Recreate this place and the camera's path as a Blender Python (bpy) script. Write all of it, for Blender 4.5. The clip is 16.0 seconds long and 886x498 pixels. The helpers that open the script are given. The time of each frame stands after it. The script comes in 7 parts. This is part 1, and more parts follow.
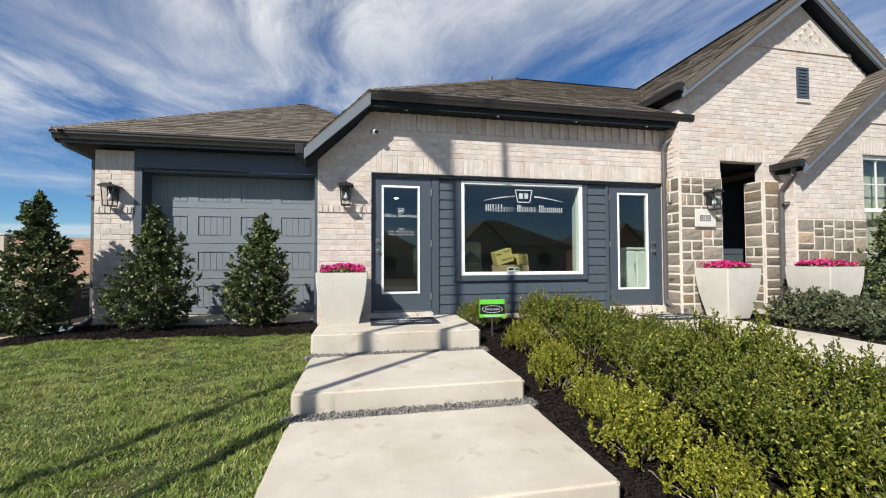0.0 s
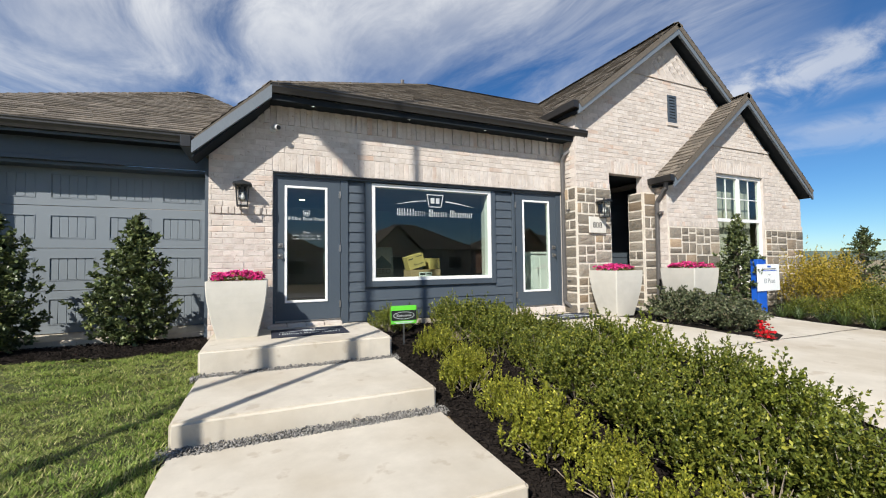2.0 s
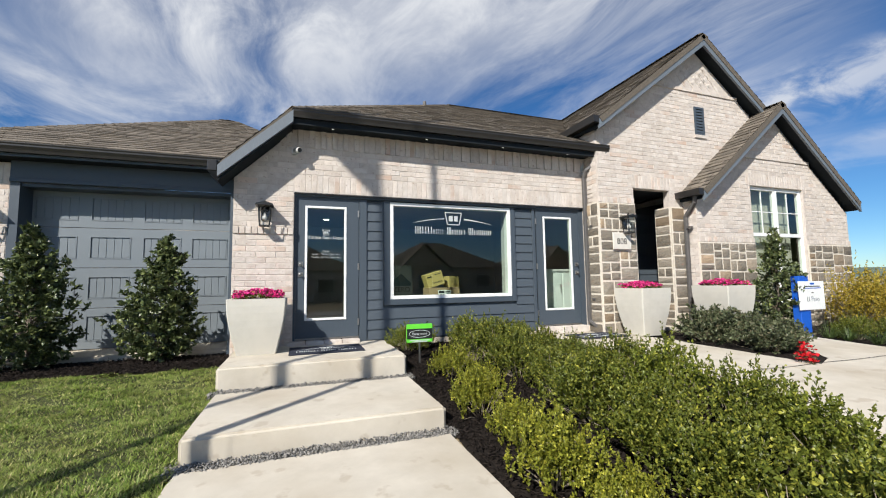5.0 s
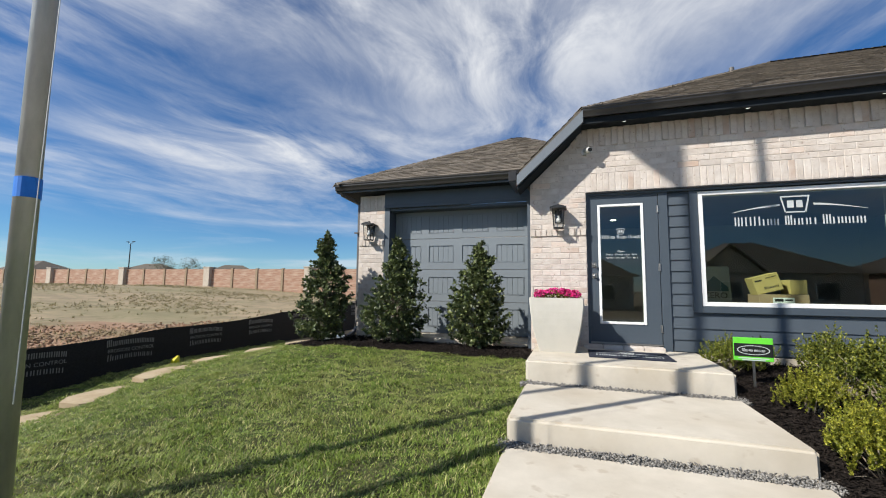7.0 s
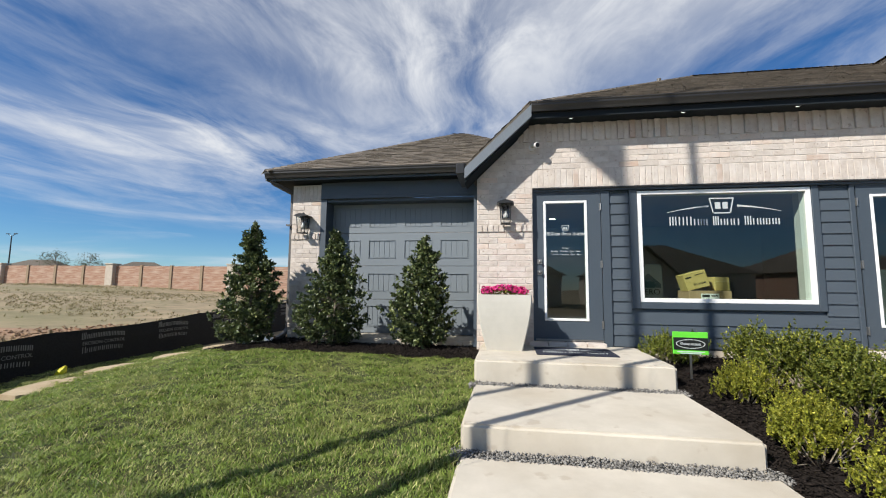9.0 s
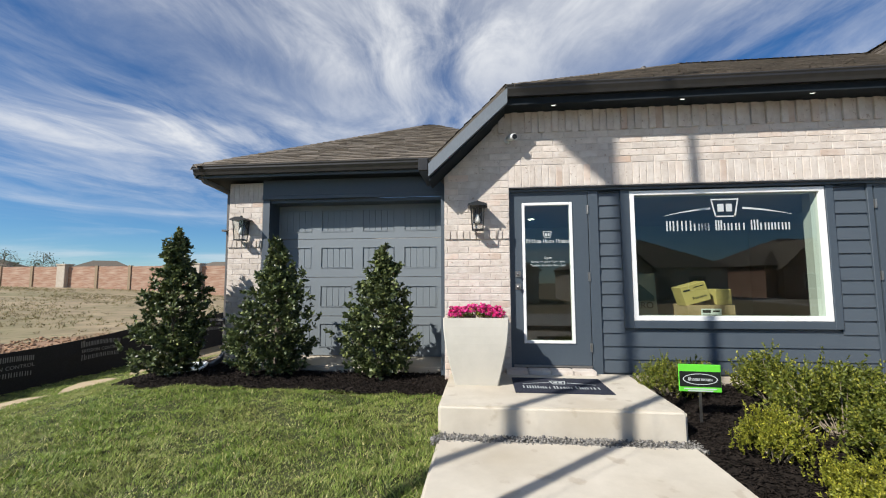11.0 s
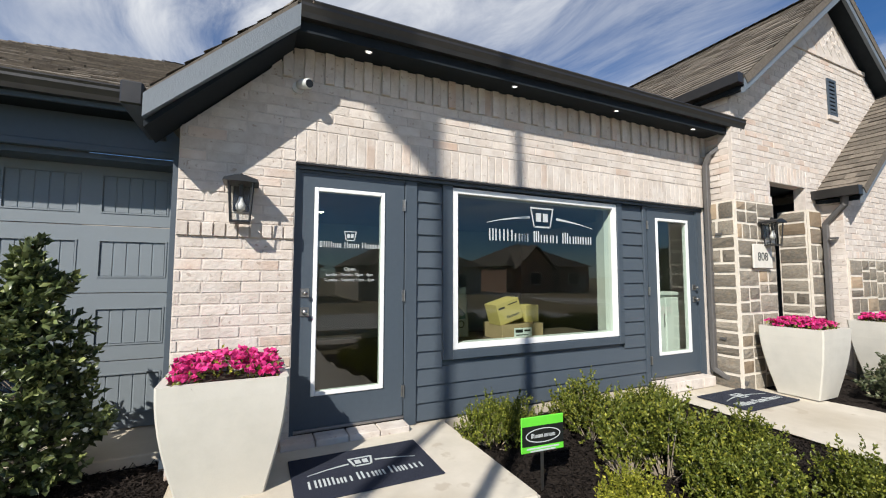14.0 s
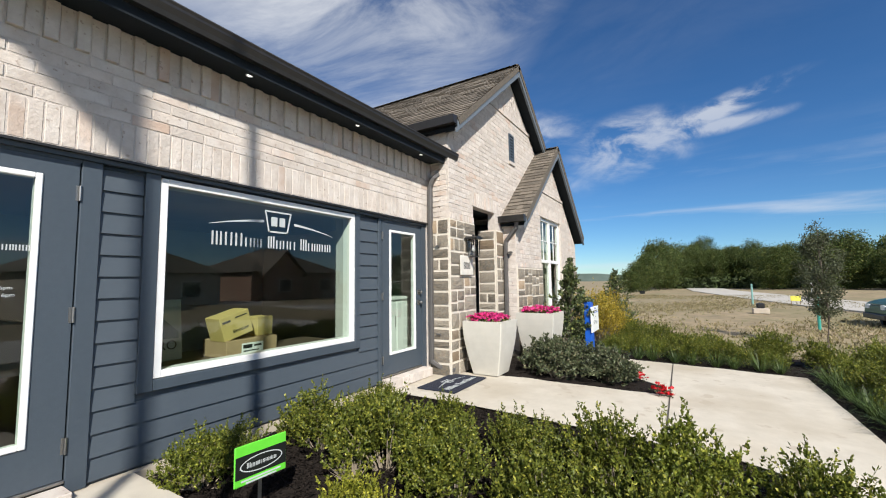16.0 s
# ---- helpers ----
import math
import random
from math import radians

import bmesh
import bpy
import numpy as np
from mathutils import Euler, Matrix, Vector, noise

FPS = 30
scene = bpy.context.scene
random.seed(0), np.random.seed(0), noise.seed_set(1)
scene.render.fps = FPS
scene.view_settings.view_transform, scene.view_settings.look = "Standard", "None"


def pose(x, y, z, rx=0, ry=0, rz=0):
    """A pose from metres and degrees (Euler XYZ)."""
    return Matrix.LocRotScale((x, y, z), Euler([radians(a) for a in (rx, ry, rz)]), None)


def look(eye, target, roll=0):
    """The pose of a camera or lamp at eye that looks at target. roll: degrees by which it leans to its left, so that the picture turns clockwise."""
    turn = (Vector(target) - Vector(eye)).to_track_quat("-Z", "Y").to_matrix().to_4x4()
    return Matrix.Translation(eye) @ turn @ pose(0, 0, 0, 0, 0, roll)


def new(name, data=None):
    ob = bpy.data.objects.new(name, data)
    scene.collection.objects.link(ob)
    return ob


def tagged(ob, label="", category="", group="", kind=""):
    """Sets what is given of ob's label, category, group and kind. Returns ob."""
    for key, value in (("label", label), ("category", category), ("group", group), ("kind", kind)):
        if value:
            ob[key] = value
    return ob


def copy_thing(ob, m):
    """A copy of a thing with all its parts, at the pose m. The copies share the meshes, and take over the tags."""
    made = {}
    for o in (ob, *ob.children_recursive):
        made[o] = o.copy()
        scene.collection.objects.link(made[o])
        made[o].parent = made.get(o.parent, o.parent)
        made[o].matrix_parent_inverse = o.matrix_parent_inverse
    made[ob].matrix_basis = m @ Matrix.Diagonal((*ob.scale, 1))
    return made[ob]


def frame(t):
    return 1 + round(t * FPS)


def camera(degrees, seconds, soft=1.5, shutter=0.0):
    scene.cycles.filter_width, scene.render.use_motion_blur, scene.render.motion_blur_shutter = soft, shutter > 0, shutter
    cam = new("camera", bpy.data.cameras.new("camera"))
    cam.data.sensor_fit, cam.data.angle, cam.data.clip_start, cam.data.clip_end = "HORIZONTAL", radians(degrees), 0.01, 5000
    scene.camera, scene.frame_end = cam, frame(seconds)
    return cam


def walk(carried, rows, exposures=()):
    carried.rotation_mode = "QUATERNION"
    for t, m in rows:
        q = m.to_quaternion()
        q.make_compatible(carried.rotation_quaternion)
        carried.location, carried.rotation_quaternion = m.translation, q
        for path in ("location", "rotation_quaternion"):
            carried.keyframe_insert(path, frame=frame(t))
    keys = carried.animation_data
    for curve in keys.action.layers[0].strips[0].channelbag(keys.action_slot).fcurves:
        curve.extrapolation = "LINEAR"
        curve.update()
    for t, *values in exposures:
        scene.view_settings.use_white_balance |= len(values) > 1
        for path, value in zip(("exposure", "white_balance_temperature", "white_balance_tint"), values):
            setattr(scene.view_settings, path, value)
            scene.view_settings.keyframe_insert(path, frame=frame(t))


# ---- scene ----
cam = camera(95.2, 16.0, soft=1.1)
PATH = [
    (0, (-0.039, 0.003, 1.24), (0.354, 1.964, 1.295), -0.2),
    (0.5, (0.006, 0.091, 1.245), (0.486, 2.032, 1.31), -0.4),
    (1, (-0.03, 0.11, 1.248), (0.569, 2.017, 1.314), -0.5),
    (1.5, (-0.001, 0.111, 1.272), (0.716, 1.977, 1.34), -0.6),
    (2, (0.014, 0.109, 1.257), (0.816, 1.94, 1.328), -0.7),
    (2.5, (0.059, 0.08, 1.262), (0.9, 1.893, 1.334), -0.8),
    (3, (0.16, 0.081, 1.254), (1.005, 1.892, 1.327), -0.9),
    (3.2, (0.187, 0.1, 1.258), (1.029, 1.912, 1.331), -0.9),
    (5.3, (0.191, 0.063, 1.247), (0.753, 1.974, 1.431), -0.6),
    (5.5, (0.192, 0.067, 1.253), (0.635, 2.007, 1.446), -0.4),
    (6, (0.007, 0.096, 1.259), (-0.115, 2.083, 1.456), 0.2),
    (6.5, (-0.079, 0.124, 1.222), (-0.637, 2.035, 1.416), 0.7),
    (7, (-0.065, 0.149, 1.176), (-0.683, 2.041, 1.372), 0.7),
    (7.5, (-0.044, 0.174, 1.185), (-0.563, 2.096, 1.382), 0.6),
    (8, (-0.126, 0.215, 1.168), (-0.554, 2.159, 1.365), 0.7),
    (8.5, (-0.267, 0.299, 1.153), (-0.63, 2.256, 1.35), 0.6),
    (9, (-0.267, 0.433, 1.145), (-0.576, 2.399, 1.34), 0.6),
    (9.2, (-0.241, 0.501, 1.14), (-0.527, 2.471, 1.332), 0.5),
    (11.3, (-0.188, 1.426, 1.45), (-0.374, 3.411, 1.607), -0.1),
    (11.5, (-0.173, 1.484, 1.45), (-0.344, 3.471, 1.6), 0.0),
    (12, (-0.179, 1.768, 1.433), (-0.284, 3.76, 1.58), -0.0),
    (12.5, (-0.226, 2.071, 1.495), (-0.21, 4.066, 1.638), -0.0),
    (13, (-0.131, 2.412, 1.538), (0.083, 4.395, 1.677), 0.0),
    (13.5, (-0.077, 2.712, 1.639), (0.415, 4.645, 1.781), 0.0),
    (14, (-0.162, 2.848, 1.662), (0.675, 4.659, 1.801), 0.1),
    (14.5, (-0.097, 2.846, 1.675), (1.091, 4.448, 1.826), -0.1),
    (15, (-0.02, 2.785, 1.688), (1.432, 4.151, 1.845), -0.4),
    (15.5, (-0.008, 2.784, 1.682), (1.612, 3.945, 1.844), -0.7),
    (16, (0.013, 2.809, 1.682), (1.718, 3.842, 1.843), -0.8),
]
walk(cam, [(t, look(eye, target, roll)) for t, eye, target, roll in PATH])

# ---- world, sun, exposure ----
SUN_DIR = Vector((1.045, 1.0, -1.15)).normalized()      # the way the sunlight travels
SUN_ELEV = math.asin(-SUN_DIR.z)
sun_data = bpy.data.lights.new("sun", "SUN")
sun_data.energy, sun_data.angle, sun_data.color = 5.3, radians(0.55), (1.0, 0.955, 0.885)
sun = new("sun", sun_data)
sun.matrix_world = look((0, 0, 30), Vector((0, 0, 30)) + SUN_DIR)
scene.view_settings.exposure = 0.27

world = bpy.data.worlds.new("sky")
scene.world = world
world.use_nodes = True
wt = world.node_tree
wt.nodes.clear()


def wnode(kind, **kw):
    n = wt.nodes.new(kind)
    for k, v in kw.items():
        n.inputs[k].default_value = v
    return n


def wmath(op, a, b=None):
    n = wt.nodes.new("ShaderNodeMath")
    n.operation = op
    for i, v in enumerate((a, b)):
        if v is None:
            continue
        if isinstance(v, (int, float)):
            n.inputs[i].default_value = v
        else:
            wt.links.new(v, n.inputs[i])
    return n.outputs[0]


wout = wt.nodes.new("ShaderNodeOutputWorld")
wbg = wnode("ShaderNodeBackground")
wbg.inputs["Strength"].default_value = 0.058
sky = wt.nodes.new("ShaderNodeTexSky")
sky.sky_type, sky.sun_disc = "NISHITA", False
sky.sun_elevation = SUN_ELEV
sky.sun_rotation = math.atan2(-SUN_DIR.x, -SUN_DIR.y)
sky.altitude, sky.air_density, sky.dust_density, sky.ozone_density = 1200, 1.0, 0.1, 4.0
# thin wind-drawn cirrus on a flat layer high above
wtc = wt.nodes.new("ShaderNodeTexCoord")
wsep = wt.nodes.new("ShaderNodeSeparateXYZ")
wt.links.new(wtc.outputs["Generated"], wsep.inputs[0])
zc = wmath("MAXIMUM", wmath("ADD", wsep.outputs[2], 0.06), 0.03)
wcomb = wt.nodes.new("ShaderNodeCombineXYZ")
wt.links.new(wmath("DIVIDE", wsep.outputs[0], zc), wcomb.inputs[0])
wt.links.new(wmath("DIVIDE", wsep.outputs[1], zc), wcomb.inputs[1])


# a slow bend of the wind, so that no streak runs straight
bend = wnode("ShaderNodeTexNoise", Scale=0.55, Detail=2, Roughness=0.5)
wt.links.new(wcomb.outputs[0], bend.inputs["Vector"])
bend_off = wt.nodes.new("ShaderNodeVectorMath")
bend_off.operation = "SUBTRACT"
bend_off.inputs[1].default_value = (0.5, 0.5, 0.5)
wt.links.new(bend.outputs["Color"], bend_off.inputs[0])


def cloud_layer(turn, sx, sy, scale, detail, rough, warp, lo, hi, shift):
    sw = wt.nodes.new("ShaderNodeVectorMath")
    sw.operation = "MULTIPLY_ADD"
    sw.inputs[1].default_value = (warp, warp, 0)
    wt.links.new(bend_off.outputs[0], sw.inputs[0])
    wt.links.new(wcomb.outputs[0], sw.inputs[2])
    mp = wt.nodes.new("ShaderNodeMapping")
    mp.inputs["Rotation"].default_value[2] = radians(turn)
    mp.inputs["Scale"].default_value = (sx, sy, 1)
    mp.inputs["Location"].default_value = (shift, shift * 0.7, 0)
    wt.links.new(sw.outputs[0], mp.inputs[0])
    nz = wnode("ShaderNodeTexNoise", Scale=scale, Detail=detail, Roughness=rough, Distortion=0.5)
    wt.links.new(mp.outputs[0], nz.inputs["Vector"])
    mr = wnode("ShaderNodeMapRange")
    mr.interpolation_type = "SMOOTHSTEP"
    mr.inputs["From Min"].default_value, mr.inputs["From Max"].default_value = lo, hi
    wt.links.new(nz.outputs["Fac"], mr.inputs["Value"])
    return mr.outputs["Result"]


big = cloud_layer(20, 0.40, 0.45, 1.0, 3, 0.5, 0.6, 0.33, 0.60, 3.1)
streak = cloud_layer(-28, 1.0, 0.42, 1.0, 8, 0.58, 1.1, 0.38, 0.72, 1.7)
wisp = cloud_layer(-12, 2.3, 1.2, 1.2, 9, 0.64, 0.9, 0.36, 0.72, 5.2)
# the cloud field thins out towards the east
east = wnode("ShaderNodeMapRange")
east.inputs["From Min"].default_value, east.inputs["From Max"].default_value = 1.20, 0.90
east.inputs["To Min"].default_value = 0.05
edge = wmath("SUBTRACT", wsep.outputs[0], wmath("MULTIPLY", wsep.outputs[1], 0.35))
wt.links.new(wmath("MULTIPLY", edge, 1.6), east.inputs["Value"])
cover = wmath("MULTIPLY", wmath("ADD", wmath("MULTIPLY", streak, 0.82), wmath("MULTIPLY", wisp, 0.56)), wmath("ADD", wmath("MULTIPLY", big, 0.90), 0.24))
cover = wmath("MULTIPLY", cover, east.outputs["Result"])


# one small torn cloud low in the east with two wind-drawn tails
def sky_dot(way):
    d = wt.nodes.new("ShaderNodeVectorMath")
    d.operation = "DOT_PRODUCT"
    wt.links.new(wtc.outputs["Generated"], d.inputs[0])
    d.inputs[1].default_value = way
    return d.outputs["Value"]


def lobe(centre, along, length, width):
    """An oval patch of sky: 1 in its middle, 0 at its rim."""
    c = Vector(centre).normalized()
    u = (Vector(along) - c * Vector(along).dot(c)).normalized()
    p, q = wmath("DIVIDE", sky_dot(u), length), wmath("DIVIDE", sky_dot(c.cross(u)), width)
    far = wmath("SQRT", wmath("ADD", wmath("MULTIPLY", p, p), wmath("MULTIPLY", q, q)))
    return wmath("MULTIPLY", wmath("MAXIMUM", wmath("SUBTRACT", 1.0, far), 0.0), wmath("GREATER_THAN", sky_dot(c), 0.0))


lobes = wmath("MAXIMUM", lobe((0.952, 0.095, 0.287), (0, -0.97, 0.12), 0.17, 0.090), lobe((0.944, -0.04, 0.322), (0, -0.95, 0.30), 0.20, 0.030))
lobes = wmath("MAXIMUM", lobes, wmath("MULTIPLY", lobe((0.952, -0.045, 0.298), (0, -1, 0.10), 0.16, 0.022), 0.9))
# two thin banks lower in the north-east
lobes = wmath("MAXIMUM", lobes, wmath("MULTIPLY", lobe((0.864, 0.385, 0.326), (0.4, -0.9, 0.10), 0.26, 0.075), 0.9))
lobes = wmath("MAXIMUM", lobes, wmath("MULTIPLY", lobe((0.919, 0.334, 0.215), (0.4, -0.9, 0.03), 0.22, 0.045), 0.9))
torn_map = wt.nodes.new("ShaderNodeMapping")
torn_map.inputs["Rotation"].default_value[0] = radians(-14)
torn_map.inputs["Scale"].default_value = (7.0, 6.5, 12.0)
wt.links.new(wtc.outputs["Generated"], torn_map.inputs[0])
torn = wnode("ShaderNodeTexNoise", Scale=1.5, Detail=9, Roughness=0.60, Distortion=0.4)
wt.links.new(torn_map.outputs[0], torn.inputs["Vector"])
body = wmath("MULTIPLY", lobes, wmath("ADD", 0.40, wmath("MULTIPLY", wmath("SUBTRACT", torn.outputs["Fac"], 0.42), 5.0)))
shred = wnode("ShaderNodeMapRange")
shred.interpolation_type = "SMOOTHSTEP"
shred.inputs["From Min"].default_value, shred.inputs["From Max"].default_value = 0.03, 0.80
wt.links.new(body, shred.inputs["Value"])
cover = wmath("ADD", cover, wmath("MULTIPLY", shred.outputs["Result"], 0.60))
# a thin veil of cirrus low in the east
veil_map = wt.nodes.new("ShaderNodeMapping")
veil_map.inputs["Rotation"].default_value[0] = radians(-7)
veil_map.inputs["Scale"].default_value = (1.0, 1.3, 13.0)
wt.links.new(wtc.outputs["Generated"], veil_map.inputs[0])
veil_noise = wnode("ShaderNodeTexNoise", Scale=1.5, Detail=8, Roughness=0.55, Distortion=0.5)
wt.links.new(veil_map.outputs[0], veil_noise.inputs["Vector"])
veil = wnode("ShaderNodeMapRange")
veil.interpolation_type = "SMOOTHSTEP"
veil.inputs["From Min"].default_value, veil.inputs["From Max"].default_value = 0.48, 0.74
wt.links.new(veil_noise.outputs["Fac"], veil.inputs["Value"])
veil_band = wnode("ShaderNodeMapRange")
veil_band.interpolation_type = "SMOOTHSTEP"
veil_band.inputs["From Min"].default_value, veil_band.inputs["From Max"].default_value = 0.30, 0.15
wt.links.new(wsep.outputs[2], veil_band.inputs["Value"])
low = wnode("ShaderNodeMapRange")
low.inputs["From Min"].default_value, low.inputs["From Max"].default_value = 0.11, 0.33
wt.links.new(wsep.outputs[2], low.inputs["Value"])
cover = wmath("ADD", wmath("MULTIPLY", cover, low.outputs["Result"]), wmath("MULTIPLY", wmath("MULTIPLY", veil.outputs["Result"], veil_band.outputs["Result"]), 0.5))
cover = wmath("MINIMUM", cover, 0.92)
wmix = wt.nodes.new("ShaderNodeMix")
wmix.data_type = "RGBA"
wt.links.new(cover, wmix.inputs[0])
wsat = wnode("ShaderNodeHueSaturation", Saturation=1.18, Value=1.36)
wt.links.new(sky.outputs[0], wsat.inputs["Color"])
deep = wt.nodes.new("ShaderNodeMix")
deep.data_type, deep.blend_type = "RGBA", "MULTIPLY"
deep.inputs[0].default_value = 1.0
deep.inputs[7].default_value = (0.80, 1.0, 1.13, 1)
wt.links.new(wsat.outputs[0], deep.inputs[6])
wt.links.new(deep.outputs[2], wmix.inputs[6])
wmix.inputs[7].default_value = (11.6, 11.9, 12.4, 1)
wt.links.new(wmix.outputs[2], wbg.inputs["Color"])
wt.links.new(wbg.outputs[0], wout.inputs[0])

# ---- materials ----
def surface(name, c1, c2, scale=8.0, rough=0.7, bump=0.0, bump_scale=60.0, metal=0.0, random=0.0, island=0.0,
            stain=None, stain_scale=1.2, stain_amount=0.35, spec=0.5, stretch=(1, 1, 1), rough2=None, third=None, speck=None):
    """A painted, mineral or woody surface: two tones mixed by grain, a broad stain, fine relief."""
    m = bpy.data.materials.new(name)
    m.use_nodes = True
    nt = m.node_tree
    b = nt.nodes["Principled BSDF"]
    tc = nt.nodes.new("ShaderNodeTexCoord")
    mp = nt.nodes.new("ShaderNodeMapping")
    mp.inputs["Scale"].default_value = stretch
    nt.links.new(tc.outputs["Object"], mp.inputs[0])
    vec = mp.outputs[0]
    info = None
    if random or third:
        info = nt.nodes.new("ShaderNodeObjectInfo")
        add = nt.nodes.new("ShaderNodeVectorMath")
        add.operation = "ADD"
        sc = nt.nodes.new("ShaderNodeVectorMath")
        sc.operation = "SCALE"
        sc.inputs[0].default_value = (37.0, 19.0, 53.0)
        nt.links.new(info.outputs["Random"], sc.inputs["Scale"])
        nt.links.new(vec, add.inputs[0])
        nt.links.new(sc.outputs[0], add.inputs[1])
        vec = add.outputs[0]
    n1 = nt.nodes.new("ShaderNodeTexNoise")
    n1.inputs["Scale"].default_value, n1.inputs["Detail"].default_value, n1.inputs["Roughness"].default_value = scale, 6, 0.65
    nt.links.new(vec, n1.inputs["Vector"])
    ramp = nt.nodes.new("ShaderNodeMapRange")
    ramp.inputs["From Min"].default_value, ramp.inputs["From Max"].default_value = 0.3, 0.7
    nt.links.new(n1.outputs["Fac"], ramp.inputs["Value"])
    mix = nt.nodes.new("ShaderNodeMix")
    mix.data_type = "RGBA"
    nt.links.new(ramp.outputs[0], mix.inputs[0])
    mix.inputs[6].default_value, mix.inputs[7].default_value = (*c1, 1), (*c2, 1)
    col = mix.outputs[2]
    rnd = None
    if random:
        rnd, amount = info.outputs["Random"], random
    if island:
        geo = nt.nodes.new("ShaderNodeNewGeometry")
        rnd, amount = geo.outputs["Random Per Island"], island
    if third and rnd is not None:
        r3 = nt.nodes.new("ShaderNodeMapRange")
        r3.inputs["From Min"].default_value, r3.inputs["From Max"].default_value = third[1], 1.0
        nt.links.new(rnd, r3.inputs["Value"])
        m3 = nt.nodes.new("ShaderNodeMix")
        m3.data_type = "RGBA"
        nt.links.new(r3.outputs[0], m3.inputs[0])
        nt.links.new(col, m3.inputs[6])
        m3.inputs[7].default_value = (*third[0], 1)
        col = m3.outputs[2]
    if rnd is not None:
        hs = nt.nodes.new("ShaderNodeHueSaturation")
        vr = nt.nodes.new("ShaderNodeMapRange")
        vr.inputs["To Min"].default_value, vr.inputs["To Max"].default_value = 1 - amount, 1 + amount
        fr = nt.nodes.new("ShaderNodeMath")
        fr.operation = "FRACT"
        ml = nt.nodes.new("ShaderNodeMath")
        ml.operation = "MULTIPLY"
        ml.inputs[1].default_value = 7.31
        nt.links.new(rnd, ml.inputs[0])
        nt.links.new(ml.outputs[0], fr.inputs[0])
        nt.links.new(fr.outputs[0], vr.inputs["Value"])
        nt.links.new(vr.outputs[0], hs.inputs["Value"])
        nt.links.new(col, hs.inputs["Color"])
        col = hs.outputs[0]
    if stain:
        n2 = nt.nodes.new("ShaderNodeTexNoise")
        n2.inputs["Scale"].default_value, n2.inputs["Detail"].default_value = stain_scale, 5
        nt.links.new(vec, n2.inputs["Vector"])
        r2 = nt.nodes.new("ShaderNodeMapRange")
        r2.inputs["From Min"].default_value, r2.inputs["From Max"].default_value = 0.45, 0.75
        r2.inputs["To Max"].default_value = stain_amount
        nt.links.new(n2.outputs["Fac"], r2.inputs["Value"])
        m2 = nt.nodes.new("ShaderNodeMix")
        m2.data_type = "RGBA"
        nt.links.new(r2.outputs[0], m2.inputs[0])
        nt.links.new(col, m2.inputs[6])
        m2.inputs[7].default_value = (*stain, 1)
        col = m2.outputs[2]
    if speck:
        n4 = nt.nodes.new("ShaderNodeTexNoise")
        n4.inputs["Scale"].default_value, n4.inputs["Detail"].default_value = speck[1], 4
        nt.links.new(vec, n4.inputs["Vector"])
        r4 = nt.nodes.new("ShaderNodeMapRange")
        r4.inputs["From Min"].default_value, r4.inputs["From Max"].default_value = speck[2], speck[2] + 0.06
        r4.inputs["To Max"].default_value = 0.7
        nt.links.new(n4.outputs["Fac"], r4.inputs["Value"])
        m4 = nt.nodes.new("ShaderNodeMix")
        m4.data_type = "RGBA"
        nt.links.new(r4.outputs[0], m4.inputs[0])
        nt.links.new(col, m4.inputs[6])
        m4.inputs[7].default_value = (*speck[0], 1)
        col = m4.outputs[2]
    nt.links.new(col, b.inputs["Base Color"])
    b.inputs["Metallic"].default_value = metal
    b.inputs["Specular IOR Level"].default_value = spec
    rr = nt.nodes.new("ShaderNodeMapRange")
    rr.inputs["To Min"].default_value, rr.inputs["To Max"].default_value = rough - 0.06, min(1, rough + 0.06) if rough2 is None else rough2
    nt.links.new(n1.outputs["Fac"], rr.inputs["Value"])
    nt.links.new(rr.outputs[0], b.inputs["Roughness"])
    if bump:
        n3 = nt.nodes.new("ShaderNodeTexNoise")
        n3.inputs["Scale"].default_value, n3.inputs["Detail"].default_value = bump_scale, 5
        nt.links.new(vec, n3.inputs["Vector"])
        bp = nt.nodes.new("ShaderNodeBump")
        bp.inputs["Strength"].default_value, bp.inputs["Distance"].default_value = bump, 0.01
        nt.links.new(n3.outputs["Fac"], bp.inputs["Height"])
        nt.links.new(bp.outputs[0], b.inputs["Normal"])
    return m


def leaf_surface(name, c1, c2, rough=0.45, through_light=0.25, tip=None, spec=0.32, vary=0.42, **more):
    m = surface(name, c1, c2, scale=14.0, rough=rough, spec=spec, island=vary, **more, third=(tip, 0.72) if tip else None)
    nt = m.node_tree
    b = nt.nodes["Principled BSDF"]
    out = nt.nodes["Material Output"]
    tl = nt.nodes.new("ShaderNodeBsdfTranslucent")
    src = b.inputs["Base Color"].links[0].from_socket
    nt.links.new(src, tl.inputs["Color"])
    mx = nt.nodes.new("ShaderNodeMixShader")
    mx.inputs[0].default_value = through_light
    nt.links.new(b.outputs[0], mx.inputs[1])
    nt.links.new(tl.outputs[0], mx.inputs[2])
    nt.links.new(mx.outputs[0], out.inputs["Surface"])
    return m


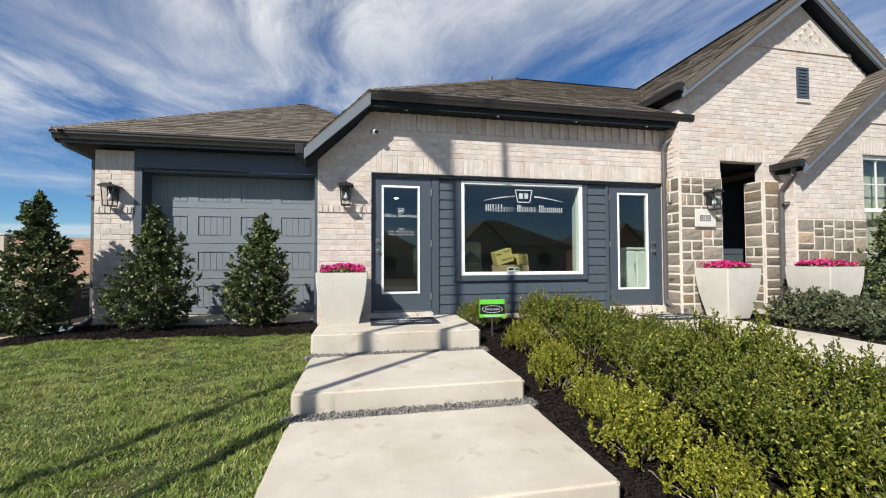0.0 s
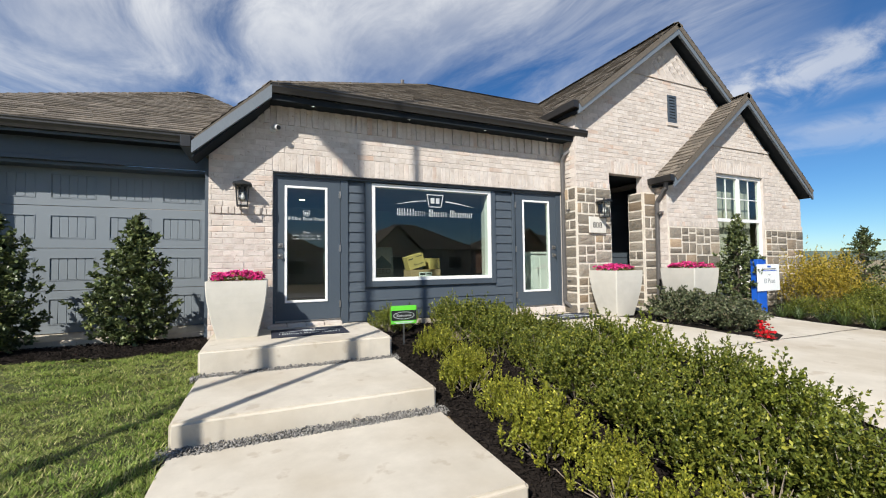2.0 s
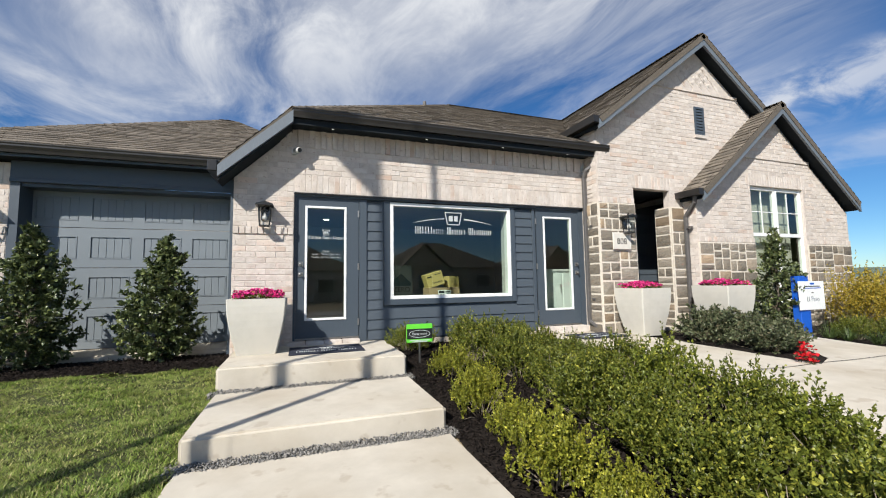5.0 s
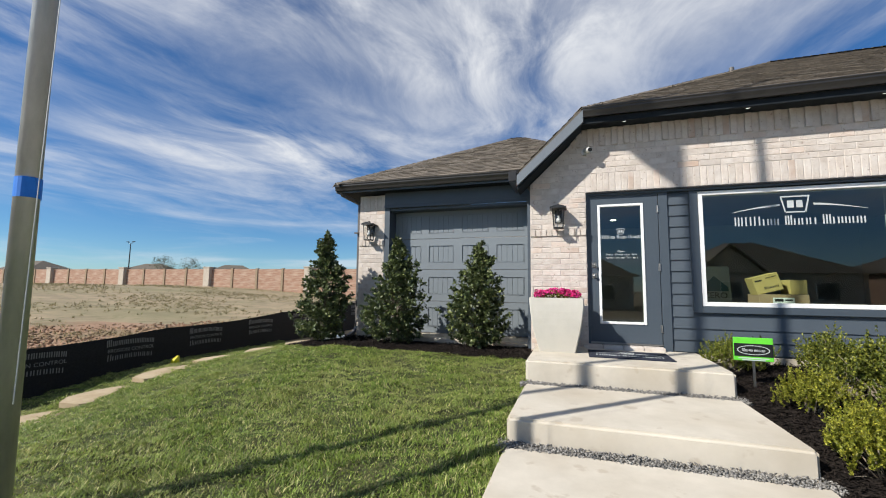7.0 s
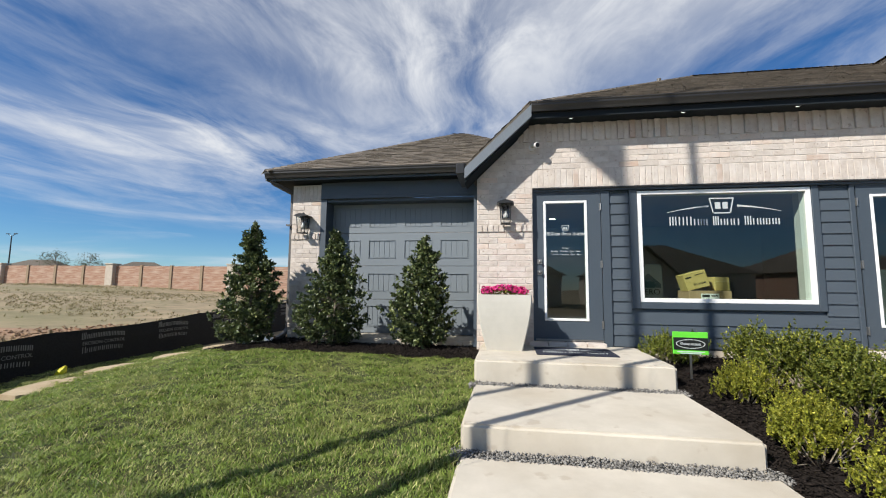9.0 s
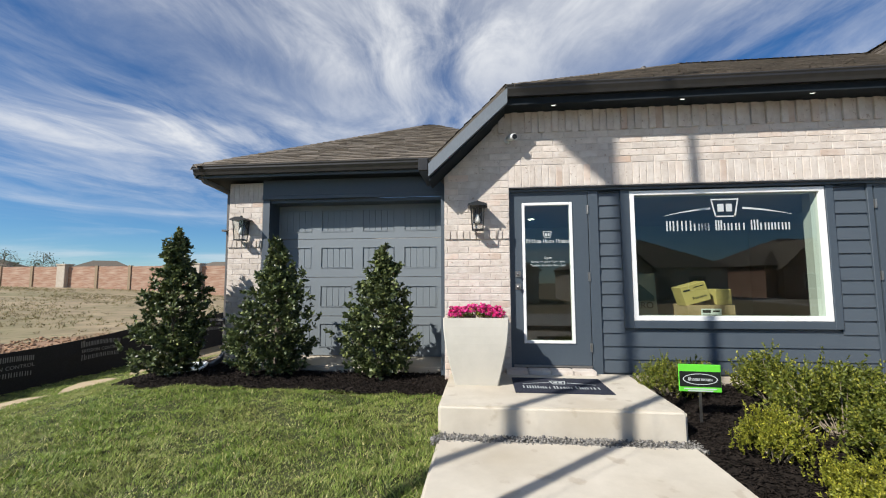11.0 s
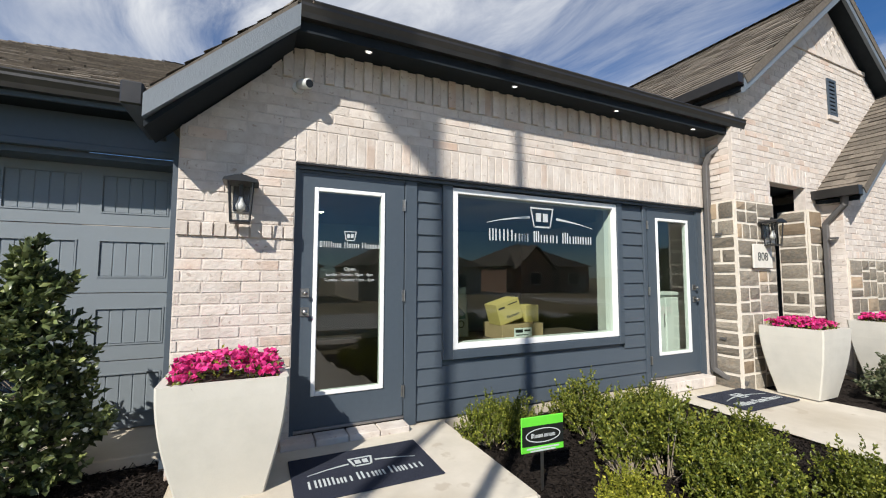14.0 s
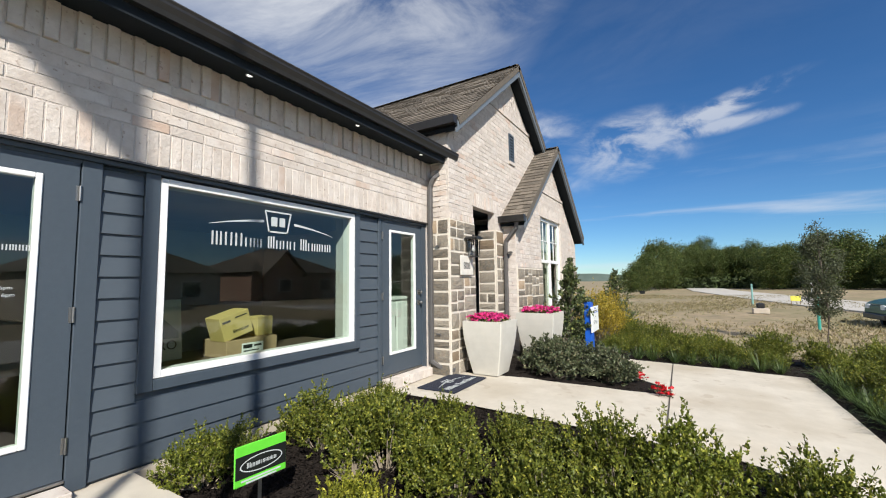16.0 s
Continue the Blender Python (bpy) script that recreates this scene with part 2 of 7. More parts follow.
def glass_surface(name, tint, low=0.05, gloss=None):
    m = bpy.data.materials.new(name)
    m.use_nodes = True
    nt = m.node_tree
    nt.nodes.remove(nt.nodes["Principled BSDF"])
    out = nt.nodes["Material Output"]
    gl = nt.nodes.new("ShaderNodeBsdfGlossy")
    gl.inputs["Roughness"].default_value = 0.003
    tr = nt.nodes.new("ShaderNodeBsdfTransparent")
    tr.inputs["Color"].default_value = (*tint, 1)
    fr = nt.nodes.new("ShaderNodeFresnel")
    fr.inputs["IOR"].default_value = 1.5 + low
    nz = nt.nodes.new("ShaderNodeTexNoise")
    nz.inputs["Scale"].default_value = 0.9
    bp = nt.nodes.new("ShaderNodeBump")
    bp.inputs["Strength"].default_value, bp.inputs["Distance"].default_value = 0.06, 0.02
    nt.links.new(nz.outputs["Fac"], bp.inputs["Height"])
    nt.links.new(bp.outputs[0], gl.inputs["Normal"])
    mx = nt.nodes.new("ShaderNodeMixShader")
    if gloss is None:
        nt.links.new(fr.outputs[0], mx.inputs[0])
    else:
        mx.inputs[0].default_value = gloss
    nt.links.new(tr.outputs[0], mx.inputs[1])
    nt.links.new(gl.outputs[0], mx.inputs[2])
    nt.links.new(mx.outputs[0], out.inputs["Surface"])
    return m


def plain(name, c, rough=0.5, metal=0.0):
    return surface(name, tuple(v * 0.92 for v in c), tuple(min(1, v * 1.06) for v in c), 20, rough, metal=metal)


M_BRICK = surface("whitewashed brick", (0.50, 0.43, 0.37), (0.63, 0.568, 0.505), 11, 0.92, 0.6, 42, random=0.10, speck=((0.33, 0.255, 0.20), 26, 0.64),
                  third=((0.55, 0.41, 0.32), 0.90), stain=(0.70, 0.66, 0.61), stain_scale=5, stain_amount=0.6)
M_BRICKS = surface("whitewashed bricks", (0.50, 0.43, 0.37), (0.63, 0.568, 0.505), 11, 0.92, 0.6, 42, island=0.10, speck=((0.33, 0.255, 0.20), 26, 0.64),
                   third=((0.55, 0.41, 0.32), 0.90), stain=(0.70, 0.66, 0.61), stain_scale=5, stain_amount=0.6)
M_MORTAR = surface("pale mortar", (0.50, 0.44, 0.39), (0.63, 0.57, 0.51), 12, 0.95, 0.8, 70)
M_STONE = surface("grey-brown stone", (0.15, 0.135, 0.11), (0.31, 0.275, 0.22), 9, 0.9, 0.8, 30, random=0.42,
                  third=((0.34, 0.25, 0.16), 0.75), stain=(0.30, 0.22, 0.14), stain_scale=6, stain_amount=0.5)
M_STONE_MORTAR = surface("cream mortar", (0.62, 0.56, 0.47), (0.74, 0.68, 0.58), 14, 0.95, 0.7, 60)
M_SIDING = surface("blue-grey painted board", (0.064, 0.081, 0.099), (0.073, 0.092, 0.111), 30, 0.55, 0.12, 150, stretch=(1, 1, 6),
                   stain=(0.08, 0.10, 0.12), stain_scale=1.5, stain_amount=0.3)
M_TRIM = surface("slate-blue trim paint", (0.055, 0.072, 0.091), (0.062, 0.081, 0.101), 25, 0.5, 0.08, 120)
M_FASCIA = surface("grey fascia paint", (0.125, 0.15, 0.175), (0.15, 0.175, 0.20), 18, 0.55, 0.25, 90, stretch=(4, 4, 1))
M_GUTTER = surface("black-bronze gutter metal", (0.020, 0.019, 0.018), (0.029, 0.027, 0.025), 10, 0.34, 0.05, 40)
# near-black base colour carries the deep shade under the eaves
M_SOFFIT_SHADE = surface("shade-darkened soffit board", (0.010, 0.014, 0.018), (0.015, 0.020, 0.025), 12, 0.75, spec=0.2)
M_SPOUT = surface("grey-brown downspout", (0.085, 0.08, 0.078), (0.11, 0.105, 0.10), 12, 0.5)
M_SHINGLES = surface("weathered asphalt shingles", (0.105, 0.088, 0.068), (0.18, 0.152, 0.12), 26, 0.95, 0.6, 180, island=0.3)
M_WHITE = surface("white vinyl", (0.78, 0.78, 0.76), (0.84, 0.84, 0.82), 6, 0.45)
M_GARAGE = surface("slate garage door paint", (0.172, 0.198, 0.218), (0.192, 0.222, 0.242), 40, 0.5, 0.15, 160, stretch=(1, 1, 8))
M_CONCRETE = surface("pale broom-finished concrete", (0.50, 0.455, 0.375), (0.60, 0.55, 0.46), 3.5, 0.92, 0.25, 220,
                     stain=(0.40, 0.34, 0.25), stain_scale=1.1, stain_amount=0.75, speck=((0.42, 0.36, 0.28), 5, 0.62))
M_CONCRETE_SIDE = surface("formed concrete edge", (0.46, 0.40, 0.31), (0.56, 0.50, 0.41), 6, 0.92, 0.35, 90,
                          stain=(0.36, 0.30, 0.22), stain_scale=3, stain_amount=0.5)
M_JOINT = surface("dark joint filler", (0.045, 0.040, 0.034), (0.075, 0.066, 0.055), 20, 0.9)
M_MULCH = surface("black mulch", (0.010, 0.008, 0.007), (0.028, 0.022, 0.018), 30, 0.95, 1.0, 60, spec=0.15)
M_CHIP = surface("black mulch chip", (0.009, 0.007, 0.006), (0.030, 0.023, 0.019), 30, 0.95, island=0.5, spec=0.15)
M_GRAVEL = surface("grey gravel", (0.13, 0.125, 0.115), (0.31, 0.295, 0.27), 40, 0.9, island=0.45)
M_GROUND = surface("dry grass and soil", (0.175, 0.137, 0.078), (0.375, 0.29, 0.178), 0.7, 0.95, 1.0, 3,
                   stain=(0.17, 0.16, 0.07), stain_scale=0.13, stain_amount=0.8, speck=((0.15, 0.145, 0.06), 2.4, 0.58))
M_TURF = surface("turf soil and thatch", (0.030, 0.045, 0.012), (0.085, 0.085, 0.030), 6, 0.95, 0.8, 80)
M_GRASS = leaf_surface("lawn blades", (0.092, 0.165, 0.022), (0.285, 0.37, 0.065), 0.50, 0.42, tip=(0.60, 0.54, 0.25), vary=0.55, spec=0.45, stain=(0.52, 0.44, 0.20), stain_scale=0.9, stain_amount=0.34)
M_GLASS = glass_surface("window glass", (0.55, 0.70, 0.62), 0.42)
M_GLASS_CLEAR = glass_surface("lantern glass", (0.93, 0.94, 0.93), gloss=0.07)
M_BLACK = surface("black powder-coated metal", (0.014, 0.014, 0.014), (0.022, 0.022, 0.022), 30, 0.42)
M_STEEL = surface("brushed nickel", (0.30, 0.295, 0.28), (0.38, 0.37, 0.35), 50, 0.42, metal=1.0)
M_ROOMWALL = surface("warm white drywall", (0.44, 0.43, 0.41), (0.49, 0.48, 0.455), 3, 0.9)
# dark grey-green tone stands in for the gable panes' reflection
M_REFLECT_WALL = surface("wall tone for dark pane reflection", (0.07, 0.085, 0.085), (0.09, 0.105, 0.10), 3, 0.9)
M_ROOMFLOOR = surface("dark plank floor", (0.09, 0.065, 0.045), (0.14, 0.10, 0.07), 6, 0.5, stretch=(1, 8, 1))
M_LETTER = plain("white vinyl lettering", (0.50, 0.535, 0.53), 0.6)
M_GLOW = bpy.data.materials.new("lit downlight lens")
M_GLOW.use_nodes = True
gb = M_GLOW.node_tree.nodes["Principled BSDF"]
gb.inputs["Emission Color"].default_value, gb.inputs["Emission Strength"].default_value = (1.0, 0.86, 0.66, 1), 14.0
M_SPOT = bpy.data.materials.new("lit soffit lamp")
M_SPOT.use_nodes = True
sb = M_SPOT.node_tree.nodes["Principled BSDF"]
sb.inputs["Emission Color"].default_value, sb.inputs["Emission Strength"].default_value = (1.0, 0.97, 0.92, 1), 1.1
M_DARK = plain("dark void", (0.02, 0.02, 0.022), 0.8)

# ---- building helpers ----
class Geo:
    """Vertices and faces of one mesh."""

    def __init__(self):
        self.v, self.f = [], []

    def poly(self, *pts):
        n = len(self.v)
        self.v += [tuple(p) for p in pts]
        self.f.append(tuple(range(n, n + len(pts))))
        return self

    def box(self, x0, x1, y0, y1, z0, z1, c=0.0):
        """A box; c: chamfer of all its edges."""
        return self.hull([(x0, x1), (y0, y1), (z0, z1)], c)

    def hull(self, r, c):
        if c <= 0:
            n = len(self.v)
            (x0, x1), (y0, y1), (z0, z1) = r
            self.v += [(x0, y0, z0), (x1, y0, z0), (x1, y1, z0), (x0, y1, z0), (x0, y0, z1), (x1, y0, z1), (x1, y1, z1), (x0, y1, z1)]
            self.f += [tuple(n + i for i in q) for q in ((0, 3, 2, 1), (4, 5, 6, 7), (0, 1, 5, 4), (1, 2, 6, 5), (2, 3, 7, 6), (3, 0, 4, 7))]
            return self
        bm = bmesh.new()
        bmesh.ops.create_cube(bm, size=1)
        for v in bm.verts:
            v.co = [r[i][0] + (v.co[i] + 0.5) * (r[i][1] - r[i][0]) for i in range(3)]
        bmesh.ops.bevel(bm, geom=bm.edges[:], offset=c, segments=1, affect="EDGES")
        self.add_bm(bm)
        bm.free()
        return self

    def add_bm(self, bm, m=None):
        n = len(self.v)
        bm.verts.index_update()
        self.v += [tuple(m @ v.co) if m else tuple(v.co) for v in bm.verts]
        self.f += [tuple(n + v.index for v in f.verts) for f in bm.faces]

    def prism(self, pts, a0, a1, axis="y"):
        """A polygon drawn in the two other axes, pushed from a0 to a1."""
        put = {"y": lambda p, a: (p[0], a, p[1]), "x": lambda p, a: (a, p[0], p[1]), "z": lambda p, a: (p[0], p[1], a)}[axis]
        n, k = len(self.v), len(pts)
        self.v += [put(p, a0) for p in pts] + [put(p, a1) for p in pts]
        self.f.append(tuple(range(n, n + k)))
        self.f.append(tuple(range(n + 2 * k - 1, n + k - 1, -1)))
        for i in range(k):
            j = (i + 1) % k
            self.f.append((n + i, n + k + i, n + k + j, n + j))
        return self

    def tube(self, path, radius, sides=8, caps=True):
        """A round bar along points; radius: one for all, or one a point."""
        path = [Vector(p) for p in path]
        rads = radius if isinstance(radius, (list, tuple)) else [radius] * len(path)
        n = len(self.v)
        for i, p in enumerate(path):
            d = (path[min(i + 1, len(path) - 1)] - path[max(i - 1, 0)]).normalized()
            q = d.to_track_quat("Z", "Y")
            for k in range(sides):
                a = 2 * math.pi * k / sides
                self.v.append(tuple(p + q @ Vector((math.cos(a) * rads[i], math.sin(a) * rads[i], 0))))
        for i in range(len(path) - 1):
            for k in range(sides):
                k2 = (k + 1) % sides
                self.f.append((n + i * sides + k, n + i * sides + k2, n + (i + 1) * sides + k2, n + (i + 1) * sides + k))
        if caps:
            self.f.append(tuple(n + k for k in range(sides - 1, -1, -1)))
            self.f.append(tuple(n + (len(path) - 1) * sides + k for k in range(sides)))
        return self

    def moved(self, m):
        self.v = [tuple(m @ Vector(p)) for p in self.v]
        return self

    def mesh(self, name, material, smooth=False, recalc=True):
        me = bpy.data.meshes.new(name)
        me.from_pydata(self.v, [], self.f)
        bm = bmesh.new()
        bm.from_mesh(me)
        if recalc:
            bmesh.ops.recalc_face_normals(bm, faces=bm.faces[:])
        bm.to_mesh(me)
        bm.free()
        me.materials.append(material)
        if smooth:
            me.polygons.foreach_set("use_smooth", [True] * len(me.polygons))
        return me


def part(name, geo, material, parent=None, label="", kind="", smooth=False):
    """One mesh object, under a thing or a part. geo: a Geo or a mesh."""
    me = geo.mesh(name, material, smooth) if isinstance(geo, Geo) else geo
    ob = new(name, me)
    if parent:
        ob.parent = parent
    return tagged(ob, label, kind=kind)


def glass_pane(x0, x1, y, z0, z1, parent):
    """A sheet of glass that faces the street; daylight passes."""
    g = Geo().poly((x0, y, z0), (x1, y, z0), (x1, y, z1), (x0, y, z1))
    ob = part("pane", g.mesh("pane", M_GLASS, recalc=False), None, parent)
    ob.visible_shadow = False
    return ob


def thing(name, label="", category="", group="", kind="", at=None):
    ob = new(name)
    if at is not None:
        ob.matrix_basis = at
    return tagged(ob, label, category, group, kind)


def structure(name, geo, material, label="", category=""):
    return tagged(part(name, geo, material), label, category, kind="structure")


def big_mesh(name, verts, faces, material):
    """A mesh from numpy arrays; faces all of one size."""
    me = bpy.data.meshes.new(name)
    n, k = faces.shape
    me.vertices.add(len(verts))
    me.vertices.foreach_set("co", np.ascontiguousarray(verts, dtype=np.float32).ravel())
    me.loops.add(n * k)
    me.loops.foreach_set("vertex_index", np.ascontiguousarray(faces, dtype=np.int32).ravel())
    me.polygons.add(n)
    me.polygons.foreach_set("loop_start", np.arange(0, n * k, k, dtype=np.int32))
    me.update(calc_edges=True)
    me.materials.append(material)
    return me


def smoothstep(a, b, x):
    t = np.clip((np.asarray(x, float) - a) / (b - a), 0, 1)
    return t * t * (3 - 2 * t)


def ground_z(x, y):
    """The height of the ground."""
    x, y = np.asarray(x, float), np.asarray(y, float)
    near = np.clip(-0.43 + 0.118 * y, -0.56, 0.26)
    right = 0.27 - 0.03 * np.clip(5 - y, 0, 10) - 0.015 * np.clip(x - 5, 0, 20)
    s = smoothstep(1.8, 4.4, x)
    z = near * (1 - s) + right * s
    z = z - 0.60 * smoothstep(-3.6, -7.6, x)
    z = z + 1.55 * smoothstep(-8, -46, x) * smoothstep(-14, 8, y)
    street = smoothstep(-2.5, -6.0, y)
    z = z * (1 - street) + (-0.50) * street
    far = smoothstep(14, 26, np.hypot(x - 5, y))
    east = smoothstep(8, 20, x)
    return z * (1 - far * east) + (-0.02) * far * east


def gz(x, y):
    return float(ground_z(x, y))

# ---- ground ----
def ground_sheet():
    a = np.concatenate([-np.geomspace(900, 12, 26), np.arange(-11.5, 16, 0.35), np.geomspace(16.5, 900, 28)])
    b = np.concatenate([-np.geomspace(900, 10, 24), np.arange(-9.5, 9, 0.35), np.geomspace(9.5, 900, 30)])
    xx, yy = np.meshgrid(a, b, indexing="ij")
    zz = ground_z(xx, yy) - 0.012
    verts = np.stack([xx, yy, zz], -1).reshape(-1, 3)
    i, j = np.meshgrid(np.arange(len(a) - 1), np.arange(len(b) - 1), indexing="ij")
    n = len(b)
    faces = np.stack([i * n + j, (i + 1) * n + j, (i + 1) * n + j + 1, i * n + j + 1], -1).reshape(-1, 4)
    return big_mesh("ground", verts, faces, M_GROUND)


tagged(part("ground", ground_sheet(), None), "dry mown field and bare soil around the house", "ground", kind="structure")


def patch(name, outline, material, lift, label, category, step=0.16):
    """A sheet that follows the ground inside an outline."""
    xs, ys = [p[0] for p in outline], [p[1] for p in outline]
    g = bmesh.new()
    nx, ny = int((max(xs) - min(xs)) / step) + 2, int((max(ys) - min(ys)) / step) + 2

    g.faces.new([g.verts.new((x, y, 0)) for x, y in outline])
    for k in range(1, nx):
        bmesh.ops.bisect_plane(g, geom=g.verts[:] + g.edges[:] + g.faces[:], plane_co=(min(xs) + k * step, 0, 0), plane_no=(1, 0, 0))
    for k in range(1, ny):
        bmesh.ops.bisect_plane(g, geom=g.verts[:] + g.edges[:] + g.faces[:], plane_co=(0, min(ys) + k * step, 0), plane_no=(0, 1, 0))
    for v in g.verts:
        v.co.z = gz(v.co.x, v.co.y) + lift + 0.012 * noise.noise(Vector((v.co.x * 3, v.co.y * 3, 0)))
        v.co.z = max(v.co.z, gz(v.co.x, v.co.y) + 0.004)
    me = bpy.data.meshes.new(name)
    bmesh.ops.recalc_face_normals(g, faces=g.faces[:])
    g.to_mesh(me)
    g.free()
    me.materials.append(material)
    me.polygons.foreach_set("use_smooth", [True] * len(me.polygons))
    return tagged(part(name, me, None), label, category, kind="structure")


LAWN = [(-7.82, -2.2), (-0.62, -2.2), (-0.62, 4.85), (-0.66, 5.62), (-1.6, 5.66), (-3.0, 5.72), (-4.2, 5.72), (-5.0, 6.2), (-5.5, 7.0), (-5.7, 9.5), (-7.82, 9.5), (-7.82, 6.0), (-7.82, 3.0)]
patch("lawn_soil", LAWN, M_TURF, -0.03, "green turf over soil beside the stepped walk", "lawn")
M_REDSOIL = surface("reddish graded soil", (0.21, 0.120, 0.066), (0.34, 0.215, 0.132), 1.6, 0.95, 1.0, 9, stain=(0.17, 0.15, 0.075), stain_scale=0.5, stain_amount=0.8)
patch("bare_soil", [(-8.0, -2.2), (-8.0, 15.8), (-12.0, 15.8), (-13.5, 14.0), (-13.0, 11.5), (-16.5, 10.2), (-17.5, 8.0), (-21.0, 6.4), (-19.6, 3.6), (-23.5, 1.4), (-22.0, -2.2)], M_REDSOIL, 0.02, "bare reddish soil behind the silt fence", "soil", 0.35)
MULCH_L = [(-0.62, 5.62), (-1.6, 5.66), (-3.0, 5.72), (-4.2, 5.72), (-5.0, 6.2), (-5.5, 7.0), (-4.6, 7.6), (-3.9, 7.3), (-3.9, 6.9), (-3.3, 6.9), (-3.3, 7.2), (-0.69, 7.2), (-0.62, 6.2)]
patch("mulch_bed", MULCH_L, M_MULCH, 0.03, "black shredded mulch bed in front of the garage", "mulch")
MULCH_R = [(1.42, -2.2), (3.6, -2.2), (3.7, 1.4), (4.08, 2.6), (4.08, 6.22), (1.42, 6.22)]
patch("mulch_bed", MULCH_R, M_MULCH, 0.03, "black shredded mulch bed under the clipped hedges", "mulch")
MULCH_E = [(5.55, 5.85), (5.62, 4.6), (5.78, 3.05), (6.3, 3.25), (7.3, 4.35), (7.5, 5.6), (6.9, 5.9)]
patch("mulch_bed", MULCH_E, M_MULCH, 0.05, "dark mulch bed below the planters by the entry", "mulch")
MULCH_F = [(7.5, 5.6), (8.15, 4.75), (8.15, 1.35), (4.97, 1.4), (4.97, -2.2), (9.2, -2.2), (10.2, 0.5), (10.4, 3.2), (12.6, 4.2), (12.9, 6.2), (11.8, 5.6)]
patch("mulch_bed", MULCH_F, M_MULCH, 0.03, "dark mulch bed along the far edge of the walkway", "mulch")
WALK = [(3.7, -4.0), (4.95, -4.0), (4.95, 1.42), (8.12, 1.38), (8.12, 4.75), (7.45, 5.4), (7.3, 4.35), (6.3, 3.25), (5.78, 3.05), (5.62, 4.6), (5.5, 5.85), (5.2, 6.2), (4.08, 6.2), (4.08, 2.6), (3.7, 1.4)]
patch("walkway", WALK, M_CONCRETE, 0.055, "pale concrete walkway leading to the front entry", "walkway", 0.4)

patch("walk_joint", [(4.10, 3.052), (8.11, 3.118), (8.11, 3.132), (4.10, 3.066)], M_JOINT, 0.060, "narrow dark joint across the walkway", "joint", 0.4)


# ---- stepped slabs ----
def slab(x0, x1, y0, y1, z1, label):
    t = thing("step_slab", label, "step", "stepped concrete walk", "", pose(0, 0, 0))
    bm = bmesh.new()
    bmesh.ops.create_cube(bm, size=1)
    for v in bm.verts:
        v.co = ((x0 + x1) / 2 + v.co.x * (x1 - x0), (y0 + y1) / 2 + v.co.y * (y1 - y0), z1 - 0.15 + v.co.z * 0.30)
    bmesh.ops.bevel(bm, geom=[e for e in bm.edges if e.verts[0].co.z > z1 - 0.2 and e.verts[1].co.z > z1 - 0.2 or abs(e.verts[0].co.z - e.verts[1].co.z) > 0.1],
                    offset=0.022, segments=3, affect="EDGES")
    g = Geo()
    g.add_bm(bm)
    bm.free()
    part("slab", g, M_CONCRETE, t, smooth=False)
    return t


slab(-0.61, 1.40, 4.833, 6.18, 0.40, "pale concrete porch slab below the office door")
slab(-0.60, 1.40, 3.45, 4.70, 0.175, "pale concrete step slab with a worn front edge")
slab(-0.60, 1.40, 2.07, 3.33, 0.0, "wide pale concrete step slab beside the lawn")
slab(-0.60, 1.40, 0.69, 1.95, -0.15, "wide pale concrete step slab at the walk's lower end")
slab(-0.60, 1.40, -2.4, 0.57, -0.26, "pale concrete walk slab at the street end")

# ---- main office wall: brick piers and lintel ----
BY, SY = 6.18, 6.25           # faces of brick and of siding
OX0, OX1, OZ1 = 0.10, 5.135, 2.573
COURSE, BRICK, JOINT = 0.0795, 0.255, 0.010


def brick_mesh(name, w, h, d, material, c=0.003):
    """A brick with eased front edges, centred, its face at y = 0."""
    g = Geo()
    x, z = w / 2, h / 2
    n = 0
    g.v = [(-x + c, 0, -z + c), (x - c, 0, -z + c), (x - c, 0, z - c), (-x + c, 0, z - c),
           (-x, c, -z), (x, c, -z), (x, c, z), (-x, c, z), (-x, d, -z), (x, d, -z), (x, d, z), (-x, d, z)]
    g.f = [(0, 1, 2, 3)] + [(i + 4, (i + 1) % 4 + 4, (i + 1) % 4, i) for i in range(4)] + [(i + 8, (i + 1) % 4 + 8, (i + 1) % 4 + 4, i + 4) for i in range(4)]
    return g.mesh(name, material)


SHAPE_CACHE = {}


def shape_for(w, h, material, name):
    key = (round(w / 0.01), round(h / 0.005), name)
    if key not in SHAPE_CACHE:
        SHAPE_CACHE[key] = brick_mesh(name, w, h, 0.03, material)
    return SHAPE_CACHE[key]


def running(spans, z0, z1, course=COURSE, length=BRICK):
    """Bricks in running bond: (x, z, width, height). spans(z) gives the stretches of wall at that height."""
    out, k = [], 0
    n = round((z1 - z0) / course)
    course = (z1 - z0) / n
    for k in range(n):
        zc = z0 + (k + 0.5) * course
        for a, b in spans(zc):
            x = math.floor(a / length) * length + (0.5 * length if k % 2 else 0) - length
            while x < b:
                lo, hi = max(x, a), min(x + length, b)
                if hi - lo > 0.035:
                    out.append(((lo + hi) / 2, zc, hi - lo - JOINT, course - JOINT))
                x += length
    return out


def soldiers(x0, x1, z0, z1, width=COURSE):
    n = max(1, round((x1 - x0) / width))
    w = (x1 - x0) / n
    return [(x0 + (i + 0.5) * w, (z0 + z1) / 2, w - JOINT, z1 - z0 - JOINT) for i in range(n)]


